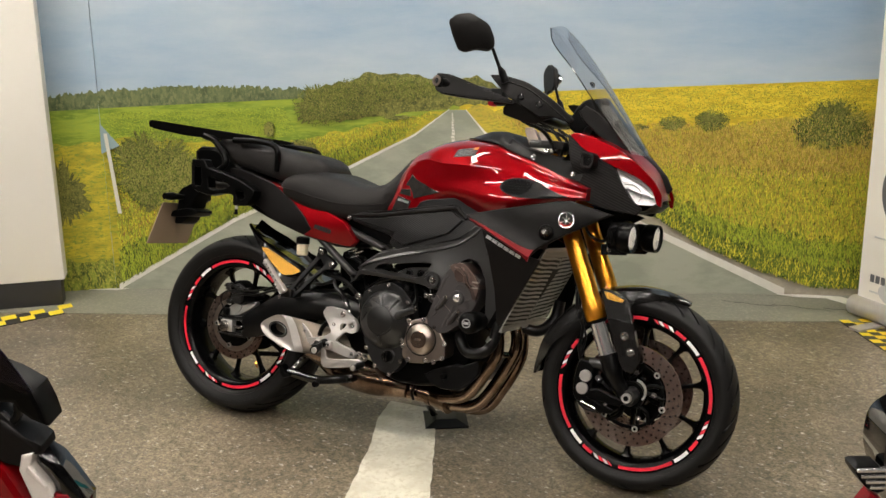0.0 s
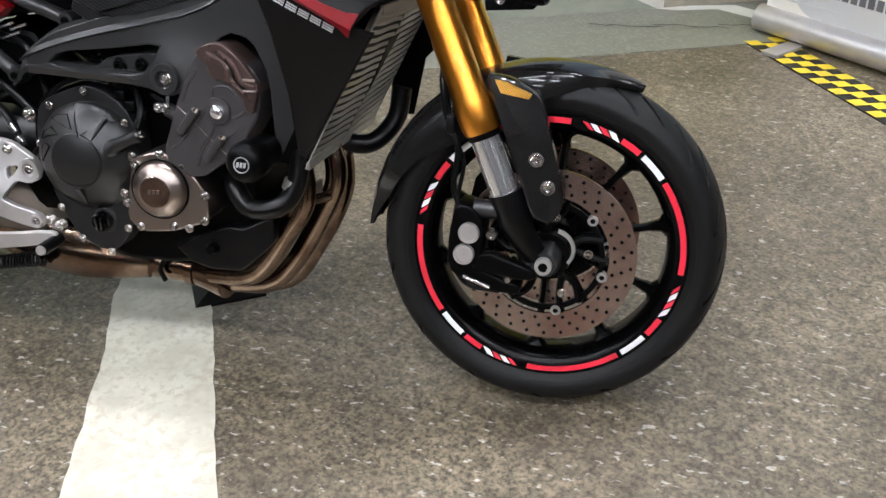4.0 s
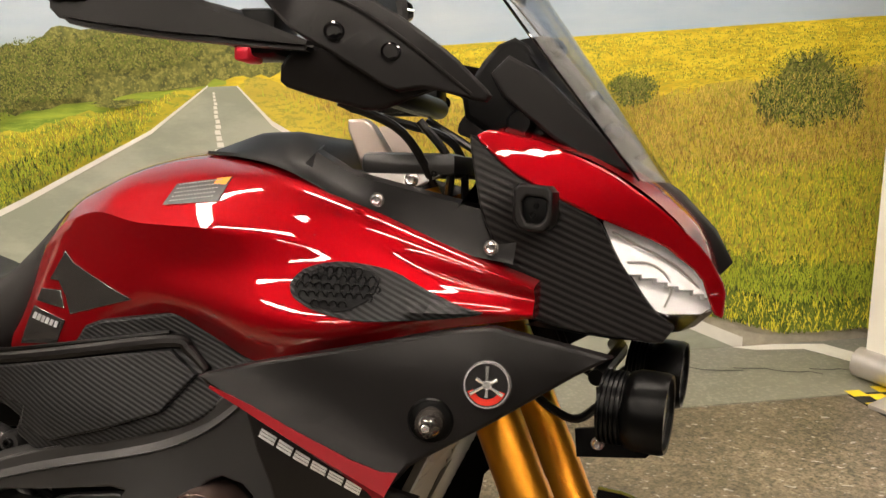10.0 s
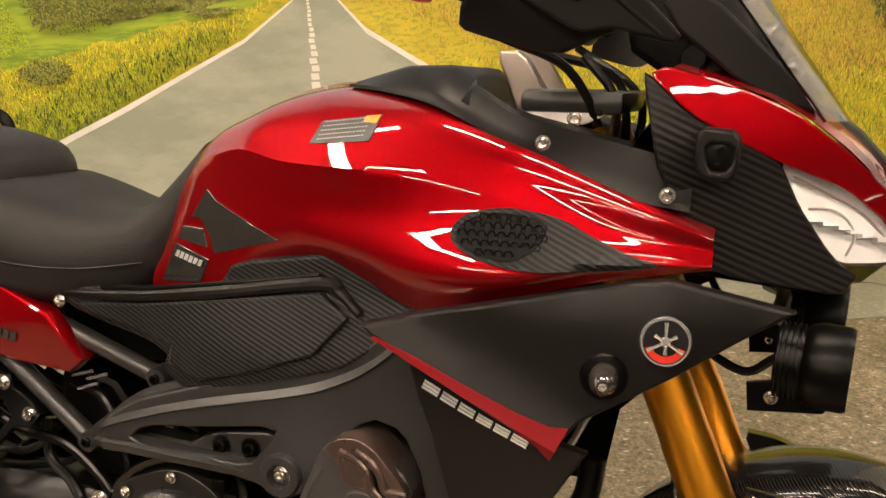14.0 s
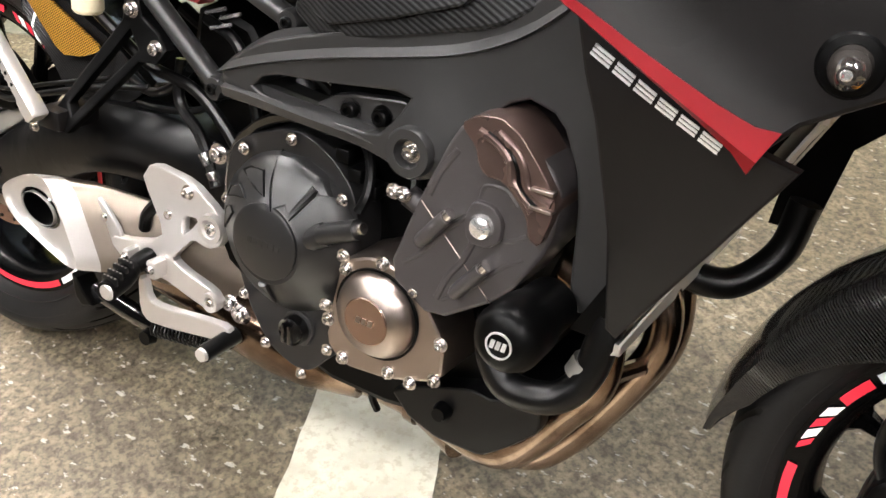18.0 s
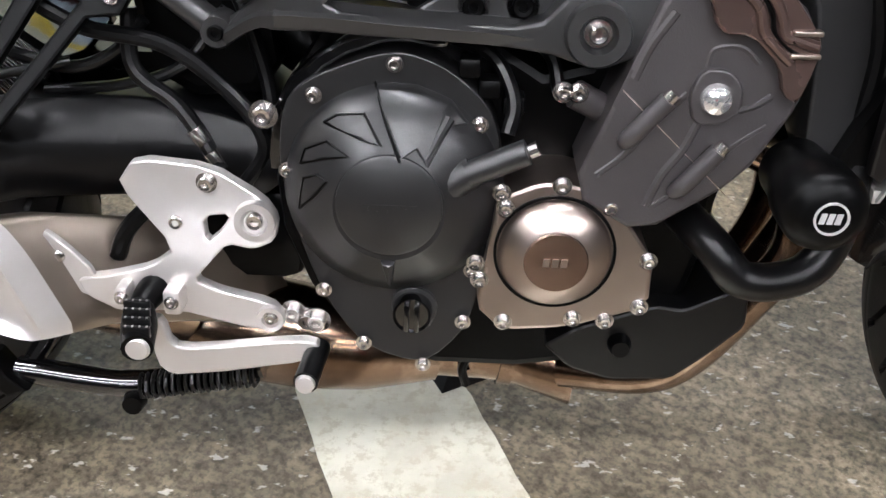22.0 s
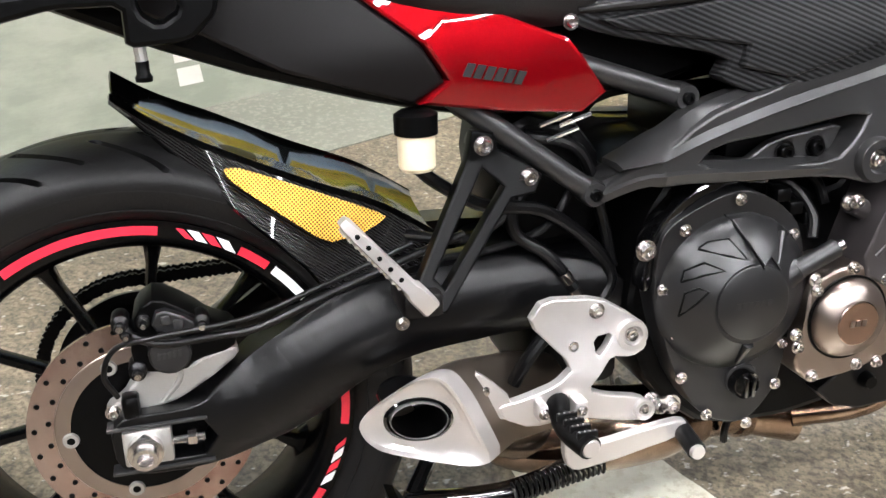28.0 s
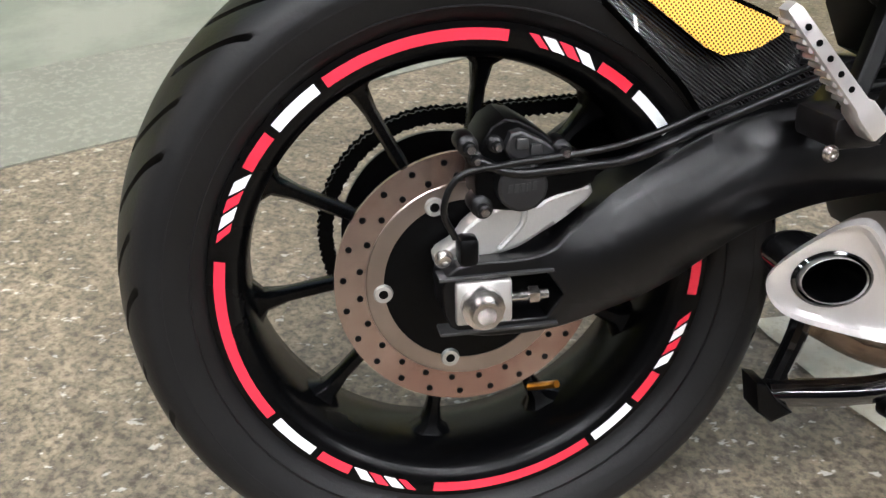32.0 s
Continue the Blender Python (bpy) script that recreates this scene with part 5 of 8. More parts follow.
# ---- frame ----
spar = [(0.495, 0.528), (0.537, 0.572), (0.604, 0.622), (0.677, 0.646), (0.818, 0.68), (0.90, 0.712), (0.97, 0.77), (1.06, 0.83), (1.12, 0.83), (1.09, 0.74), (1.05, 0.66), (1.058, 0.575), (1.04, 0.448), (0.99, 0.45), (0.982, 0.575), (0.955, 0.63), (0.915, 0.64), (0.86, 0.59), (0.848, 0.545), (0.815, 0.532), (0.77, 0.545), (0.60, 0.553), (0.54, 0.552)]
hole = [(0.597, 0.571), (0.618, 0.592), (0.70, 0.602), (0.804, 0.616), (0.79, 0.59), (0.765, 0.563), (0.68, 0.563)]


def frame_depth(x, z):
    d = 0.180 - 0.9 * max(0, 0.56 - x) - 0.25 * max(0, x - 0.98) - 1.0 * max(0, x - 1.03)
    return d + 0.012 * math.exp(-((x - 0.82) / 0.06) ** 2 - ((z - 0.56) / 0.06) ** 2)


RIDGE = ((0.525, 0.569), (0.558, 0.582), (0.605, 0.600), (0.689, 0.625), (0.80, 0.651), (0.86, 0.668), (0.92, 0.70), (0.985, 0.76))
CREST = ((0.525, 0.573), (0.575, 0.610), (0.616, 0.634), (0.689, 0.654), (0.80, 0.685), (0.86, 0.703), (0.92, 0.732), (0.985, 0.792))
RAIL = ((0.505, 0.535), (0.549, 0.562), (0.60, 0.564), (0.66, 0.560), (0.74, 0.556), (0.80, 0.548))


def spar_faces(side, f):
    """The folded upper face of the spar, its lower rail and the folded front column."""
    base = lambda x: 0.18 - 0.9 * max(0, 0.56 - x) - 0.25 * max(0, x - 0.98)
    rows = []
    for (x0, z0), (x1, z1) in zip([(p.x, p.z) for p in spline([(a, 0, b) for a, b in RIDGE], 4)], [(p.x, p.z) for p in spline([(a, 0, b) for a, b in CREST], 4)]):
        y = base(x0)
        h = z1 - z0
        rows.append([Vector((x, -y * 0 + side * d, z)) for x, d, z in ((x0, y - 0.004, z0 - 0.004), (x0, y + 0.006, z0), (x0 + (x1 - x0) * 0.5, y - 0.002 - h * 0.1, z0 + h * 0.55), (x1, y - 0.012 - h * 0.45, z1), (x1, y - 0.05, z1 - 0.002), (x0, y - 0.05, z0 - 0.004))])
    part("spar_face", loft(rows, closed=True), FRAME, f, "folded upper face of the spar", 22)
    rows = []
    for p in spline([(a, 0, b) for a, b in RAIL], 4):
        y = base(p.x)
        rows.append([Vector((p.x, side * d, p.z + e)) for d, e in ((y - 0.012, 0.011), (y + 0.005, 0.001), (y + 0.001, -0.009), (y - 0.02, -0.012), (y - 0.03, 0.008))])
    part("spar_rail", loft(rows, closed=True), FRAME, f, "folded lower rail", 22)
    rows = []
    for x, z in ((0.985, 0.662), (1.012, 0.645), (1.036, 0.605), (1.046, 0.56), (1.044, 0.51), (1.02, 0.462)):
        y = base(x)
        rows.append([Vector((x + a, side * d, z + b)) for a, d, b in ((-0.022, y - 0.004, -0.008), (0.0, y + 0.006, 0.0), (0.014, y - 0.012, 0.006), (0.012, y - 0.04, 0.004), (-0.02, y - 0.04, -0.008))])
    part("column_face", loft(rows, closed=True), FRAME, f, "folded face of the front column", 22)


for side in (-1, 1):
    f = part("frame", panel(rnd(spar, 1, 0.18), frame_depth, 0.06, [rnd(hole, 1, 0.2)], bevel=0.01, step=0.014, side=side, seg=3), FRAME, bike, "satin dark grey cast aluminium frame")
    spar_faces(side, f)
    if side < 0:
        part("hanger_plate", panel(rnd([(0.66, 0.562), (0.70, 0.588), (0.79, 0.6), (0.775, 0.567), (0.75, 0.556)], 1, 0.15), 0.16, 0.01, bevel=0.003), FRAME, f, "recessed plate with two dark screws")
        bolts(f, -0.16, [(0.716, 0.573), (0.755, 0.575)], 0.009, BOLT_DARK)
        part("boss", lathe([(0.011, 0.0), (0.015, 0.012), (0.024, 0.012), (0.026, 0.008), (0.026, -0.02)], (0.812, -0.188, 0.562), seg=28), FRAME, f, "round engine mount")
        bolts(f, -0.192, [(0.812, 0.562)], 0.0075)
for side in (-1, 1):
    for a, b in (((0.44, 0.695), (0.608, 0.637)), ((0.34, 0.66), (0.502, 0.539))):
        s = part("subframe_tube", tube([(a[0], side * 0.118, a[1]), (b[0], side * 0.124, b[1])], 0.0125, 14, smooth=False), FRAME, bike, "round black subframe tube")
        if side < 0:
            bolts(s, -0.134, [b], 0.007, BOLT_DARK)
            part("lug", lathe([(0, 0.016), (0.013, 0.016), (0.015, 0.012), (0.015, -0.014), (0, -0.014)], (b[0], -0.12, b[1]), seg=20), FRAME, s)
bm = tube([(-0.15, -0.09, 0.80), (0.1, -0.1, 0.77), (0.45, -0.1, 0.69)], 0.014, 12)
tube([(-0.15, 0.09, 0.80), (0.1, 0.1, 0.77), (0.45, 0.1, 0.69)], 0.014, 12, bm=bm)
part("subframe", bm, FRAME, bike)
part("under_seat_box", panel(rnd([(-0.05, 0.84), (0.2, 0.80), (0.5, 0.73), (0.62, 0.73), (0.66, 0.66), (0.58, 0.64), (0.5, 0.64), (0.42, 0.62), (0.3, 0.64), (0.1, 0.70), (-0.08, 0.78)], 1), 0.085, 0.17, bevel=0.01), DARK, bike, "black under-seat box")

# ---- engine ----
block = [(0.56, 0.50), (0.60, 0.56), (0.70, 0.56), (0.80, 0.50), (0.86, 0.60), (0.93, 0.62), (0.98, 0.55), (0.94, 0.42), (0.93, 0.33), (0.90, 0.26), (0.80, 0.22), (0.66, 0.22), (0.58, 0.28), (0.54, 0.38)]
part("crankcase", panel(rnd(block, 1), 0.13, 0.27, bevel=0.015), DARK, bike, "dark engine block")
clutch = part("clutch_cover", panel(rnd([(0.562, 0.494), (0.588, 0.516), (0.655, 0.541), (0.70, 0.525), (0.738, 0.490), (0.748, 0.425), (0.733, 0.349), (0.722, 0.288), (0.683, 0.245), (0.625, 0.264), (0.586, 0.325), (0.556, 0.429)], 2), 0.172, 0.06, bevel=0.008, seg=3), ENGINE, bike, "satin black clutch cover with raised dome")
CC = (0.654, 0.419)
DOME = ((0.0, 0.0425), (0.046, 0.0425), (0.05, 0.039), (0.072, 0.025), (0.09, 0.009), (0.094, -0.004))


def dome_depth(x, z):
    r = math.hypot(x - CC[0], z - CC[1])
    return 0.172 + float(np.interp(r, [p[0] for p in DOME], [p[1] for p in DOME]))


part("clutch_dome", lathe(DOME, (CC[0], -0.172, CC[1]), seg=64), ENGINE, clutch, "domed black cover")
part("clutch_face", lathe([(0.0, 0.046), (0.041, 0.046), (0.0435, 0.0445), (0.044, 0.04)], (CC[0], -0.172, CC[1] + 0.003), seg=48), ENGINE, clutch, "flat black centre face")
bars(clutch, "raised_lettering", 0.632, 0.417, 0.046, 0.007, 6, -0.2178, ENGINE, 0, 0.3, 0.1, 0.0007)
for tri in ([(0.599, 0.482), (0.61, 0.489), (0.632, 0.492), (0.647, 0.471), (0.63, 0.475)], [(0.579, 0.447), (0.583, 0.459), (0.602, 0.469), (0.621, 0.461), (0.6, 0.456)], [(0.577, 0.408), (0.582, 0.436), (0.594, 0.442), (0.603, 0.439), (0.592, 0.425)]):
    part("slot", panel(rnd(tri, 1, 0.12), lambda x, z: dome_depth(x, z) + 0.0014, 0.004, bevel=0.0008, step=0.006), ENGINE, clutch, "sunk triangular slot")
    rim = tri + tri[:1]
    part("slot_rim", tube([(x, -dome_depth(x, z) - 0.0012, z) for x, z in rim], 0.0014, 6, smooth=False), DARK, clutch, "dark slot edge")
part("dome_web", panel([(0.640, 0.511), (0.672, 0.512), (0.70, 0.501), (0.716, 0.484), (0.702, 0.484), (0.685, 0.456), (0.676, 0.470), (0.664, 0.464), (0.650, 0.49)], lambda x, z: dome_depth(x, z) + 0.0045, 0.008, bevel=0.0015, step=0.008), ENGINE, clutch, "raised web on the dome")
part("web_edge", tube([(0.639, -dome_depth(0.639, 0.512) - 0.004, 0.512), (0.65, -dome_depth(0.65, 0.489) - 0.0045, 0.489), (0.663, -dome_depth(0.663, 0.461) - 0.0045, 0.461)], 0.0013, 6), DARK, clutch)
part("dome_fin", tube([(0.684, -dome_depth(0.684, 0.462) - 0.003, 0.462), (0.70, -dome_depth(0.7, 0.49) - 0.006, 0.49)], [0.002, 0.005], 8, smooth=False), ENGINE, clutch)
part("dome_fin", tube([(0.653, -dome_depth(0.653, 0.372) - 0.001, 0.372), (0.653, -dome_depth(0.653, 0.34) - 0.003, 0.34)], [0.006, 0.002], 8, smooth=False), ENGINE, clutch)
part("sensor_boss", tube([(0.695, -0.192, 0.432), (0.722, -0.196, 0.448)], [0.02, 0.013], 16, smooth=False), ENGINE, clutch, "boss of the speed sensor")
part("casing_rib", panel(rnd([(0.545, 0.43), (0.556, 0.50), (0.60, 0.54), (0.655, 0.558), (0.70, 0.55), (0.695, 0.538), (0.655, 0.546), (0.605, 0.528), (0.568, 0.492), (0.558, 0.43)], 1), 0.165, 0.03, bevel=0.003), GLOSSB, clutch, "raised gloss black rib")
part("filler_pocket", panel(rnd([(0.652, 0.305), (0.655, 0.322), (0.672, 0.329), (0.69, 0.322), (0.695, 0.305), (0.684, 0.282), (0.66, 0.292)], 1), 0.1755, 0.006, bevel=0.0012), FRAME, clutch, "angular filler surround")
part("oil_filler", lathe([(0, 0.010), (0.0145, 0.010), (0.0168, 0.012), (0.0178, 0.008), (0.018, 0.0)], (0.672, -0.177, 0.306), seg=28), GLOSSB, clutch, "black oil filler cap")
for dx in (-0.0045, 0.0045):
    part("filler_bar", box(0.672 + dx - 0.0022, 0.672 + dx + 0.0022, -0.197, -0.186, 0.294, 0.318, 0.001), GLOSSB, clutch)
bolts(clutch, -0.178, [(0.655, 0.529), (0.589, 0.501), (0.565, 0.435), (0.58, 0.379), (0.593, 0.323), (0.628, 0.27), (0.682, 0.25), (0.717, 0.296), (0.723, 0.348), (0.725, 0.481)], 0.005)
bolts(bike, -0.172, [(0.585, 0.288), (0.546, 0.481)], 0.0085)

stator = part("generator_cover", panel(rnd([(0.775, 0.440), (0.80, 0.441), (0.838, 0.427), (0.876, 0.374), (0.876, 0.328), (0.81, 0.305), (0.751, 0.299), (0.727, 0.322), (0.735, 0.37), (0.742, 0.425)], 1, 0.18), 0.196, 0.07, bevel=0.005), STATOR, bike, "polished bronze-toned generator cover")
part("generator_dome", lathe([(0.0, 0.021), (0.026, 0.021), (0.03, 0.0195), (0.043, 0.013), (0.0475, 0.005), (0.048, -0.01)], (0.792, -0.196, 0.378), seg=60), STATOR, stator, "polished dome")
part("generator_face", lathe([(0.0, 0.0222), (0.0255, 0.0222), (0.027, 0.0205)], (0.792, -0.196, 0.378), seg=40), TINTED_FACE, stator, "centre face with a red reflection put into its colour")
bars(stator, "raised_lettering", 0.781, 0.375, 0.022, 0.007, 3, -0.2184, STATOR, 0, 0.3, 0.1)
part("cover_groove", lathe([(0.049, 0.0), (0.049, 0.0025), (0.0515, 0.0025), (0.0515, 0.0)], (0.792, -0.196, 0.378), seg=60), DARK, stator)
bolts(stator, -0.197, [(0.794, 0.438), (0.745, 0.430), (0.749, 0.416), (0.835, 0.421), (0.871, 0.373), (0.868, 0.329), (0.812, 0.315), (0.752, 0.309), (0.726, 0.365), (0.730, 0.349), (0.840, 0.314)])

head = part("cylinder_cover", panel(rnd([(0.862, 0.60), (0.885, 0.617), (0.915, 0.622), (0.975, 0.58), (0.974, 0.518), (0.935, 0.45), (0.86, 0.398), (0.80, 0.433), (0.833, 0.524)], 1, 0.18), 0.2, 0.1, bevel=0.008, seg=3), HEADGREY, bike, "dark grey cam chain cover")
part("cam_cap", panel(rnd([(0.872, 0.61), (0.891, 0.593), (0.895, 0.578), (0.903, 0.569), (0.923, 0.569), (0.948, 0.546), (0.954, 0.523), (0.966, 0.518), (0.974, 0.547), (0.976, 0.566), (0.958, 0.59), (0.934, 0.616), (0.912, 0.627), (0.888, 0.623)], 1, 0.2), 0.211, 0.06, bevel=0.004), BROWNCAP, head, "bronze-brown cam end cap")
for pts in ([(0.893, 0.609), (0.912, 0.602), (0.926, 0.589), (0.931, 0.573), (0.941, 0.562), (0.955, 0.55)], [(0.912, 0.612), (0.932, 0.6), (0.942, 0.585), (0.947, 0.571), (0.956, 0.567), (0.972, 0.562)]):
    part("cap_arch", tube([(x, -0.2105, z) for x, z in pts], 0.0046, 10), BROWNCAP, head, "raised arch")
part("cap_groove", tube([(0.902, -0.2112, 0.61), (0.922, -0.2112, 0.601), (0.934, -0.2112, 0.587), (0.939, -0.2112, 0.571), (0.948, -0.2112, 0.561), (0.964, -0.2112, 0.553)], 0.002, 6), DARK, head)
part("cap_fin", box(0.952, 0.974, -0.216, -0.205, 0.5705, 0.5745, 0.001), STATOR, head, "bronze cap edge")
part("cap_fin", box(0.952, 0.975, -0.216, -0.205, 0.5535, 0.557, 0.001), STATOR, head, "bronze cap edge")
for (x0, z0), (x1, z1) in (((0.868, 0.517), (0.838, 0.479)), ((0.912, 0.477), (0.882, 0.438))):
    part("rib_post", tube([(x1, -0.199, z1), (x1 + 0.005, -0.206, z1 + 0.0065), (x0, -0.209, z0)], [0.0055, 0.0075, 0.0075], 14), HEADGREY, head, "raised bolt post")
    part("post_stud", tube([(x0 - 0.003, -0.209, z0 - 0.004), (x0 + 0.0045, -0.2095, z0 + 0.006)], 0.006, 12, smooth=False), BOLT, head)
part("cover_boss", panel(rnd([(0.892, 0.541), (0.912, 0.541), (0.925, 0.528), (0.925, 0.508), (0.912, 0.497), (0.89, 0.497), (0.884, 0.52)], 1, 0.2), 0.206, 0.01, bevel=0.003), HEADGREY, head, "raised boss")
part("boss_screw", lathe([(0.0, 0.009), (0.006, 0.0085), (0.0105, 0.006), (0.0128, 0.001), (0.0128, 0.0)], (0.905, -0.206, 0.518), seg=28), CHROME, head, "polished domed screw")
for pts, r in (([(0.862, 0.425), (0.872, 0.452), (0.886, 0.474), (0.895, 0.497)], 0.005), ([(0.925, 0.508), (0.937, 0.512), (0.948, 0.52)], 0.0045), ([(0.868, 0.425), (0.9, 0.45), (0.925, 0.478), (0.948, 0.496)], 0.004), ([(0.842, 0.53), (0.852, 0.556), (0.868, 0.582)], 0.005), ([(0.82, 0.45), (0.842, 0.47), (0.862, 0.497), (0.884, 0.52)], 0.0045), ([(0.896, 0.541), (0.9, 0.555), (0.92, 0.557), (0.935, 0.545)], 0.004)):
    part("cover_ridge", tube([(x, -0.1968, z) for x, z in pts], r, 10), HEADGREY, head, "cast ridge")
part("cover_seam", tube([(0.834, -0.2, 0.521), (0.925, -0.2, 0.437)], 0.0005, 6, smooth=False), STATOR, head, "thin bright seam")
part("coolant_sensor", tube([(0.717, -0.2, 0.446), (0.764, -0.202, 0.468)], 0.011, 12, smooth=False), ENGINE, bike, "ribbed sensor plug")
part("sensor_tip", tube([(0.76, -0.202, 0.466), (0.772, -0.203, 0.472)], 0.006, 10, smooth=False), BOLT, bike)
part("crank_sensor", tube([(0.826, -0.165, 0.494), (0.800, -0.17, 0.508)], 0.012, 12, smooth=False), HEADGREY, bike)
bolts(head, -0.182, [(0.790, 0.512), (0.802, 0.512)], 0.006)
for p in (((0.70, -0.13, 0.54), (0.735, -0.15, 0.53), (0.752, -0.17, 0.50), (0.748, -0.18, 0.475)), ((0.69, -0.1, 0.555), (0.74, -0.12, 0.555), (0.78, -0.13, 0.53), (0.79, -0.14, 0.5)), ((0.62, -0.1, 0.575), (0.70, -0.11, 0.545), (0.76, -0.12, 0.545))):
    part("wiring", tube(p, 0.006, 8), HOSE, bike, "black wiring sleeve")
for p in ((0.732, 0.508), (0.752, 0.495), (0.715, 0.525)):
    part("cable_plug", box(p[0] - 0.009, p[0] + 0.009, -0.17, -0.145, p[1] - 0.008, p[1] + 0.008, 0.003), DARK, bike)
part("throttle_body", box(0.66, 0.82, -0.13, 0.13, 0.55, 0.61, 0.012), DARK, bike, "black throttle bodies")
part("sump_guard", panel(rnd([(0.792, 0.263), (0.824, 0.284), (0.892, 0.309), (0.917, 0.306), (0.973, 0.335), (0.975, 0.29), (0.945, 0.258), (0.913, 0.23), (0.856, 0.227), (0.818, 0.238)], 1, 0.1), 0.155, 0.26, bevel=0.006), SWING, bike, "satin black sump fairing")
part("drain_plug", lathe([(0, 0.01), (0.008, 0.01), (0.011, 0.0), (0.011, -0.02)], (0.862, -0.158, 0.268), seg=16), DARK, bike)
bm = tube([(0.902, -0.15, 0.40), (0.925, -0.19, 0.386), (0.952, -0.198, 0.360), (1.0, -0.195, 0.366), (1.025, -0.185, 0.40), (1.032, -0.175, 0.46)], 0.0165, 14)
part("coolant_hose", bm, HOSE, bike, "thick black coolant hose")
part("hose_clip", tube([(1.018, -0.183, 0.392), (1.024, -0.181, 0.408)], 0.0185, 16, smooth=False), CASTING, bike, "steel hose clip")
bob = part("crash_bobbin", lathe([(0.0, 0.1), (0.019, 0.1), (0.028, 0.094), (0.0328, 0.082), (0.032, 0.05), (0.028, 0.03), (0.027, 0.0)], (0.978, -0.19, 0.458), seg=32), DARK, bike, "rounded black crash bobbin")
part("bobbin_badge", lathe([(0.0112, 0.1), (0.0112, 0.1015), (0.0128, 0.1015), (0.0128, 0.1)], (0.978, -0.19, 0.458), seg=28), SILVERTXT, bob, "silver badge ring")
bars(bob, "badge_bars", 0.969, 0.454, 0.017, 0.008, 3, -0.2902, SILVERTXT, 0, 0.3, 0.2)

# ---- exhaust ----
for p in (((0.95, -0.10, 0.455), (1.005, -0.115, 0.425), (1.016, -0.12, 0.356), (0.984, -0.118, 0.297), (0.938, -0.11, 0.228), (0.895, -0.1, 0.2), (0.82, -0.07, 0.185)),
          ((0.96, -0.02, 0.47), (1.028, -0.03, 0.44), (1.046, -0.035, 0.378), (1.022, -0.035, 0.311), (0.966, -0.035, 0.212), (0.915, -0.035, 0.165), (0.82, -0.03, 0.155)),
          ((0.97, 0.07, 0.47), (1.018, 0.05, 0.44), (1.037, 0.042, 0.375), (1.03, 0.04, 0.315), (0.985, 0.04, 0.225), (0.928, 0.03, 0.15), (0.82, 0.0, 0.15))):
    part("exhaust_header", tube(p, 0.0195, 18, 8), BRONZE, bike, "heat-stained steel header pipe")
part("header_link", tube([(1.015, -0.12, 0.355), (1.04, -0.035, 0.345)], 0.01, 10, smooth=False), BRONZE, bike)
part("collector", tube([(0.84, -0.04, 0.172), (0.78, -0.03, 0.178), (0.74, -0.03, 0.182), (0.66, -0.03, 0.188)], [0.045, 0.036, 0.034, 0.037], 22), BRONZE, bike, "stained steel collector pipe")
part("collector_band", tube([(0.772, -0.03, 0.178), (0.758, -0.03, 0.18)], 0.038, 22, smooth=False), BRONZE, bike)
part("catalyst_box", tube([(0.69, -0.05, 0.19), (0.62, -0.06, 0.2), (0.55, -0.06, 0.205), (0.45, -0.05, 0.22), (0.38, -0.04, 0.25)], [0.034, 0.05, 0.055, 0.058, 0.05], 24), BRONZE, bike, "stained steel silencer box")
part("heat_strap", tube([(0.73, -0.075, 0.21), (0.718, -0.078, 0.185), (0.722, -0.07, 0.16)], 0.005, 8), DARK, bike)


def polar(outline, cx, cz, n=72):
    """Resamples an outline at even angles round a centre."""
    out = []
    for k in range(n):
        a = 2 * math.pi * k / n
        dx, dz = math.cos(a), math.sin(a)
        best = 0.0
        for (x0, z0), (x1, z1) in zip(outline, outline[1:] + outline[:1]):
            ex, ez = x1 - x0, z1 - z0
            det = dx * -ez + dz * ex
            if abs(det) < 1e-9:
                continue
            t = ((x0 - cx) * -ez + (z0 - cz) * ex) / det
            u = (dx * (z0 - cz) - dz * (x0 - cx)) / det
            if t > 0 and -1e-6 <= u <= 1 + 1e-6:
                best = max(best, t)
        out.append((dx * best, dz * best))
    return out


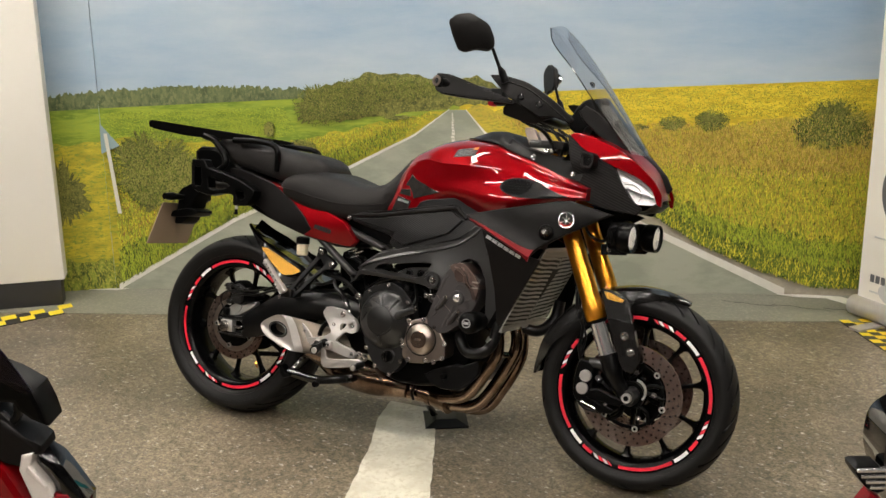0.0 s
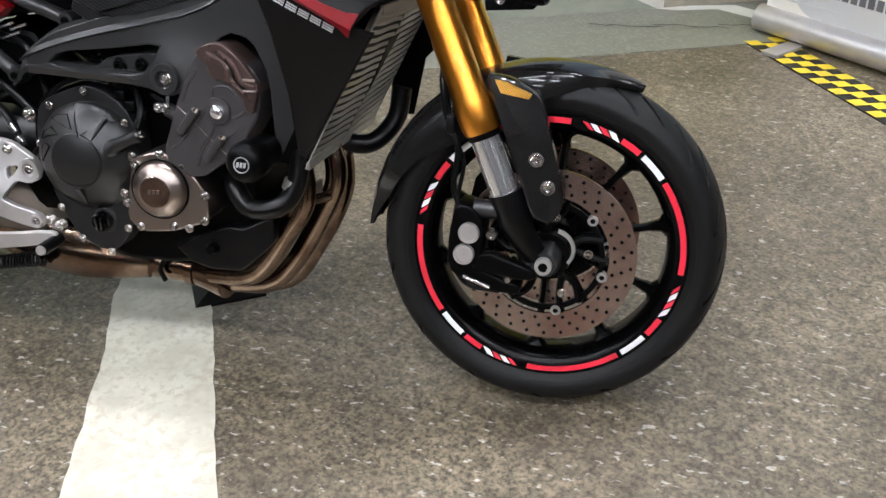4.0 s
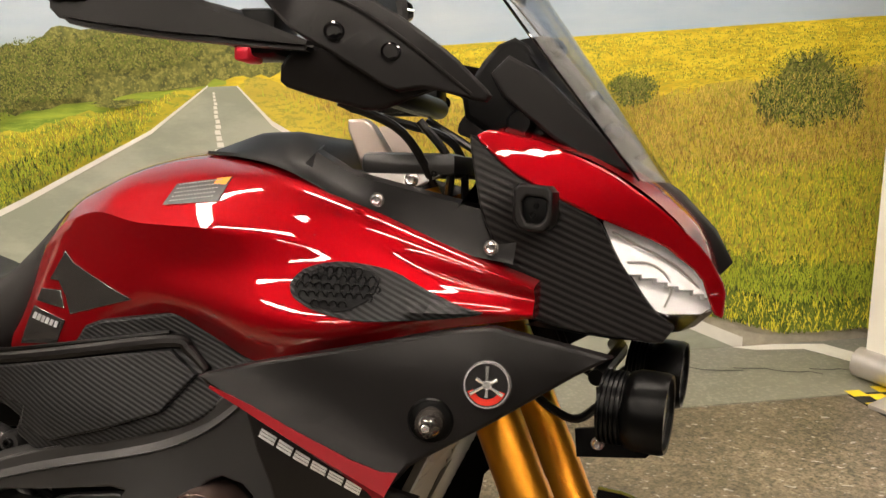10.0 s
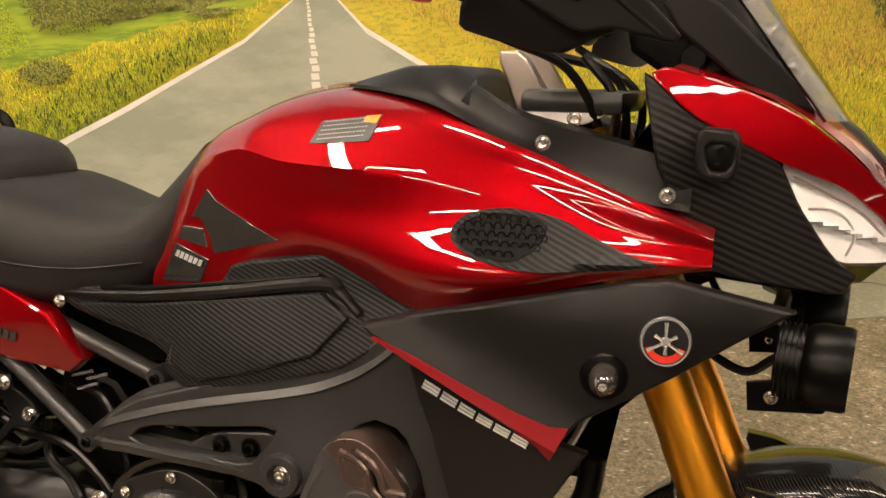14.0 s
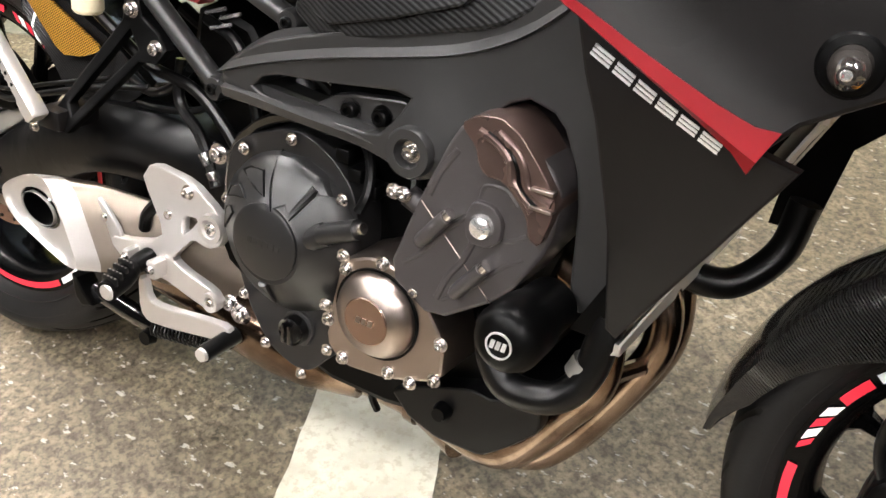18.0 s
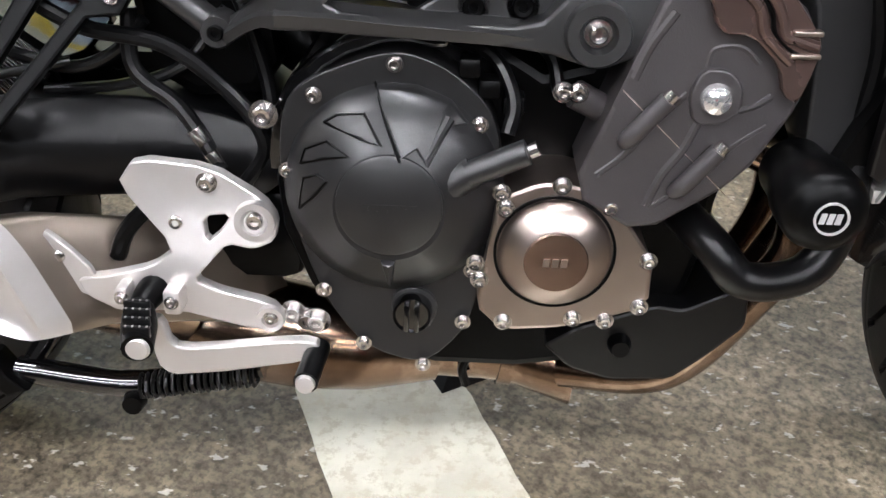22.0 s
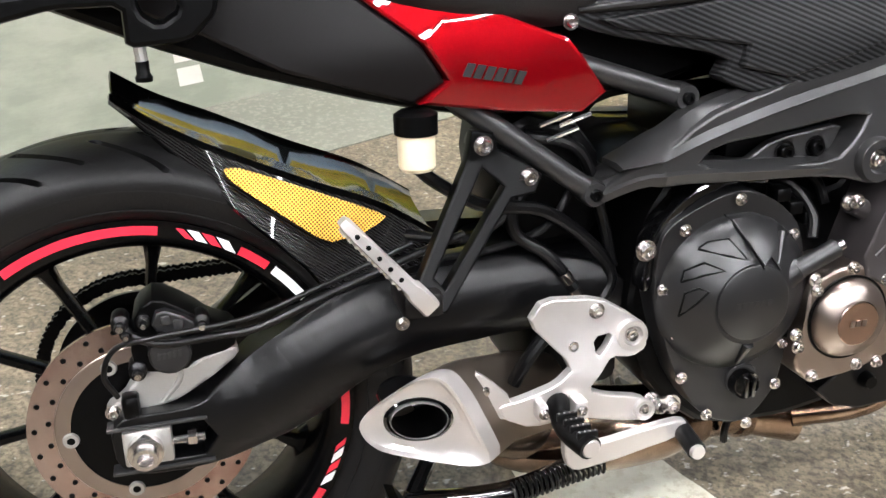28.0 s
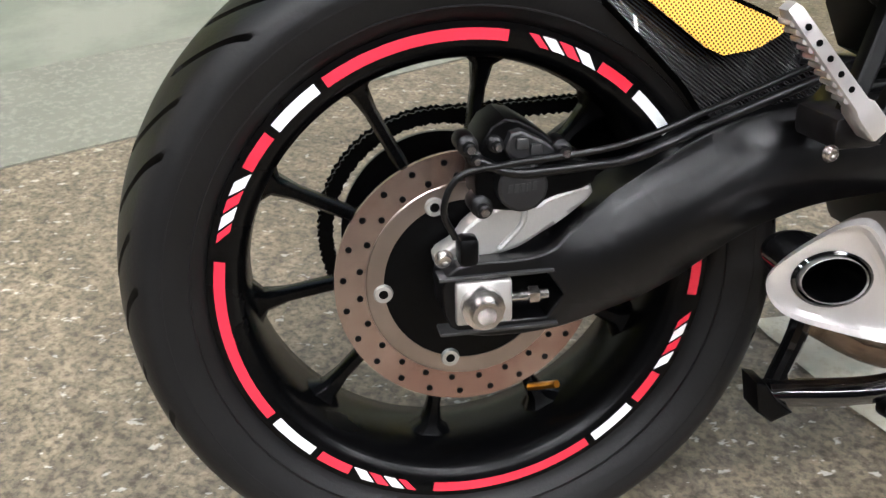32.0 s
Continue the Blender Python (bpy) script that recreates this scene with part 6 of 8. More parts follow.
def muffler():
    shape = [(0.208, 0.349), (0.214, 0.361), (0.239, 0.377), (0.269, 0.391), (0.289, 0.393), (0.302, 0.386), (0.318, 0.361), (0.331, 0.332), (0.35, 0.288), (0.349, 0.28), (0.33, 0.279), (0.286, 0.294), (0.232, 0.315), (0.215, 0.331)]
    cx, cz = 0.276, 0.342
    rim = polar(rnd(shape, 2, 0.22), cx, cz)
    ell = [(0.0365 * math.cos(2 * math.pi * k / 72) - 0.0, 0.0245 * math.sin(2 * math.pi * k / 72) - 0.004 * math.cos(2 * math.pi * k / 72)) for k in range(72)]
    ell = polar([(cx + p, cz + q) for p, q in ell], cx, cz)
    mix = lambda f, s: [(a[0] + (b[0] * s - a[0]) * f, a[1] + (b[1] * s - a[1]) * f) for a, b in zip(ell, rim)]
    rows = []
    for f, s, dx, dz, y in ((0.0, 1, 0, 0, -0.205), (0.04, 1, 0, 0, -0.2085), (0.45, 1, 0, 0, -0.2085), (0.8, 0.97, 0, 0, -0.2115), (1.0, 0.955, 0, 0, -0.2165), (1.0, 0.985, 0.002, 0, -0.217), (1.0, 1.0, 0.006, -0.001, -0.211), (1.0, 1.0, 0.02, -0.004, -0.195), (1.0, 0.985, 0.05, -0.01, -0.165), (1.0, 0.97, 0.12, -0.03, -0.12), (1.0, 0.92, 0.17, -0.05, -0.09), (1.0, 0.8, 0.22, -0.08, -0.06)):
        rows.append([Vector((cx + p + dx, y, cz + q + dz)) for p, q in mix(f, s)])
    bm = loft(rows[:8], closed=True, cap=False)
    root = part("muffler", bm, ALU, bike, "stubby brushed steel muffler", 30)
    part("muffler_body", loft(rows[7:], closed=True, cap=False), TITAN, root, "heat-tinted muffler body")
    ring = lambda k, y: [Vector((cx + p * k, y, cz + q * k)) for p, q in ell]
    part("tail_pipe", loft([ring(1.02, -0.209), ring(0.93, -0.2105), ring(0.9, -0.2), ring(0.88, -0.15)], closed=True, cap=False), GLOSSB, root, "dark hollow outlet")
    part("pipe_floor", loft([ring(0.88, -0.151), ring(0.4, -0.1505)], closed=True), DARK, root)
    part("outlet_ring", loft([ring(0.815, -0.2115), ring(0.83, -0.2135), ring(0.85, -0.2115), ring(0.83, -0.2)], closed=True, cap=False), CASTING, root, "thin bright inner ring")
    part("inner_pipe", loft([ring(0.81, -0.2112), ring(0.8, -0.2), ring(0.78, -0.14)], closed=True, cap=False), DARK, root, "black inner pipe")
    part("mount_tab", panel(rnd([(0.345, 0.372), (0.362, 0.36), (0.39, 0.33), (0.385, 0.305), (0.365, 0.312), (0.347, 0.34)], 1), 0.178, 0.006, bevel=0.002), ALU, root, "riveted tab")
    part("tab_rivet", lathe([(0, 0.003), (0.004, 0.0025), (0.006, 0)], (0.358, -0.178, 0.345), seg=14), BOLT, root)
    part("muffler_collar", tube([(0.355, -0.12, 0.30), (0.43, -0.07, 0.25)], [0.05, 0.055], 20, smooth=False), BRONZE, root)
    return root


muffler()

# ---- rear set, pedal, pegs ----
heel = [(0.412, 0.410), (0.430, 0.436), (0.496, 0.430), (0.54, 0.402), (0.553, 0.385), (0.55, 0.366), (0.532, 0.358), (0.508, 0.362), (0.492, 0.345), (0.478, 0.328), (0.50, 0.318), (0.545, 0.308), (0.558, 0.293), (0.547, 0.279), (0.52, 0.282), (0.46, 0.297), (0.41, 0.292), (0.378, 0.308), (0.372, 0.325), (0.40, 0.329), (0.44, 0.34), (0.462, 0.356)]
plate = part("rider_footrest_plate", panel(rnd(heel, 1, 0.18), lambda x, z: 0.165 + 0.015 * max(0, min(1, (0.40 - z) / 0.06)), 0.012, [rnd([(0.487, 0.385), (0.512, 0.388), (0.502, 0.372), (0.49, 0.362)], 1)], bevel=0.003, step=0.05), ALU, bike, "satin aluminium footrest bracket with heel plate")
bolts(plate, -0.166, [(0.492, 0.416), (0.463, 0.379)], 0.0065)
part("pivot_ring", lathe([(0.008, 0.0), (0.012, 0.008), (0.018, 0.008), (0.019, 0.0)], (0.533, -0.166, 0.383), seg=28), ALU, plate)
bolts(plate, -0.166, [(0.533, 0.383)], 0.008)
part("pivot_ring", lathe([(0.006, 0.0), (0.008, 0.006), (0.012, 0.006), (0.013, 0.0)], (0.545, -0.18, 0.294), seg=24), ALU, plate)
bolts(plate, -0.182, [(0.545, 0.294)], 0.005)
peg = part("footpeg", tube([(0.435, -0.202, 0.311), (0.438, -0.215, 0.308), (0.4415, -0.228, 0.305), (0.448, -0.254, 0.301)], [0.012, 0.015, 0.0155, 0.0135], 14), DARK, bike, "black rubber-topped footpeg")
for k in range(4):
    t = 0.12 + 0.26 * k
    x, y, z = 0.436 + 0.012 * t, -0.21 - 0.042 * t, 0.3095 - 0.0085 * t
    part("peg_rib", box(x - 0.0115, x + 0.0115, y - 0.0025, y + 0.0025, z + 0.006, z + 0.0165, 0.001), HOSE, peg)
    for j in range(4):
        xs = x - 0.009 + 0.006 * j
        part("peg_stud", box(xs - 0.0008, xs + 0.0008, y - 0.0009, y + 0.0009, z + 0.016, z + 0.0174, 0.0003), CASTING, peg)
part("peg_end", lathe([(0, 0.003), (0.009, 0.003), (0.011, 0)], (0.448, -0.254, 0.301), seg=18), ALU, peg, "silver peg end cap")
part("peg_hinge", tube([(0.442, -0.172, 0.318), (0.438, -0.19, 0.315), (0.435, -0.206, 0.310)], [0.015, 0.013, 0.0105], 14), DARK, bike, "dark peg hinge")
part("hinge_ear", box(0.454, 0.470, -0.2, -0.176, 0.302, 0.326, 0.004), ALU, bike, "silver peg hinge ear")
part("hinge_ear", box(0.412, 0.424, -0.2, -0.176, 0.306, 0.328, 0.005), ALU, bike, "silver peg hinge ear")
bolts(plate, -0.2, [(0.462, 0.315), (0.418, 0.318)], 0.0045)
pedal = part("brake_pedal", panel(rnd([(0.44, 0.30), (0.452, 0.298), (0.458, 0.272), (0.48, 0.27), (0.575, 0.284), (0.592, 0.28), (0.59, 0.262), (0.48, 0.243), (0.455, 0.24), (0.442, 0.252)], 1), 0.2, 0.01, bevel=0.003), ALU, bike, "silver brake pedal lever")
part("pedal_tip", tube([(0.588, -0.185, 0.268), (0.584, -0.235, 0.262)], 0.011, 14, smooth=False), HOSE, pedal, "black rubber pedal tip")
part("pedal_cap", lathe([(0, 0.006), (0.008, 0.005), (0.009, 0)], (0.584, -0.235, 0.262), seg=16), ALU, pedal)
part("pedal_rod", tube([(0.40, -0.15, 0.335), (0.415, -0.155, 0.365), (0.45, -0.15, 0.40)], 0.008, 10), DARK, bike, "brake master cylinder")
bolts(plate, -0.165, [(0.575, 0.285), (0.562, 0.292)], 0.008)
hanger = part("pillion_peg_bracket", panel([(0.362, 0.622), (0.386, 0.618), (0.39, 0.60), (0.42, 0.585), (0.437, 0.57), (0.427, 0.553), (0.40, 0.55), (0.315, 0.448), (0.285, 0.448), (0.285, 0.475), (0.355, 0.59)], lambda x, z: 0.136 + 0.4 * max(0, 0.59 - z), 0.014, [[(0.372, 0.582), (0.393, 0.562), (0.315, 0.470), (0.306, 0.482)]], bevel=0.003, step=0.03), DARK, bike, "black pillion footrest bracket")
bolts(hanger, -0.137, [(0.374, 0.606)], 0.0075)
bolts(hanger, -0.145, [(0.421, 0.569)], 0.0075)
tip, root_at = Vector((0.209, -0.214, 0.566)), Vector((0.286, -0.214, 0.474))
along = (root_at - tip).normalized()
across = Vector((-along.z, 0, along.x))
rows = []
for t, hw, hy in ((0.0, 0.0045, 0.007), (0.05, 0.0062, 0.0095), (0.5, 0.0068, 0.0105), (0.82, 0.0072, 0.011), (0.86, 0.0098, 0.012), (1.06, 0.0102, 0.012), (1.08, 0.0088, 0.0105)):
    c = tip + (root_at - tip) * t
    rows.append([c + across * hw * u + Vector((0, hy * v, 0)) for u, v in ((-1, -0.75), (-0.8, -1), (0.8, -1), (1, -0.75), (1, 0.75), (0.8, 1), (-0.8, 1), (-1, 0.75))])
ppeg = part("pillion_peg", loft(rows, closed=True), ALU, bike, "slim silver pillion footpeg, folded up")
for k in range(10):
    c = tip + (root_at - tip) * (0.08 + 0.072 * k) + across * -0.0078
    part("peg_tooth", loft([[c + along * (0.0026 * f) + across * (-0.0016 * f) * 0 + Vector((0, v * 0.009, 0)) + across * w for v, w in ((-1, 0.001), (1, 0.001), (1, -0.0022 * (1 - abs(f))), (-1, -0.0022 * (1 - abs(f))))] for f in (-1, -0.3, 0.3, 1)], closed=True), ALU, ppeg)
for k in range(5):
    c = tip + (root_at - tip) * (0.16 + 0.13 * k)
    part("peg_hole", lathe([(0, 0.0006), (0.0026, 0.0006), (0.0026, -0.002)], (c.x, -0.2245, c.z), seg=10), DARK, ppeg)
part("peg_clevis", box(0.268, 0.31, -0.2, -0.135, 0.448, 0.475, 0.006), MATTE, hanger)
bolts(hanger, -0.2, [(0.266, 0.447)], 0.005)

res = part("brake_reservoir", lathe([(0.0, 0.0), (0.016, 0.0), (0.019, 0.004), (0.0195, 0.038), (0.0, 0.038)], (0.302, -0.14, 0.588), (0, 0, 1), 28), CREAM, bike, "cream translucent brake fluid reservoir")
part("reservoir_cap", lathe([(0.0, 0.062), (0.016, 0.062), (0.0225, 0.058), (0.0225, 0.038), (0.0, 0.037)], (0.302, -0.14, 0.588), (0, 0, 1), 20), DARK, res, "black screw cap")
for p, r in ((((0.302, -0.13, 0.59), (0.33, -0.12, 0.565), (0.38, -0.115, 0.535), (0.45, -0.11, 0.52), (0.507, -0.11, 0.476), (0.533, -0.112, 0.433), (0.512, -0.115, 0.395)), 0.0075),
             (((0.417, -0.10, 0.55), (0.418, -0.105, 0.498), (0.455, -0.11, 0.468), (0.479, -0.115, 0.435), (0.493, -0.12, 0.41)), 0.0075),
             (((0.30, -0.08, 0.50), (0.36, -0.1, 0.495), (0.40, -0.1, 0.51), (0.43, -0.1, 0.54)), 0.006), (((0.33, -0.09, 0.47), (0.40, -0.1, 0.48), (0.46, -0.1, 0.50), (0.50, -0.09, 0.55)), 0.005),
             (((0.44, -0.08, 0.60), (0.50, -0.09, 0.58), (0.53, -0.09, 0.50), (0.54, -0.1, 0.44)), 0.007), (((0.38, -0.06, 0.60), (0.45, -0.06, 0.56), (0.48, -0.06, 0.48)), 0.009)):
    part("hose", tube(p, r, 10), HOSE, bike, "black rubber hose")
for x, z in ((0.475, 0.441), (0.488, 0.42)):
    part("hose_fitting", lathe([(0, 0.008), (0.007, 0.008), (0.008, 0.0), (0.008, -0.008)], (x, -0.118, z), (0.4, 0, -0.6), 12), BOLT, bike)
part("shock_absorber", tube([(0.42, 0.0, 0.60), (0.56, 0.0, 0.50)], 0.035, 16, smooth=False), DARK, bike, "rear shock absorber")
# added box that keeps the bright floor from showing through behind the hoses
part("inner_fender", panel(rnd([(0.42, 0.63), (0.53, 0.6), (0.545, 0.47), (0.44, 0.46), (0.405, 0.54)], 1), 0.075, 0.15, bevel=0.012), DARK, bike, "black filler box added to darken the gap behind the hoses")
part("linkage", box(0.44, 0.56, -0.09, 0.09, 0.28, 0.38, 0.02), DARK, bike)
for x, z in ((0.46, 0.595), (0.475, 0.61), (0.452, 0.612)):
    part("wire_clip", tube([(x, -0.095, z), (x + 0.035, -0.1, z + 0.012)], 0.0025, 6, smooth=False), CHROME, bike)

# ---- stands ----
cs = part("centre_stand", tube([(0.275, -0.125, 0.19), (0.40, -0.13, 0.183), (0.52, -0.12, 0.205)], 0.014, 14), GLOSSB, bike, "folded black centre stand")
part("stand_foot", panel([(0.251, 0.217), (0.262, 0.214), (0.275, 0.195), (0.292, 0.18), (0.27, 0.172), (0.256, 0.184)], 0.15, 0.03, bevel=0.003), DARK, cs, "flat stand foot with a worn edge")
part("stand_brace", tube([(0.285, -0.12, 0.195), (0.325, -0.09, 0.255), (0.34, 0.0, 0.27)], 0.01, 10), GLOSSB, cs)
pts = [Vector((0.40 + 0.12 * k / 160 + 0.0, -0.135, 0.183 + 0.022 * k / 160)) + 0.0125 * Vector((0, math.cos(k * 0.72), math.sin(k * 0.72))) for k in range(160)]
part("stand_spring", tube(pts, 0.0022, 6, 1, smooth=False), HOSE, cs, "black coil spring")
part("stand_pin", lathe([(0, 0.012), (0.01, 0.012), (0.012, 0)], (0.395, -0.14, 0.17), seg=14), DARK, cs)
part("side_stand", tube([(0.62, 0.09, 0.22), (0.66, 0.15, 0.12), (0.69, 0.20, 0.045)], 0.012, 12), GLOSSB, bike, "black side stand, swung down")


# ---- bodywork: tank ----
TX = (0.595, 0.64, 0.72, 0.80, 0.88, 0.98, 1.08, 1.18, 1.275)
TANK = (
    ((0.0, 0.0, 0.0, 0.0, 0.0, 0.0, 0.0, 0.0, 0.0), (0.80, 0.925, 0.985, 1.010, 1.012, 0.992, 0.962, 0.924, 0.88)),
    ((0.05, 0.07, 0.09, 0.10, 0.12, 0.15, 0.17, 0.18, 0.187), (0.797, 0.915, 0.966, 0.988, 0.992, 0.984, 0.954, 0.916, 0.876)),
    ((0.088, 0.108, 0.136, 0.163, 0.182, 0.197, 0.206, 0.204, 0.196), (0.79, 0.885, 0.93, 0.922, 0.92, 0.917, 0.9, 0.874, 0.86)),
    ((0.108, 0.122, 0.142, 0.162, 0.178, 0.203, 0.215, 0.212, 0.202), (0.775, 0.83, 0.864, 0.874, 0.876, 0.876, 0.869, 0.857, 0.852)),
    ((0.115, 0.129, 0.147, 0.161, 0.184, 0.221, 0.238, 0.226, 0.205), (0.76, 0.79, 0.81, 0.836, 0.834, 0.818, 0.827, 0.845, 0.846)),
    ((0.113, 0.127, 0.145, 0.15, 0.162, 0.19, 0.213, 0.21, 0.2), (0.75, 0.757, 0.77, 0.81, 0.803, 0.772, 0.8, 0.826, 0.842)),
)


def cubic(xs, ys, x):
    """Catmull-Rom through uneven stations."""
    i = max(0, min(len(xs) - 2, next((k for k in range(len(xs) - 1) if x <= xs[k + 1]), len(xs) - 2)))
    h = xs[i + 1] - xs[i]
    t = (x - xs[i]) / h
    m0 = (ys[i + 1] - ys[i - 1]) / (xs[i + 1] - xs[i - 1]) if i else (ys[1] - ys[0]) / (xs[1] - xs[0])
    m1 = (ys[i + 2] - ys[i]) / (xs[i + 2] - xs[i]) if i + 2 < len(xs) else (ys[-1] - ys[-2]) / (xs[-1] - xs[-2])
    return (2 * t ** 3 - 3 * t * t + 1) * ys[i] + (t ** 3 - 2 * t * t + t) * h * m0 + (3 * t * t - 2 * t ** 3) * ys[i + 1] + (t ** 3 - t * t) * h * m1


def tank_section(x, res=6):
    pts = [(0, cubic(TX, ys, x), cubic(TX, zs, x)) for ys, zs in TANK]
    upper, lower = spline(pts[:3], res), spline(pts[2:], res)
    return [(p.y, p.z) for p in upper + lower[1:]]


def tank_depth(x, z):
    """Half the tank's width at a height on its flank."""
    sec = tank_section(max(0.596, min(1.274, x)))
    best = 0
    for (y0, z0), (y1, z1) in zip(sec, sec[1:]):
        if min(z0, z1) - 1e-6 <= z <= max(z0, z1) + 1e-6 and abs(z1 - z0) > 1e-7:
            best = max(best, y0 + (y1 - y0) * (z - z0) / (z1 - z0))
    return best or sec[-1][0]


rows = []
for k in range(61):
    x = TX[0] + (TX[-1] - TX[0]) * k / 60
    sec = tank_section(x)
    rows.append([Vector((x, -y, z)) for y, z in sec[::-1]] + [Vector((x, y, z)) for y, z in sec[1:]])
tank = part("fuel_tank", loft(rows, closed=True), RED, bike, "candy red fuel tank with sculpted flanks", 38)
intake = [(1.014, 0.866), (1.03, 0.884), (1.07, 0.893), (1.126, 0.886), (1.16, 0.868), (1.20, 0.852), (1.235, 0.846), (1.18, 0.838), (1.10, 0.832), (1.047, 0.841), (1.022, 0.852)]
for side in (-1, 1):
    part("intake_insert", panel(rnd(intake, 2), lambda x, z: tank_depth(x, z) + 0.0045, 0.008, bevel=0.001, step=0.012, side=side), CARBON, tank, "black carbon intake insert")
    part("intake_mesh", panel(rnd([(1.02, 0.866), (1.035, 0.88), (1.07, 0.888), (1.118, 0.882), (1.112, 0.856), (1.085, 0.84), (1.05, 0.845), (1.028, 0.853)], 1), lambda x, z: tank_depth(x, z) + 0.0062, 0.006, bevel=0.001, step=0.012, side=side), HEXM, tank, "black honeycomb mesh")
    bm = bmesh.new()
    for i in range(9):
        for j in range(5):
            x, z = 1.03 + 0.0105 * i + 0.005 * (j % 2), 0.848 + 0.0085 * j
            if ((x - 1.069) / 0.046) ** 2 + ((z - 0.866) / 0.02) ** 2 < 1:
                y = tank_depth(x, z) + 0.0062
                lathe([(0.0038, 0.0), (0.0038, 0.0012), (0.0052, 0.0012), (0.0052, 0.0)], (x, side * y, z), (0, side, 0), 6, bm=bm)
    tagged(part("honeycomb", bm, DARK, tank, "raised honeycomb cells", 0), kind="stuff")
    pad = lambda x, z: tank_depth(x, z) + 0.0018
    part("tank_pad", panel([(0.683, 0.882), (0.70, 0.868), (0.794, 0.831), (0.70, 0.806), (0.69, 0.828), (0.676, 0.845), (0.66, 0.846)], pad, 0.003, bevel=0.0008, step=0.02, side=side), SMOKE, tank, "smoky grey tank pad")
    part("tank_pad", panel([(0.636, 0.812), (0.692, 0.798), (0.677, 0.768), (0.614, 0.762)], pad, 0.003, bevel=0.0008, step=0.02, side=side), SMOKE, tank, "smoky grey tank pad")
    part("tank_pad", panel([(0.646, 0.834), (0.682, 0.834), (0.69, 0.812), (0.64, 0.818)], pad, 0.003, bevel=0.0008, step=0.02, side=side), SMOKE, tank, "smoky grey tank pad")
bars(tank, "pad_lettering", 0.638, 0.797, 0.045, 0.008, 6, lambda x, z: -tank_depth(x, z) - 0.003, SILVERTXT, -12)
warn = part("warning_label", panel([(0.829, 0.943), (0.838, 0.968), (0.915, 0.978), (0.907, 0.95)], lambda x, z: tank_depth(x, z) + 0.0015, 0.002, bevel=0, step=0.015), DARKTXT, tank, "small dark warning label")
part("label_corner", panel([(0.893, 0.969), (0.895, 0.976), (0.914, 0.978), (0.91, 0.969)], lambda x, z: tank_depth(x, z) + 0.0022, 0.002, bevel=0, step=0.015), ORANGE, warn, "orange label corner")
for k in range(5):
    bars(warn, "label_text", 0.838 + 0.0012 * k, 0.9475 + 0.0048 * k, 0.062, 0.0013, 14, lambda x, z: -tank_depth(x, z) - 0.002, LABELTXT, 7, 0.35, 0, 0.0006)

# black trim that runs from the tank cap to the nose
rows = []
for k in range(41):
    t = k / 40
    x = 0.84 + 0.41 * t
    top = float(np.interp(x, (0.84, 0.88, 0.92, 0.98, 1.012, 1.06, 1.15, 1.216, 1.25), (1.012, 1.022, 1.032, 1.034, 1.014, 0.988, 0.968, 0.953, 0.935)))
    w = cubic((0.84, 0.90, 0.98, 1.08, 1.18, 1.25), (0.06, 0.10, 0.148, 0.172, 0.184, 0.18), x)
    low = cubic((0.84, 0.90, 0.98, 1.08, 1.18, 1.25), (1.006, 1.002, 0.988, 0.946, 0.908, 0.895), x)
    inner = max(0.0, w - 0.05) if t > 0.42 else 0.0
    high = min(0.72, 0.09 / w) if t < 0.42 else 0.8
    prof = [(inner, top - 0.02 * (t > 0.42)), (w * high, top), (w * (high + 0.1), top - 0.004), (w * 0.97, low + (top - low) * 0.4), (w + 0.006, low + 0.004), (w + 0.007, low)]
    rows.append([Vector((x, -y, z)) for y, z in prof[::-1]] + [Vector((x, y, z)) for y, z in prof])
trim = part("tank_trim", loft(rows), MATTE, bike, "matte black cover between tank and cockpit", 40)
bolts(trim, -0.192, [(1.103, 0.957)], 0.0055)
bolts(trim, -0.2, [(1.229, 0.912)], 0.0055)

# ---- side covers, wings and lower panels ----
cover = [(0.456, 0.731), (0.478, 0.745), (0.60, 0.753), (0.71, 0.766), (0.735, 0.802), (0.865, 0.822), (0.915, 0.808), (0.975, 0.77), (1.02, 0.757), (0.93, 0.725), (0.88, 0.692), (0.80, 0.672), (0.70, 0.648), (0.668, 0.642), (0.632, 0.658), (0.642, 0.682), (0.50, 0.712)]
insert = [(0.50, 0.727), (0.60, 0.738), (0.72, 0.757), (0.85, 0.778), (0.888, 0.752), (0.85, 0.708), (0.78, 0.683), (0.70, 0.66), (0.65, 0.672), (0.655, 0.695), (0.52, 0.717)]


def cover_depth(x, z):
    return 0.13 + 0.035 * max(0, min(1, (x - 0.46) / 0.3)) + 0.02 * max(0, min(1, (0.78 - z) / 0.08)) * max(0, min(1, (x - 0.6) / 0.1))


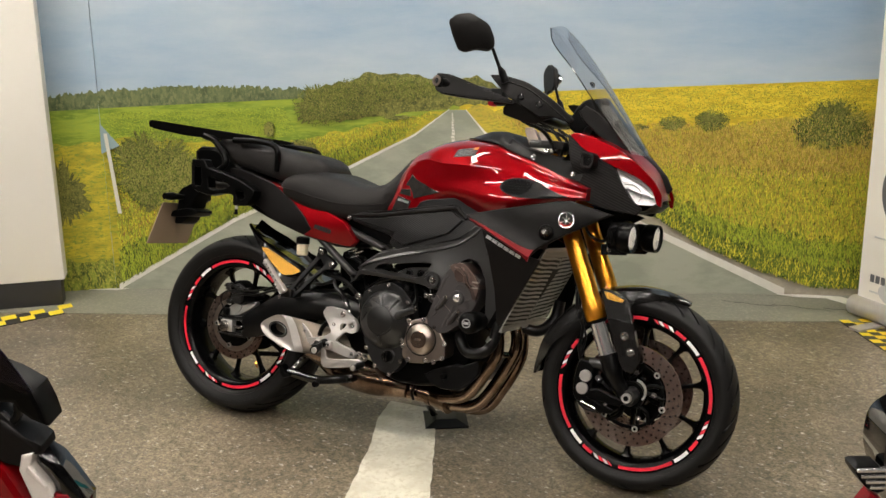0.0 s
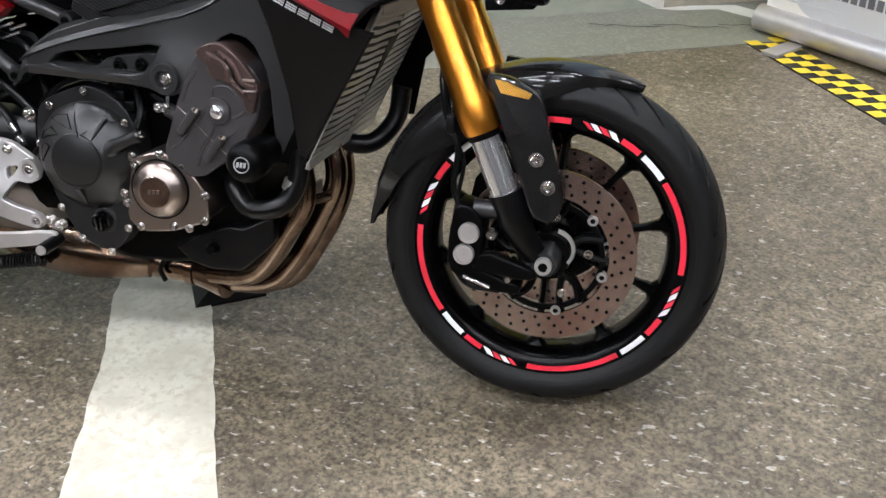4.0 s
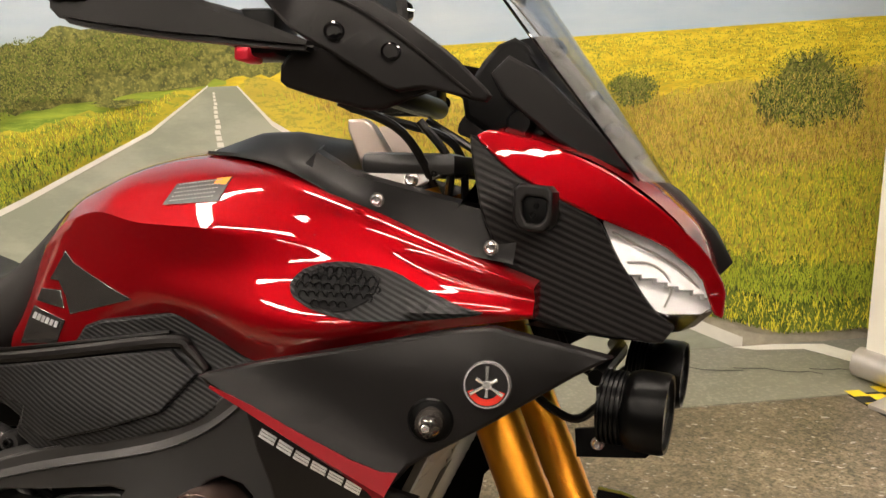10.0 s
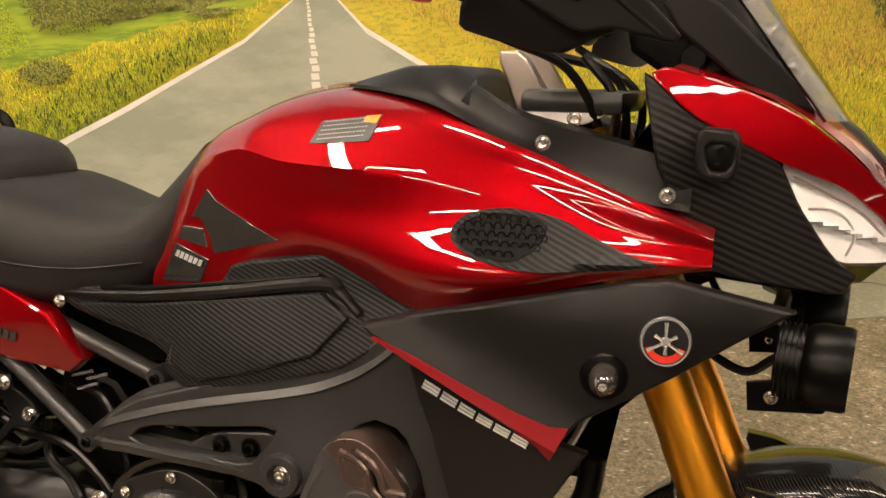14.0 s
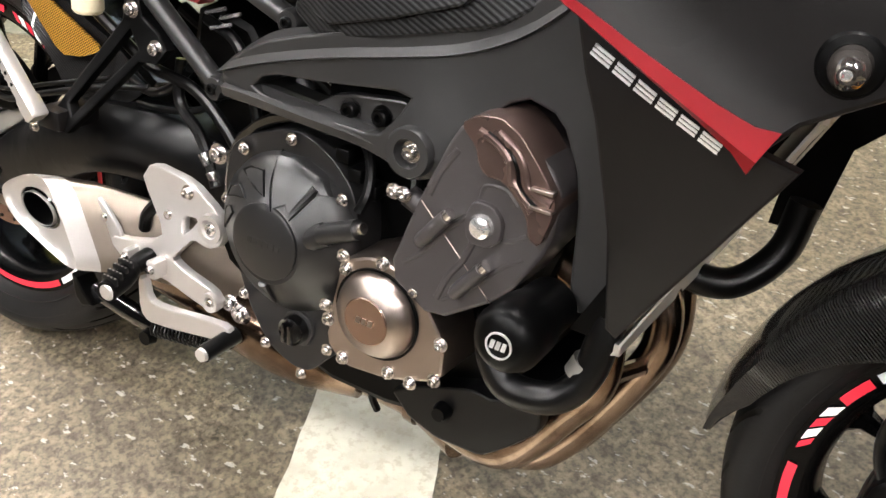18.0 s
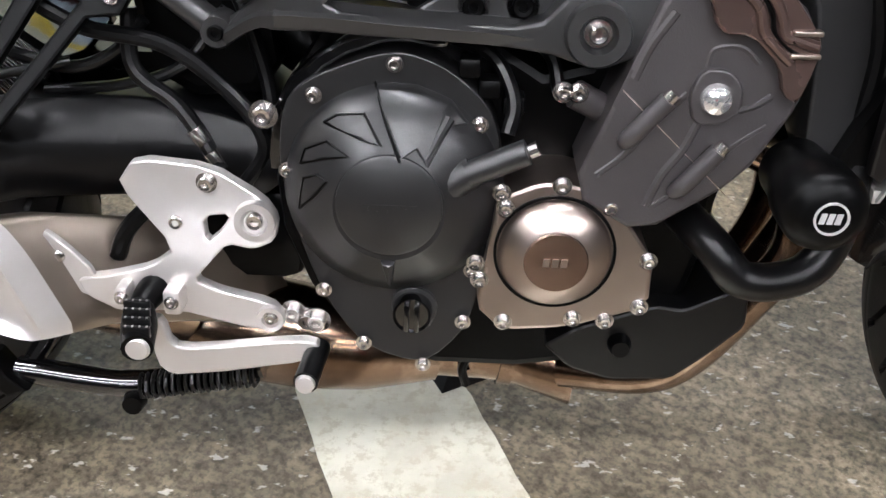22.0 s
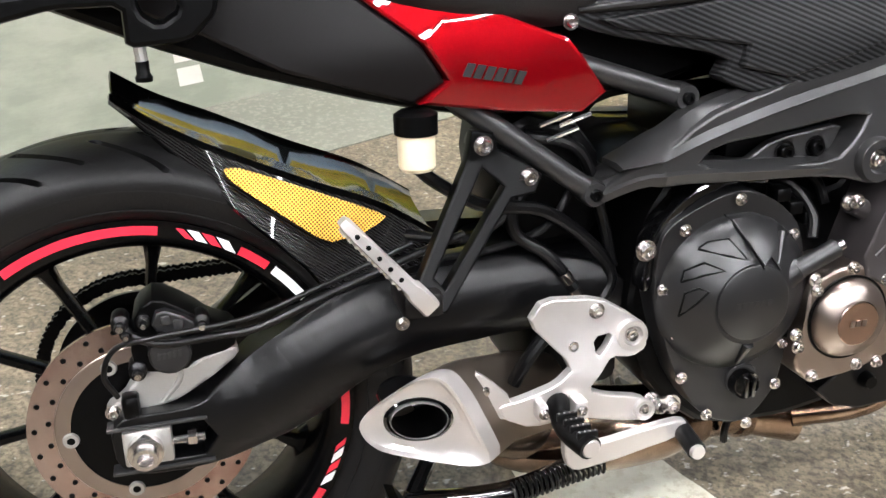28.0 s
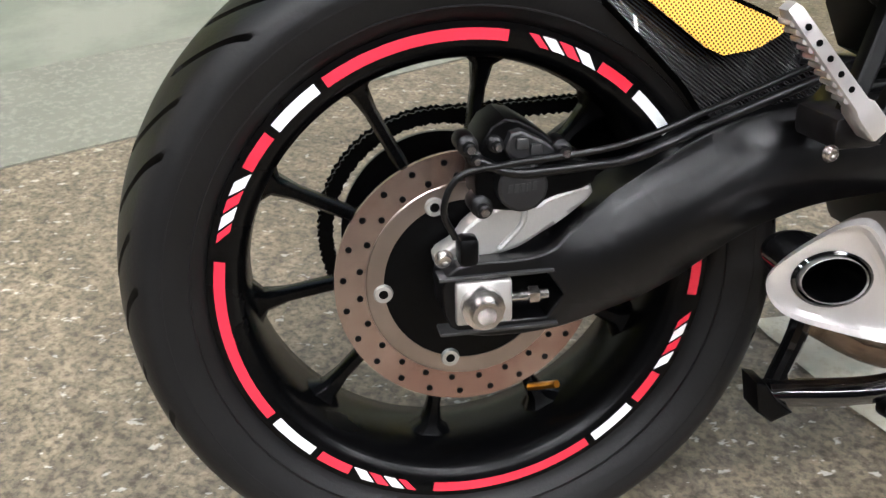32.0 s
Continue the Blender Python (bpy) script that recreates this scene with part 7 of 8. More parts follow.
for side in (-1, 1):
    c = part("side_cover", panel(rnd(cover, 1, 0.15), cover_depth, 0.025, bevel=0.005, step=0.02, side=side), CARBON, bike, "black side cover with ribbed carbon-look film")
    part("side_insert", panel(insert, lambda x, z: cover_depth(x, z) + 0.009, 0.016, bevel=0.003, step=0.02, side=side), CARBON, c, "raised ribbed panel")
    ridge = [(x, side * (cover_depth(x, z) + 0.004), z) for x, z in ((0.478, 0.737), (0.54, 0.7415), (0.62, 0.7495), (0.72, 0.7655), (0.85, 0.787), (0.875, 0.778), (0.9, 0.757))]
    part("cover_ridge", tube(ridge, [0.003, 0.006, 0.0075, 0.0085, 0.0085, 0.007, 0.005], 10, 8), MATTE, c, "smooth matte ridge between the ribbed films")
    part("cover_gap", tube([(x, y + side * 0.0012, z + 0.0098) for x, y, z in ridge[1:5]], 0.003, 8, 6), DARK, c, "dark joint above the ridge")
    if side < 0:
        bolts(c, -0.137, [(0.470, 0.726)], 0.006)

wing_shape = [(0.94, 0.772), (1.0, 0.788), (1.203, 0.832), (1.241, 0.836), (1.356, 0.806), (1.319, 0.787), (1.165, 0.694), (1.142, 0.668), (1.05, 0.714), (0.952, 0.763)]


def wing_depth(x, z):
    """The wing is nearly upright and flares into an outward lip along its lower edge."""
    base = float(np.interp(x, (0.92, 1.05, 1.16, 1.24, 1.36), (0.262, 0.264, 0.259, 0.252, 0.198)))
    up = max(0.0, z - (0.763 - 0.49 * (x - 0.952)))
    lip = 0.013 * math.exp(-(up / 0.028) ** 2) * max(0.0, min(1.0, (1.22 - x) / 0.08))
    return base + lip - 0.3 * max(0, z - 0.80)


def fair_depth(x, z):
    return 0.26 - 0.26 * max(0, 0.69 - z) - 0.15 * max(0, 0.98 - x)


low_shape = [(0.985, 0.744), (1.05, 0.712), (1.142, 0.667), (1.172, 0.66), (1.047, 0.45), (1.036, 0.458), (1.03, 0.56), (1.012, 0.66)]
for side in (-1, 1):
    lp = part("lower_fairing", panel(low_shape, fair_depth, 0.012, bevel=0.003, step=0.05, side=side), MATTE, bike, "matte black lower fairing panel")
    wg = part("side_wing", panel(wing_shape, wing_depth, 0.02, bevel=0.004, step=0.022, side=side), MATTE, bike, "matte black fairing wing with a red edge stripe")
    lower = lambda x: fair_depth(x, 0.69)
    rows = []
    for x, z, up, tail in ((0.955, 0.761, 0.002, 0.0), (0.98, 0.7485, 0.005, 0.0), (1.0, 0.7385, 0.007, 0.0), (1.05, 0.7135, 0.009, 0.001), (1.1, 0.6885, 0.012, 0.002), (1.13, 0.6735, 0.016, 0.004), (1.144, 0.6665, 0.022, 0.01)):
        d = max(wing_depth(x, z), lower(x)) + 0.0016
        rows.append([Vector((x + up * 0.5, side * (max(wing_depth(x + up * 0.5, z + up), lower(x)) + 0.0016), z + up)), Vector((x, side * d, z - 0.0005)), Vector((x - 0.006, side * (lower(x) + 0.006), z - 0.003 - tail)), Vector((x - 0.006, side * (lower(x) - 0.003), z - 0.003 - tail)), Vector((x, side * (lower(x) - 0.004), z + up))])
    part("red_stripe", loft(rows, closed=True), REDSTRIPE, wg, "dark red stripe along the fold", 20)
    em = part("round_emblem", lathe([(0.0, 0.002), (0.0205, 0.002), (0.021, 0.0045), (0.0225, 0.0045), (0.024, 0.0)], (1.24, side * (wing_depth(1.24, 0.781) + 0.001), 0.781), (0.08, side, 0.1), 36), CHROME, wg, "round chrome emblem with red face")
    part("emblem_face", lathe([(0.0, 0.0028), (0.0208, 0.0028), (0.0208, 0.0)], (1.24, side * (wing_depth(1.24, 0.781) + 0.001), 0.781), (0.08, side, 0.1), 30), MATTE, em)
    ec, ed = Vector((1.24, side * (wing_depth(1.24, 0.781) + 0.001), 0.781)), Vector((0.08, side, 0.1)).normalized()
    part("emblem_crescent", lathe([(0.0135, 0.0028), (0.0135, 0.0036), (0.0198, 0.0036), (0.0198, 0.0028)], ec, ed, 24, start=200 if side < 0 else 20, end=340 if side < 0 else 160), EMBLEM, em, "plain red crescent")
    part("emblem_boss", lathe([(0.0, 0.0042), (0.004, 0.004), (0.005, 0.0028)], ec, ed, 16), CHROME, em, "small chrome centre")
    for turn in (30, 90, 150, 210, 270, 330):
        e = Vector((math.cos(radians(turn)), 0, math.sin(radians(turn))))
        e = (e - ed * e.dot(ed)).normalized()
        part("emblem_bar", tube([ec + ed * 0.0034 + e * 0.004, ec + ed * 0.0034 + e * (0.0185 if turn in (90, 210, 330) else 0.012)], [0.0014, 0.0022], 6, smooth=False), CHROME, em, "plain radial bar")
    ind = part("indicator_bulb", lathe([(0.0, 0.04), (0.006, 0.039), (0.0105, 0.034), (0.0135, 0.024), (0.0148, 0.01), (0.0148, 0.0)], (1.185, side * (wing_depth(1.185, 0.742) - 0.004), 0.742), (0.1, side, 0.0), 24), INDIC, wg, "smoked glass side indicator")
    part("indicator_core", lathe([(0.0, 0.0405), (0.003, 0.0402), (0.0055, 0.038), (0.006, 0.036)], (1.185, side * (wing_depth(1.185, 0.742) - 0.004), 0.742), (0.1, side, 0.0), 16), CHROME, wg, "bright lens tip")
    part("indicator_ring", lathe([(0.0145, 0.0), (0.015, 0.006), (0.021, 0.005), (0.0245, 0.0)], (1.185, side * (wing_depth(1.185, 0.742) - 0.002), 0.742), (0.1, side, 0.0), 24), DARK, wg)
for k, (a, b) in enumerate(((0.0, 0.021), (0.0225, 0.042), (0.0435, 0.063), (0.0645, 0.083), (0.0845, 0.103), (0.1045, 0.124))):
    for low, high in ((0.0, 0.0023), (0.0035, 0.0058), (0.007, 0.0093)):
        bars(bike, "fairing_lettering", 1.004 + a * 0.88 + low * 0.4, 0.711 - a * 0.435 + low * 0.92, (b - a) * 0.88, high - low, 1, lambda x, z: -fair_depth(x, z) - 0.0006, SILVERTXT, -26, 0.0, -0.2, 0.0014)

# ---- radiator and its guard ----
SX = lambda z: 1.05 + (z - 0.44) * 0.48
part("radiator", loft([[Vector((SX(z) - dx, y, z)) for dx, y in ((0.012, -0.19), (0.012, 0.19), (0.05, 0.19), (0.05, -0.19))] for z in (0.44, 0.69)], closed=True), DARK, bike, "black radiator core")
guard = part("radiator_guard", box(SX(0.437) - 0.003, SX(0.437) + 0.004, -0.192, 0.192, 0.431, 0.443, 0.001), CASTING, bike, "slotted silver radiator guard")
for side in (-1, 1):
    for k in range(17):
        z = 0.456 + 0.0136 * k
        rows = []
        for n in range(13):
            y = 0.004 + 0.193 * n / 12
            d = 0.006 * max(0.0, (y - 0.125) / 0.065) - 0.004 * max(0.0, (0.07 - y) / 0.07)
            p = Vector((SX(z + d), side * y, z + d))
            rows.append([p + Vector((0.0, 0, 0.0036)), p + Vector((0.0005, 0, 0.0036)), p + Vector((0.0005, 0, -0.003)), p + Vector((0.0, 0, -0.003))])
        part("guard_slat", loft(rows, closed=True), CASTING, guard, "", 0)
part("guard_spine", loft([[Vector((SX(z) + 0.0012, y, z)) for y in (-0.005, 0.005)] + [Vector((SX(z) + 0.0007, y, z)) for y in (0.005, -0.005)] for z in (0.435, 0.69)], closed=True), CASTING, guard, "upright middle strip")
for a, b in ((-0.2, -0.1965), (0.1965, 0.2)):
    part("guard_edge", loft([[Vector((SX(z) + 0.0012, y, z)) for y in (a, b)] + [Vector((SX(z) - 0.0012, y, z)) for y in (b, a)] for z in (0.435, 0.69)], closed=True), CASTING, guard)
for z in (0.688,):
    part("guard_edge", box(SX(z) - 0.003, SX(z) + 0.004, -0.192, 0.192, z - 0.006, z + 0.006, 0.001), CASTING, guard)
part("guard_vee", loft([[Vector((SX(z) + 0.002, y, z)) for y in (-w, w)] + [Vector((SX(z) + 0.0014, y, z)) for y in (w, -w)] for z, w in ((0.525, 0.004), (0.57, 0.014), (0.625, 0.03))], closed=True), DARK, guard, "plain dark pointed badge")
part("guard_plate", loft([[Vector((SX(z) + 0.0014, y, z)) for y in (-0.1965, 0.1965)] + [Vector((SX(z) + 0.0007, y, z)) for y in (0.198, -0.198)] for z in (0.664, 0.69)], closed=True), CASTING, guard, "plain upper plate")
part("guard_plate", loft([[Vector((SX(z) + 0.0014, y, z)) for y in (-0.1965, 0.1965)] + [Vector((SX(z) + 0.0007, y, z)) for y in (0.198, -0.198)] for z in (0.434, 0.452)], closed=True), CASTING, guard, "plain lower plate")
part("radiator_shroud", panel([(1.08, 0.45), (1.09, 0.55), (1.19, 0.69), (1.21, 0.62), (1.15, 0.56), (1.13, 0.45)], 0.205, 0.008, bevel=0.002, side=1), DARK, bike)
part("radiator_hose", tube([(1.02, 0.03, 0.43), (1.08, 0.06, 0.42), (1.12, 0.09, 0.46), (1.13, 0.1, 0.52)], 0.018, 12), HOSE, bike, "black radiator hose")
part("overflow_pipe", tube([(1.02, -0.165, 0.62), (1.035, -0.168, 0.55), (1.03, -0.165, 0.47)], 0.007, 8), HOSE, bike)

# ---- nose, headlights, screen ----
nose_depth = lambda x, z: 0.19 - 0.39 * max(0, x - 1.2) - 2.2 * max(0, z - 0.945) ** 2
side_nose = [(1.196, 1.03), (1.214, 0.945), (1.25, 0.868), (1.262, 0.838), (1.30, 0.826), (1.40, 0.81), (1.415, 0.83), (1.396, 0.843), (1.38, 0.861), (1.353, 0.901), (1.331, 0.944), (1.284, 0.967), (1.242, 0.991), (1.21, 1.022)]
red_nose = [(1.202, 1.027), (1.218, 1.036), (1.276, 1.022), (1.341, 0.995), (1.395, 0.957), (1.443, 0.912), (1.466, 0.872), (1.464, 0.839), (1.453, 0.844), (1.438, 0.886), (1.396, 0.919), (1.331, 0.945), (1.284, 0.966), (1.242, 0.99)]
lamp = [(1.331, 0.945), (1.355, 0.941), (1.396, 0.919), (1.438, 0.888), (1.453, 0.846), (1.44, 0.842), (1.396, 0.842), (1.38, 0.861), (1.353, 0.901)]
for side in (-1, 1):
    n = part("nose_side", panel(rnd(side_nose, 1, 0.12), nose_depth, 0.012, bevel=0.003, step=0.03, side=side), CARBON2, bike, "black nose cheek with carbon-look film")
    part("nose_edge", panel(rnd(red_nose, 1, 0.15), lambda x, z: nose_depth(x, z) + 0.003, 0.016, bevel=0.005, step=0.025, side=side), RED, bike, "candy red nose fairing edge")
    hl = part("headlight", panel(rnd(lamp, 1, 0.15), lambda x, z: nose_depth(x, z) - 0.001, 0.003, bevel=0.001, step=0.02, side=side), LENS, bike, "clear slanted headlight lens")
    hl.visible_shadow = False
    part("reflector", panel(rnd(lamp, 1, 0.15), lambda x, z: nose_depth(x, z) - 0.006 - 0.02 * ((z + 0.3 * x) * 17 % 1.0), 0.004, bevel=0, step=0.004, side=side), REFLECT, hl, "bright faceted reflector")
    D = lambda x, z, d: (x, side * (nose_depth(x, z) - d), z)
    part("lamp_divider", tube([D(1.362, 0.898, 0.009), D(1.385, 0.897, 0.009), D(1.402, 0.885, 0.009), D(1.408, 0.868, 0.009), D(1.402, 0.85, 0.009)], 0.0014, 8), CASTING, hl, "grey divider")
    part("lamp_divider", tube([D(1.345, 0.93, 0.01), D(1.375, 0.915, 0.01), D(1.412, 0.895, 0.01), D(1.442, 0.866, 0.01)], 0.0014, 6), CASTING, hl, "grey divider")
rows = []
for k in range(15):
    t = k / 14
    x = cubic((0, 0.35, 0.7, 1.0), (1.225, 1.335, 1.423, 1.456), t)
    z = cubic((0, 0.35, 0.7, 1.0), (1.035, 0.999, 0.931, 0.85), t)
    w = nose_depth(x, z) + 0.001
    rows.append([Vector((x + 0.012 * (1 - u * u), u * w, z + 0.012 * (1 - u * u))) for u in (-1, -0.8, -0.5, -0.2, 0, 0.2, 0.5, 0.8, 1)])
part("nose_top", loft(rows), RED, bike, "candy red nose centre", 50)
rows = [[Vector((x + 0.015 * (1 - u * u), u * w, z + 0.0155 * (1 - u * u))) for u in (-1, -0.5, 0, 0.5, 1)] for x, z, w in ((1.25, 1.036, 0.07), (1.32, 1.014, 0.06), (1.40, 0.96, 0.045), (1.44, 0.918, 0.03), (1.46, 0.88, 0.012))]
part("nose_blade", loft(rows), MATTE, bike, "black blade on the nose")
rows = [[Vector((x + 0.02 * (1 - u * u), u * w, z)) for u in (-1, -0.5, 0, 0.5, 1)] for x, z, w in ((1.447, 0.848, 0.08), (1.42, 0.825, 0.10), (1.36, 0.815, 0.13), (1.26, 0.83, 0.16))]
part("nose_chin", loft(rows), DARK, bike, "black chin under the lamps")
part("cockpit_tray", loft([[Vector((x, u * w, z)) for u in (-1, -0.5, 0, 0.5, 1)] for x, z, w in ((1.17, 0.93, 0.17), (1.22, 1.0, 0.17), (1.26, 1.02, 0.15), (1.33, 1.0, 0.12))]), DARK, bike)
part("instrument_panel", panel(rnd([(1.16, 1.06), (1.2, 1.13), (1.235, 1.145), (1.27, 1.09), (1.29, 1.03), (1.22, 1.02)], 1), 0.10, 0.2, bevel=0.015, seg=3), DARK, bike, "black instrument housing")
part("screen_mount", panel(rnd([(1.20, 1.09), (1.235, 1.125), (1.36, 1.01), (1.37, 0.99), (1.30, 1.01)], 1), lambda x, z: 0.13 - 0.2 * max(0, x - 1.25), 0.02, bevel=0.004), MATTE, bike, "black screen bracket")
part("screen_mount", panel(rnd([(1.20, 1.09), (1.235, 1.125), (1.36, 1.01), (1.37, 0.99), (1.30, 1.01)], 1), lambda x, z: 0.13 - 0.2 * max(0, x - 1.25), 0.02, bevel=0.004, side=1), MATTE, bike, "black screen bracket")
part("dash_boss", lathe([(0, 0.012), (0.012, 0.012), (0.015, 0.006), (0.015, -0.02)], (1.24, -0.112, 1.045), seg=24), DARK, bike)
rows = [[Vector((x + 0.026 * (1 - u * u), u * w, z + 0.016 * (1 - u * u))) for u in [k / 6 - 1 for k in range(13)]] for x, z, w in ((1.231, 1.138, 0.095), (1.287, 1.071, 0.115), (1.348, 1.003, 0.110))]
carrier = part("screen_carrier", loft(rows), DARK, bike, "dark screen carrier plate")
for x, z in ((1.273, 1.129), (1.316, 1.073), (1.339, 1.037)):
    part("carrier_mount", lathe([(0.0, 0.002), (0.005, 0.002), (0.007, 0.007), (0.0105, 0.006), (0.0125, 0.0)], (x, -0.083, z), (0.75, -0.5, 0.5), 20), GLOSSB, carrier, "round screen mount")
cr = ((1.40, 0.985), (1.31, 1.11), (1.22, 1.235), (1.15, 1.32), (1.10, 1.368))
er = ((1.37, 0.985), (1.265, 1.12), (1.19, 1.215), (1.115, 1.295), (1.083, 1.35))
wd = (0.115, 0.158, 0.158, 0.135, 0.085)
rows = []
cs1, es1 = spline([(a, 0, b) for a, b in cr], 6), spline([(a, 0, b) for a, b in er], 6)
for i, (c, e) in enumerate(zip(cs1, es1)):
    w = cubic((0, 6, 12, 18, 24), wd, i)
    rows.append([Vector((c.x + (e.x - c.x) * u * u, u * w, c.z + (e.z - c.z) * u * u)) for u in [k / 8 - 1 for k in range(17)]])
bm = loft(rows)
ext = bmesh.ops.extrude_face_region(bm, geom=bm.faces[:], use_keep_orig=True)
for v in ext["geom"]:
    if isinstance(v, bmesh.types.BMVert):
        v.co.x += 0.003
screen = part("windscreen", bm, SCREEN, bike, "tall clear windscreen", 40)
screen.visible_shadow = False
for k in (0, -1):
    part("screen_rim", tube([r[k] for r in rows], 0.0016, 8, smooth=False), GLOSSB, screen, "dark polished screen edge")
for i in (3, 6, 9):
    c = es1[i]
    part("screen_screw", lathe([(0, 0.006), (0.005, 0.006), (0.009, 0.003), (0.01, 0)], (c.x + 0.004, -0.09, c.z + 0.012), (0.8, -0.4, 0.45), 16), DARK, screen, "black screen screw")
pod = part("cheek_bracket", panel(rnd([(1.254, 0.979), (1.293, 0.976), (1.293, 0.94), (1.284, 0.93), (1.262, 0.932), (1.254, 0.942)], 1, 0.16), 0.222, 0.05, [rnd([(1.262, 0.966), (1.288, 0.964), (1.287, 0.946), (1.28, 0.938), (1.266, 0.94)], 1, 0.2)], bevel=0.003), MATTE, bike, "square black bracket on the cheek")
part("bracket_floor", box(1.258, 1.29, -0.214, -0.2, 0.934, 0.972, 0.002), DARK, pod)
bolts(pod, -0.215, [(1.276, 0.957), (1.273, 0.947)], 0.003, BOLT_DARK)

# ---- auxiliary lamps ----
def aux_lamp(side):
    d = Vector((0.97, -0.12, -0.05)).normalized()
    c = Vector((1.342 if side < 0 else 1.356, FY + side * 0.115 - (0.012 if side < 0 else 0), 0.748))
    root = part("auxiliary_lamp", lathe([(0.0, 0.0), (0.032, 0.0), (0.035, 0.004), (0.035, 0.026), (0.04, 0.03), (0.043, 0.04), (0.043, 0.066), (0.041, 0.071), (0.038, 0.07), (0.037, 0.064), (0.0, 0.064)], c, d, 36), DARK, bike, "round black auxiliary lamp")
    for k in range(5):
        part("cooling_fin", lathe([(0.033, 0.002 + 0.005 * k), (0.039, 0.002 + 0.005 * k), (0.039, 0.0045 + 0.005 * k), (0.033, 0.0045 + 0.005 * k)], c, d, 30), DARK, root)
    part("lamp_glass", lathe([(0.0, 0.0665), (0.03, 0.0665), (0.0368, 0.065)], c, d, 30), LAMPGLASS, root, "bright lamp face")
    part("lamp_bracket", panel([(1.315, 0.72), (1.345, 0.725), (1.40, 0.705), (1.39, 0.695), (1.318, 0.69)], abs(c.y) + 0.002 if side < 0 else c.y + 0.002, 0.006, bevel=0.001, side=side), DARK, root)
    bolts(root, c.y - 0.004 if side < 0 else c.y, [(1.34, 0.707)], 0.005)
    part("lamp_cable", tube([c, c + Vector((-0.03, 0.01, -0.02)), c + Vector((-0.075, 0.03, 0.0)), c + Vector((-0.10, 0.05, 0.04))], 0.005, 8), HOSE, root)
    return root


aux_lamp(-1), aux_lamp(1)
part("lamp_bar", tube([(1.335, -0.14, 0.775), (1.35, 0, 0.785), (1.335, 0.11, 0.775)], 0.009, 10), DARK, bike)

# ---- handlebar, guards, mirrors ----
part("handlebar", tube([(0.915, -0.46, 1.13), (1.0, -0.33, 1.115), (1.075, -0.17, 1.085), (1.1, -0.08, 1.075), (1.1, 0.07, 1.075), (1.05, 0.16, 1.085), (0.94, 0.32, 1.115), (0.85, 0.45, 1.13)], 0.0125, 14), DARK, bike, "black tapered handlebar")
for side in (-1, 1):
    part("bar_riser", panel(rnd([(1.02, 1.05), (1.05, 1.052), (1.086, 0.996), (1.075, 0.976), (1.05, 0.976)], 1, 0.15), 0.072, 0.022, bevel=0.003, side=side), STATOR, bike, "grey aluminium handlebar riser")
part("yoke_plate", panel(rnd([(1.06, 0.972), (1.071, 0.98), (1.074, 0.99), (1.08, 0.996), (1.088, 0.988), (1.12, 0.986), (1.145, 0.995), (1.157, 0.993), (1.156, 0.984), (1.128, 0.972)], 1, 0.2), 0.135, 0.014, bevel=0.003), ALU, bike, "silver bracket tip")
bolts(bike, -0.136, [(1.124, 0.98)], 0.0058)
bolts(bike, -0.136, [(1.15, 0.988)], 0.003, BOLT_DARK)
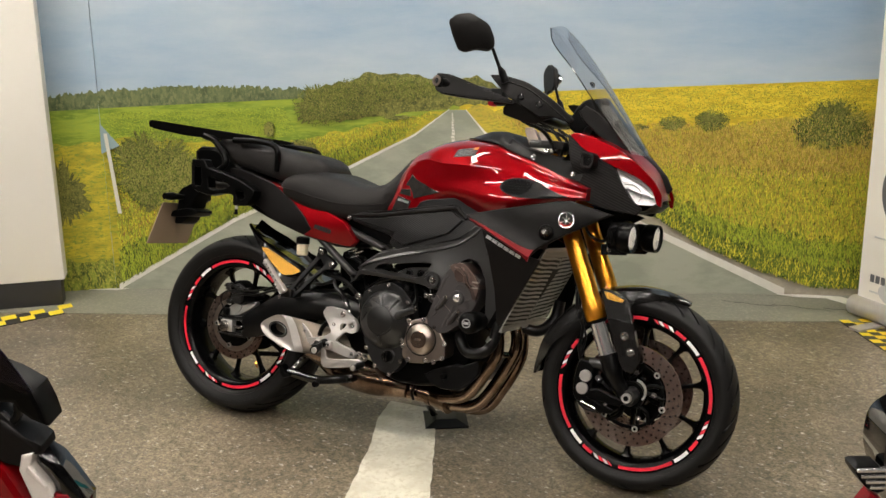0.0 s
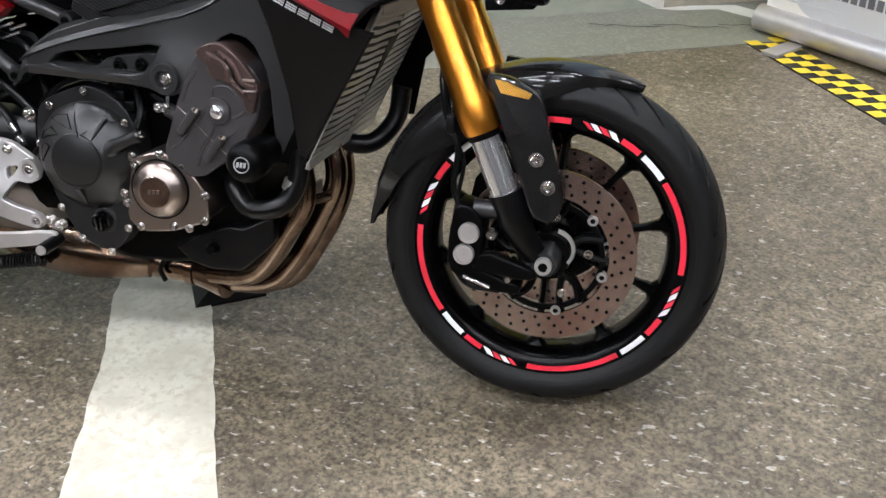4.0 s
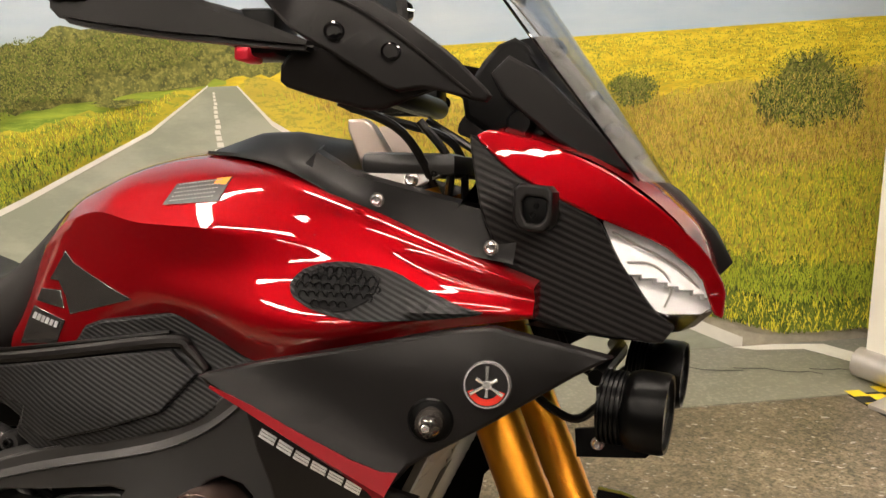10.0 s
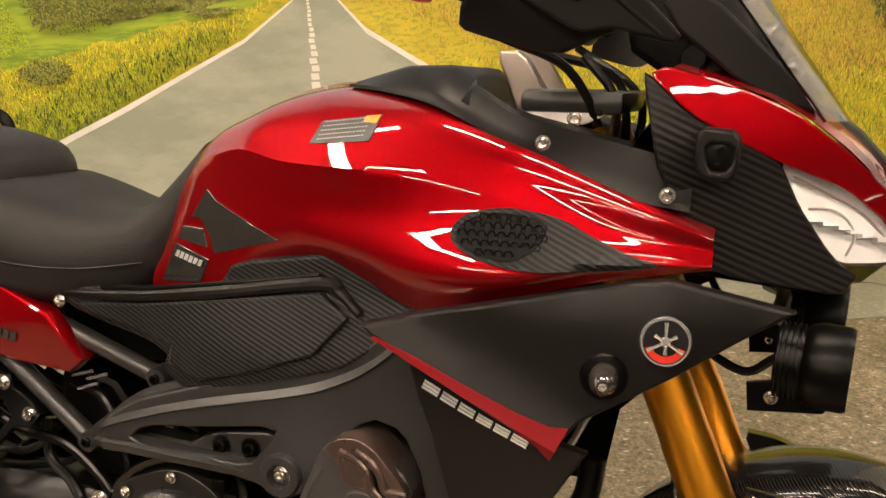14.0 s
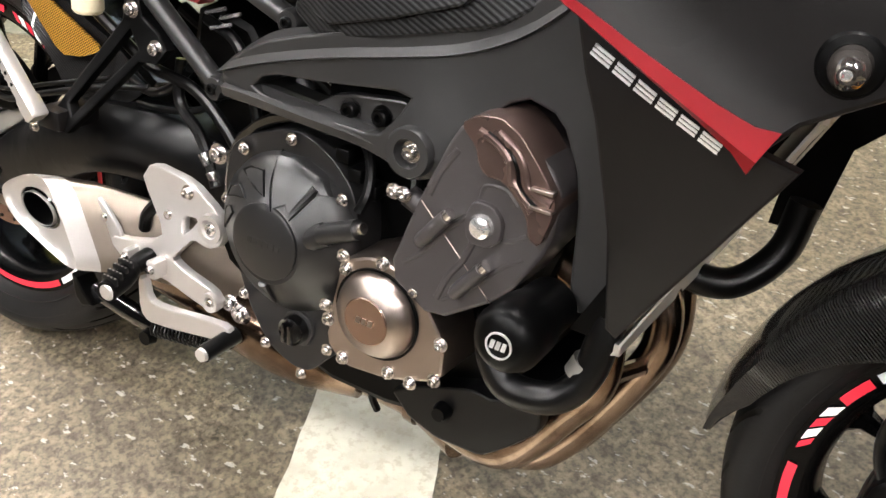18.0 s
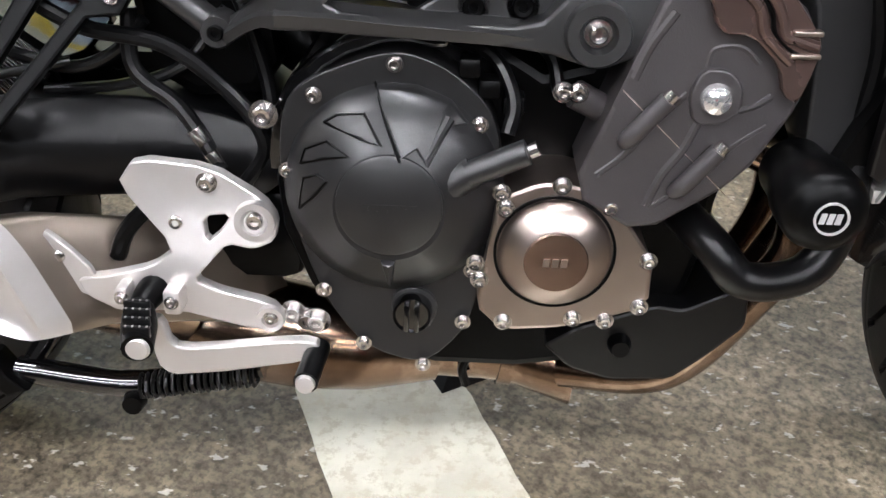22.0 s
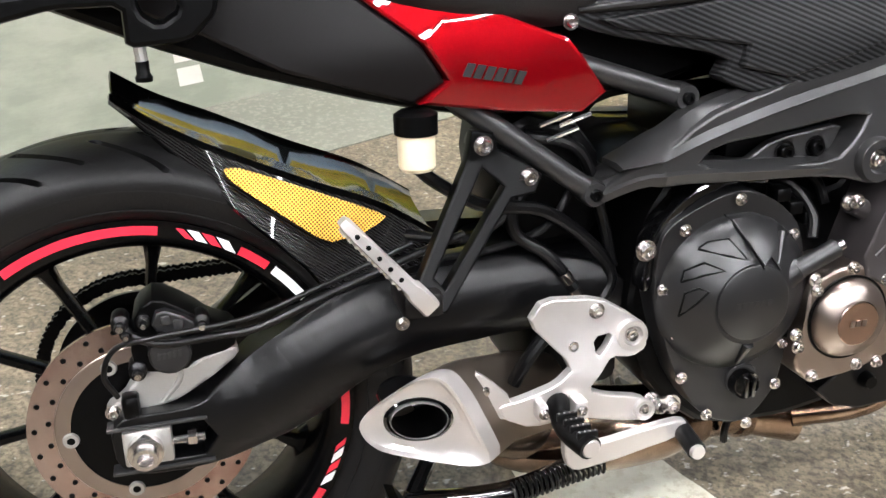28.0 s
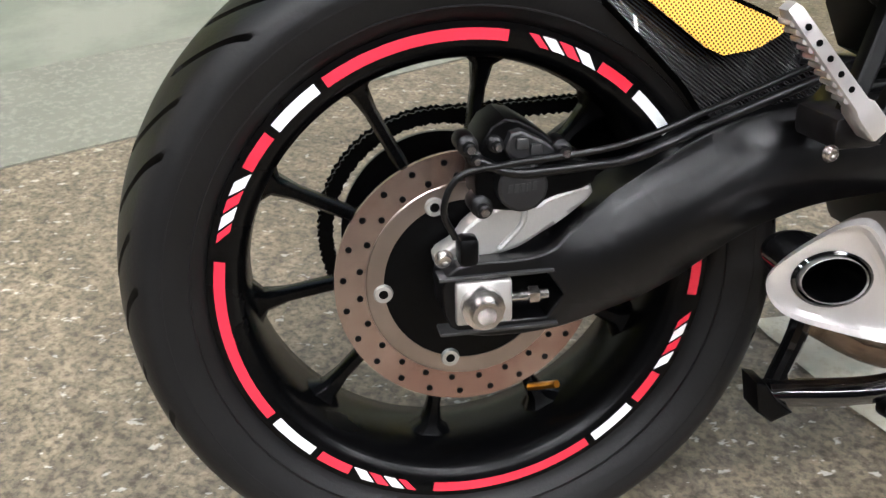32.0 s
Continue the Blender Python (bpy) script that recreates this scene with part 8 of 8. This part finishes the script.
for side in (-1, 1):
    S = lambda x, y, z: Vector((x - (0.068 if side > 0 else 0), side * y, z))
    g = part("hand_grip", tube([S(1.005, 0.33, 1.115), S(0.96, 0.385, 1.123), S(0.937, 0.41, 1.128)], 0.0175, 16), HOSE, bike, "black rubber grip")
    be = part("bar_end", lathe([(0.0, 0.02), (0.008, 0.02), (0.0095, 0.032), (0.016, 0.032), (0.018, 0.028), (0.018, 0.0), (0.0, 0.0)], S(0.912, 0.43, 1.133), (-0.3, side * 0.95, 0.02), 24), DARK, bike, "hollow bar end weight")
    part("end_ring", lathe([(0.0085, 0.028), (0.009, 0.034), (0.0145, 0.034), (0.0152, 0.031)], S(0.912, 0.432, 1.133), (-0.3, side * 0.95, 0.02), 24), STATOR, be, "worn grey end ring")
    sl = loft([[S(x, y, z + h) for h, y in ((hh, yy - 0.014), (hh, yy + 0.012), (-hh, yy + 0.016), (-hh, yy - 0.01))] for x, z, hh, yy in ((0.893, 1.135, 0.019, 0.446), (0.908, 1.128, 0.0275, 0.444), (0.935, 1.125, 0.029, 0.436), (0.985, 1.114, 0.0225, 0.415), (1.02, 1.107, 0.016, 0.392), (1.095, 1.0925, 0.004, 0.354))], closed=True)
    bmesh.ops.bevel(sl, geom=sl.edges[:], offset=0.005, segments=2, affect="EDGES")
    part("guard_blade", sl, MATTE, bike, "black hand guard blade")
    shield = [(1.013, 1.169), (1.046, 1.171), (1.108, 1.157), (1.158, 1.129), (1.202, 1.097), (1.238, 1.061), (1.232, 1.053), (1.182, 1.064), (1.155, 1.058), (1.108, 1.088), (1.085, 1.1), (1.068, 1.112), (1.026, 1.155)]
    hg = lambda x, z: 0.40 - 0.55 * (x - 1.0) - 0.6 * max(0, z - 1.11)
    sh = part("hand_guard", panel(rnd(shield, 1, 0.14), hg, 0.012, bevel=0.004, step=0.02, side=side), MATTE, bike, "large black hand guard")
    part("guard_crease", tube([(x, side * (hg(x, z) - 0.0006), z) for x, z in ((1.05, 1.155), (1.11, 1.138), (1.16, 1.108), (1.22, 1.06))], 0.0022, 8), MATTE, sh, "moulded crease")
    part("guard_lower", panel(rnd([(1.09, 1.108), (1.062, 1.08), (1.06, 1.06), (1.091, 1.05), (1.135, 1.04), (1.172, 1.058), (1.2, 1.07), (1.164, 1.1)], 1, 0.16), lambda x, z: hg(x, z) - 0.005 - 0.25 * max(0, 1.09 - z), 0.012, bevel=0.004, step=0.02, side=side), MATTE, sh, "lower guard shell")
    for x, z in ((1.107, 1.109), (1.153, 1.094)):
        part("guard_recess", lathe([(0.0, -0.002), (0.006, -0.002), (0.0075, 0.002), (0.0095, 0.001)], S(x, hg(x, z) + 0.0008, z), (0.45, side, 0.3), 18), GLOSSB, sh, "recessed screw")
    part("switch_box", box(1.0, 1.045, side * 0.3 - 0.03, side * 0.3 + 0.03, 1.09, 1.135, 0.008), DARK, bike, "black switch box")
    part("mirror_stem", tube([S(1.045, 0.36, 1.182), S(1.022, 0.372, 1.238)], [0.0052, 0.0046], 12, smooth=False), DARK, bike, "slim black mirror stalk")
    part("stem_base", tube([S(1.062, 0.352, 1.148), S(1.054, 0.356, 1.166), S(1.05, 0.358, 1.176), S(1.044, 0.3605, 1.186)], [0.0115, 0.0105, 0.0105, 0.0065], 14), DARK, bike, "stepped stalk base")
    kx, ky = (0.55, 0.9) if side < 0 else (0.5, 0.55)
    rows = []
    for s, dx in ((0.55, 0.02), (0.85, 0.014), (1.0, 0.0), (0.97, -0.008)):
        rows.append([S(0.982 + dx + (p - 0.982) * s * kx, 0.43 - (p - 0.982) * s * ky, 1.268 + (q - 1.268) * s) for p, q in rnd([(0.912, 1.292), (0.935, 1.313), (0.975, 1.323), (1.025, 1.306), (1.05, 1.266), (1.052, 1.238), (1.038, 1.227), (1.0, 1.226), (0.965, 1.213), (0.95, 1.217), (0.93, 1.25)], 1, 0.16)])
    mr = part("mirror_housing", loft(rows, closed=True), MATTE, bike, "black mirror housing")
    part("mirror_face", loft([[p + Vector((-0.0015 - 0.0003 * i, 0, 0)) for p in [Vector((0.974 + (q.x - 0.974) * (0.94 - 0.6 * i), side * 0.43 + (q.y - side * 0.43) * (0.94 - 0.6 * i), 1.268 + (q.z - 1.268) * (0.94 - 0.6 * i))) for q in rows[-1]]] for i in (0, 1)], closed=True), MIRROR, mr, "mirror glass")
part("brake_reservoir", lathe([(0, 0), (0.017, 0.0), (0.019, 0.03), (0.0, 0.03)], (1.07, -0.24, 1.10), (0, 0, 1), 20), GLOSSB, bike, "front brake fluid reservoir")
part("red_switch", box(1.005, 1.02, -0.335, -0.30, 1.085, 1.098, 0.003), STICKR, bike, "red kill switch")
for p in (((1.06, -0.2, 1.06), (1.12, -0.16, 1.03), (1.15, -0.12, 0.96), (1.14, -0.1, 0.9)), ((1.08, -0.12, 1.05), (1.16, -0.08, 1.02), (1.17, -0.06, 0.93)), ((1.09, 0.05, 1.06), (1.17, 0.05, 1.0), (1.16, 0.04, 0.9)), ((1.13, -0.13, 1.045), (1.165, -0.13, 1.0), (1.16, -0.12, 0.94))):
    part("control_cable", tube(p, 0.005, 8), HOSE, bike, "black control cable")

# ---- seats and tail ----
def cushion(name, stations, label):
    """Stations: x, bottom, top, half width."""
    rows = []
    xs = [s[0] for s in stations]
    for k in range(33):
        x = xs[0] + (xs[-1] - xs[0]) * k / 32
        lo, hi, w = (cubic(xs, [s[i] for s in stations], x) for i in (1, 2, 3))
        h = hi - lo
        prof = [(0.9, 0.0), (0.99, 0.18), (1.0, 0.45), (0.96, 0.72), (0.84, 0.9), (0.6, 0.985), (0.3, 1.0), (0, 0.995)]
        right = [Vector((x, -w * a, lo + h * b)) for a, b in prof]
        rows.append(right + [Vector((x, -p.y, p.z)) for p in right[-2::-1]])
    return part(name, loft(rows, closed=True), SEAT, bike, label, 60)


rs = cushion("rider_seat", [(0.17, 0.80, 0.822, 0.10), (0.20, 0.782, 0.848, 0.135), (0.26, 0.762, 0.866, 0.155), (0.34, 0.738, 0.871, 0.160), (0.40, 0.726, 0.857, 0.155), (0.46, 0.722, 0.840, 0.145), (0.52, 0.73, 0.837, 0.130), (0.57, 0.746, 0.853, 0.115), (0.605, 0.775, 0.89, 0.10), (0.645, 0.86, 0.936, 0.085)], "black vinyl rider seat with stitched edge")
cushion("pillion_seat", [(-0.14, 0.93, 0.955, 0.06), (-0.11, 0.905, 0.965, 0.085), (-0.02, 0.872, 0.966, 0.10), (0.08, 0.85, 0.948, 0.115), (0.18, 0.83, 0.936, 0.125), (0.26, 0.826, 0.926, 0.125), (0.31, 0.835, 0.91, 0.11), (0.342, 0.85, 0.882, 0.075)], "black vinyl pillion seat")
part("seat_seam", tube([(0.185, -0.137, 0.808), (0.26, -0.159, 0.80), (0.34, -0.163, 0.785), (0.42, -0.155, 0.772), (0.5, -0.138, 0.77), (0.58, -0.118, 0.78)], 0.0016, 6), SEAT, rs, "stitched seam")

tail_shape = [(0.155, 0.822), (0.226, 0.797), (0.329, 0.765), (0.462, 0.712), (0.48, 0.69), (0.508, 0.653), (0.482, 0.632), (0.40, 0.64), (0.305, 0.655), (0.335, 0.678), (0.31, 0.715), (0.25, 0.762), (0.19, 0.80)]
dark_tail = [(-0.02, 0.79), (0.04, 0.76), (0.099, 0.735), (0.174, 0.695), (0.30, 0.655), (0.333, 0.676), (0.308, 0.715), (0.25, 0.762), (0.16, 0.818), (0.05, 0.85), (-0.06, 0.862)]
for side in (-1, 1):
    td = lambda x, z: 0.135 + 0.02 * math.exp(-((z - 0.70) / 0.06) ** 2) * max(0, min(1, (x - 0.1) / 0.2)) - 0.25 * max(0, 0.1 - x)
    dt = part("tail_side", panel(dark_tail, lambda x, z: td(x, z) - 0.006, 0.02, bevel=0.004, step=0.04, side=side), MATTE, bike, "black tail side panel")
    rp = part("tail_panel", panel(tail_shape, td, 0.025, bevel=0.004, step=0.03, side=side), RED, bike, "candy red tail panel")
    if side < 0:
        bars(rp, "tail_lettering", 0.348, 0.682, 0.066, 0.014, 6, lambda x, z: -td(x, z) - 0.001, DARKTXT, -12, 0.22, 0.2)
    pan = part("pannier_bracket", panel(rnd([(-0.152, 0.878), (-0.095, 0.882), (-0.08, 0.854), (0.0, 0.838), (0.074, 0.815), (0.123, 0.79), (0.116, 0.757), (0.092, 0.735), (0.036, 0.732), (0.036, 0.768), (-0.02, 0.768), (-0.069, 0.757), (-0.142, 0.776)], 1, 0.12), 0.185, 0.04, [rnd([(-0.135, 0.853), (-0.108, 0.856), (-0.1, 0.79), (-0.128, 0.788)], 1, 0.15), rnd([(-0.073, 0.826), (0.02, 0.8), (0.0, 0.786), (-0.066, 0.78)], 1, 0.15), rnd([(0.05, 0.785), (0.078, 0.778), (0.086, 0.762), (0.066, 0.75), (0.05, 0.762)], 1)], bevel=0.005, side=side), DARK, bike, "black cast pannier bracket")
    part("bracket_bolt", tube([(0.047, side * 0.175, 0.735), (0.048, side * 0.175, 0.72)], 0.0055, 10, smooth=False), CASTING, pan)
    part("bolt_foot", lathe([(0.0, 0.018), (0.0075, 0.018), (0.008, 0.014), (0.006, 0.011), (0.006, 0.0)], (0.048, side * 0.175, 0.72), (0, 0, -1), 14), DARK, pan, "black rubber foot")
    part("grab_rail", tube([(-0.17, side * 0.12, 0.80), (-0.05, side * 0.125, 0.87), (-0.10, side * 0.12, 0.945), (-0.16, side * 0.11, 0.965)], 0.012, 12), DARK, bike, "black grab rail")
    part("grab_rail", tube([(-0.02, side * 0.125, 0.955), (0.08, side * 0.13, 0.955), (0.15, side * 0.132, 0.945), (0.17, side * 0.132, 0.915), (0.165, side * 0.125, 0.86)], 0.010, 12), DARK, bike, "black grab rail")
    part("rack_side", panel(rnd([(-0.415, 1.008), (-0.40, 1.012), (-0.2, 0.995), (0.065, 0.974), (0.068, 0.962), (-0.1, 0.957), (-0.25, 0.962), (-0.41, 0.983)], 1, 0.15), 0.115, 0.02, bevel=0.004, side=side), DARK, bike, "black luggage rack side")
for x, z in ((-0.40, 0.998), (-0.32, 0.99), (-0.23, 0.985), (-0.13, 0.978), (-0.03, 0.972)):
    part("rack_slat", box(x - 0.018, x + 0.018, -0.11, 0.11, z - 0.006, z + 0.006, 0.003), DARK, bike, "black rack slat")
part("tail_unit", panel(rnd([(-0.22, 0.93), (-0.1, 0.93), (0.0, 0.86), (0.1, 0.80), (-0.05, 0.78), (-0.17, 0.80), (-0.21, 0.85)], 1), 0.09, 0.18, bevel=0.015), DARK, bike, "black tail unit")
made = [part("plate_holder", panel(rnd([(-0.26, 0.805), (-0.2, 0.805), (-0.215, 0.775), (-0.25, 0.74), (-0.265, 0.69), (-0.295, 0.645), (-0.335, 0.64), (-0.335, 0.66), (-0.325, 0.72), (-0.33, 0.77)], 1), 0.04, 0.08, bevel=0.008), DARK, bike, "black number plate holder")]
made.append(part("plate_crossbar", panel(rnd([(-0.37, 0.685), (-0.26, 0.71), (-0.22, 0.695), (-0.25, 0.675), (-0.37, 0.665)], 1), 0.045, 0.09, bevel=0.005), DARK, bike))
for side in (-1, 1):
    made.append(part("rear_indicator", tube([(-0.30, side * 0.04, 0.745), (-0.31, side * 0.09, 0.745), (-0.315, side * 0.13, 0.745)], [0.008, 0.016, 0.012], 12), DARK, bike, "black rear indicator"))
bm = loft([[Vector((x + dx, y, z)) for y in (-0.115, 0.115)] + [Vector((x + dx + 0.004, y, z)) for y in (0.115, -0.115)] for x, dx, z in ((-0.335, 0, 0.72), (-0.40, 0, 0.56))], closed=True)
made.append(part("number_plate", bm, PLATEB, bike, "plain tan number plate seen from behind", 0))
for ob in made:
    ob.location = (-0.085, 0.11, -0.006)

# ---- the pad under the side stand ----
pad_at = tagged(new("stand_pad"), "dark square pad under the side stand on the floor", "stand pad")
pad_at.location = (0.72, 0.27, 0.0)
pad_at.rotation_euler = (0, 0, radians(30))
rows = [[Vector((sx * r, sy * r, z)) for sx, sy in ((-1, -1), (1, -1), (1, 1), (-1, 1))] for r, z in ((0.074, 0.0), (0.074, 0.006), (0.04, 0.018), (0.036, 0.02))]
part("wedge", loft(rows, closed=True), MATTE, pad_at, "low dark sloping block", 20)


# ---- two neighbouring motorcycles, of which only the ends come into view ----
SMOKED = clear("smoked_screen", (0.16, 0.13, 0.2))
NEIGH_WHITE = mat("pearl_white_trim", (0.62, 0.57, 0.54), 0.3, 0, 0.5, vary=0.05)


def running_gear(root, x0, drop, turn):
    """Wheels, fork, engine, frame, tank and seat behind a nose at the root's origin."""
    xr = x0 - turn * 1.4
    for x, r in ((x0, 0.3), (xr, 0.31)):
        w = part("wheel", lathe([(0.03, 0.03), (0.2, 0.02), (0.22, 0.05), (0.235, 0.05), (r - 0.03, 0.06), (r - 0.01, 0.04), (r, 0.0), (r - 0.01, -0.04), (r - 0.03, -0.06), (0.235, -0.05), (0.22, -0.05), (0.2, -0.02), (0.03, -0.03), (0.03, 0.03)], (x, 0.2, r - drop), seg=48), RUBBER, root, "black wheel and tyre")
        part("brake_disc", lathe([(0.1, 0.0), (0.1, 0.004), (0.15, 0.004), (0.15, 0.0)], (x, 0.13, r - drop), seg=40), DISC, w)
    at = lambda t, y, z: (x0 - turn * t, y, z - drop)
    for y in (0.1, 0.3):
        part("fork_leg", tube([at(0.0, y, 0.3), at(0.28, y, 0.92)], 0.026, 14, smooth=False), GLOSSB, root)
        part("swingarm", tube([at(1.4, y, 0.31), at(0.9, y, 0.4)], 0.028, 12, smooth=False), SWING, root)
        part("frame_beam", tube([at(0.28, 0.2, 0.86), at(0.6, y, 0.74), at(0.95, y, 0.42)], 0.03, 12), FRAME, root)
        part("subframe_tube", tube([at(0.75, y, 0.66), at(1.1, y, 0.74), at(1.45, y, 0.84)], 0.014, 10), FRAME, root)
    rows = []
    for t, lo, hi, w in ((0.3, 0.62, 0.86, 0.06), (0.4, 0.6, 0.98, 0.12), (0.55, 0.6, 1.03, 0.15), (0.7, 0.62, 1.0, 0.14), (0.85, 0.66, 0.88, 0.09)):
        rows.append([Vector(at(t, 0.2 + w * math.cos(a), (lo + hi) / 2 + (hi - lo) / 2 * math.sin(a))) for a in [2 * math.pi * k / 20 for k in range(20)]])
    part("fuel_tank", loft(rows, closed=True), GLOSSB, root, "black fuel tank")
    rows = []
    for t, lo, hi, w in ((0.82, 0.76, 0.84, 0.09), (0.95, 0.74, 0.83, 0.13), (1.1, 0.76, 0.85, 0.13), (1.2, 0.82, 0.93, 0.12), (1.5, 0.88, 0.96, 0.07)):
        rows.append([Vector(at(t, 0.2 + w * math.cos(a), (lo + hi) / 2 + (hi - lo) / 2 * math.sin(a))) for a in [2 * math.pi * k / 16 for k in range(16)]])
    part("seat", loft(rows, closed=True), SEAT, root, "black seat")
    e = x0 - turn * 0.65
    part("engine", box(e - 0.22, e + 0.22, 0.05, 0.35, 0.2 - drop, 0.62 - drop, 0.04, 3), ENGINE, root, "dark engine block")
    part("exhaust", tube([at(0.42, 0.2, 0.45), at(0.38, 0.2, 0.22), at(0.7, 0.1, 0.16), at(1.1, 0.04, 0.3), at(1.45, 0.02, 0.45)], [0.025, 0.03, 0.04, 0.05, 0.05], 14), TITAN, root)
    part("handlebar", tube([at(0.4, -0.14, 1.0), at(0.3, 0.05, 1.0), at(0.28, 0.2, 0.98), at(0.3, 0.35, 1.0), at(0.4, 0.54, 1.0)], 0.012, 10), DARK, root)


def nose_neighbour():
    root = tagged(new("parked_motorcycle"), "red sports motorcycle with smoked screen and white lamp surround", "motorcycle")
    root.matrix_world = Matrix.Translation((1.1530, -1.7980, 0.9031)) @ Matrix.Rotation(radians(26), 4, "Z")
    k = 0.00062
    q = lambda pts: [((a - 80) * k, (750 - b) * k) for a, b in pts]
    running_gear(root, -0.04, 0.93, 1)
    part("screen", panel(q([(-90, 380), (-20, 470), (40, 560), (85, 640), (60, 642), (20, 610), (-30, 560), (-90, 510)]), lambda x, z: 0.0 + 1.2 * x * x, 0.004, bevel=0.001, step=0.03), SMOKED, root, "smoked purple-tinted screen").visible_shadow = False
    part("cowl", panel(q([(-120, 560), (-30, 580), (40, 610), (85, 640), (100, 680), (107, 715), (75, 700), (50, 678), (44, 664), (15, 662), (-20, 680), (-120, 660)]), 0.0, 0.05, bevel=0.006, step=0), DARK, root, "black cowl tip")
    part("cable_loop", tube([(x, 0.01, z) for x, z in q([(48, 665), (45, 690), (30, 708), (10, 690)])], 0.006, 8), HOSE, root)
    part("cheek", panel(q([(-120, 660), (-10, 668), (30, 705), (60, 730), (88, 755), (90, 772), (60, 775), (45, 800), (-20, 780), (-120, 790)]), 0.004, 0.05, bevel=0.006), MATTE, root, "matte black cheek")
    part("red_fairing", panel(q([(-160, 768), (-10, 764), (20, 796), (48, 852), (75, 915), (110, 1010), (60, 1120), (-160, 1100)]), 0.012, 0.06, bevel=0.01), RED, root, "red fairing side")
    part("lamp_surround", panel(q([(52, 770), (78, 764), (68, 792), (102, 842), (108, 900), (120, 960), (95, 960), (70, 880), (44, 802)]), 0.008, 0.04, bevel=0.003), NEIGH_WHITE, root, "white lamp surround")
    part("lamp_white", panel(q([(58, 800), (66, 790), (98, 835), (95, 842)]), 0.0115, 0.01, bevel=0.002), NEIGH_WHITE, root)
    part("lamp_lens", panel(q([(78, 764), (112, 790), (130, 818), (166, 882), (160, 940), (120, 920), (106, 880), (102, 842), (70, 792)]), 0.0, 0.04, bevel=0.012, seg=3), GLOSSB, root, "dark glossy headlight lens")
    part("red_tip", panel(q([(104, 860), (130, 862), (165, 900), (150, 960), (112, 930)]), 0.003, 0.02, bevel=0.002), REDSTRIPE, root)
    return root


def rear_neighbour():
    root = tagged(new("parked_motorcycle"), "dark motorcycle with a ribbed chrome indicator, parked nearby", "motorcycle")
    root.matrix_world = Matrix.Translation((2.1139, -1.4038, 0.9007)) @ Matrix.Rotation(radians(26), 4, "Z")
    k = 0.00074
    q = lambda pts: [((a - 1560) * k, (790 - b) * k) for a, b in pts]
    running_gear(root, 0.14, 0.91, -1)
    part("dark_cowl", panel(rnd(q([(1546, 740), (1568, 718), (1620, 700), (1640, 800), (1620, 900), (1570, 900), (1552, 830), (1541, 790)]), 2), 0.0, 0.06, bevel=0.014, seg=3), GLOSSB, root, "glossy black cowl")
    ind = part("indicator", panel(rnd(q([(1495, 810), (1505, 806), (1548, 808), (1552, 850), (1535, 855), (1512, 838)]), 1), 0.0, 0.03, bevel=0.004), DARK, root, "dark indicator body")
    for j in range(4):
        part("indicator_rib", box((1500 + 8 * j - 1560) * k, -0.004 * k + (1548 - 1560) * k, -0.004, 0.004, (790 - 812 - 10 * j) * k - 0.0012, (790 - 812 - 10 * j) * k + 0.0024, 0.0005), CHROME, ind, "chrome rib")
    part("orange_edge", panel(q([(1500, 890), (1526, 852), (1548, 866), (1560, 930), (1510, 930)]), 0.002, 0.02, bevel=0.002), REDSTRIPE, root, "red panel edge")
    return root


nose_neighbour()
rear_neighbour()
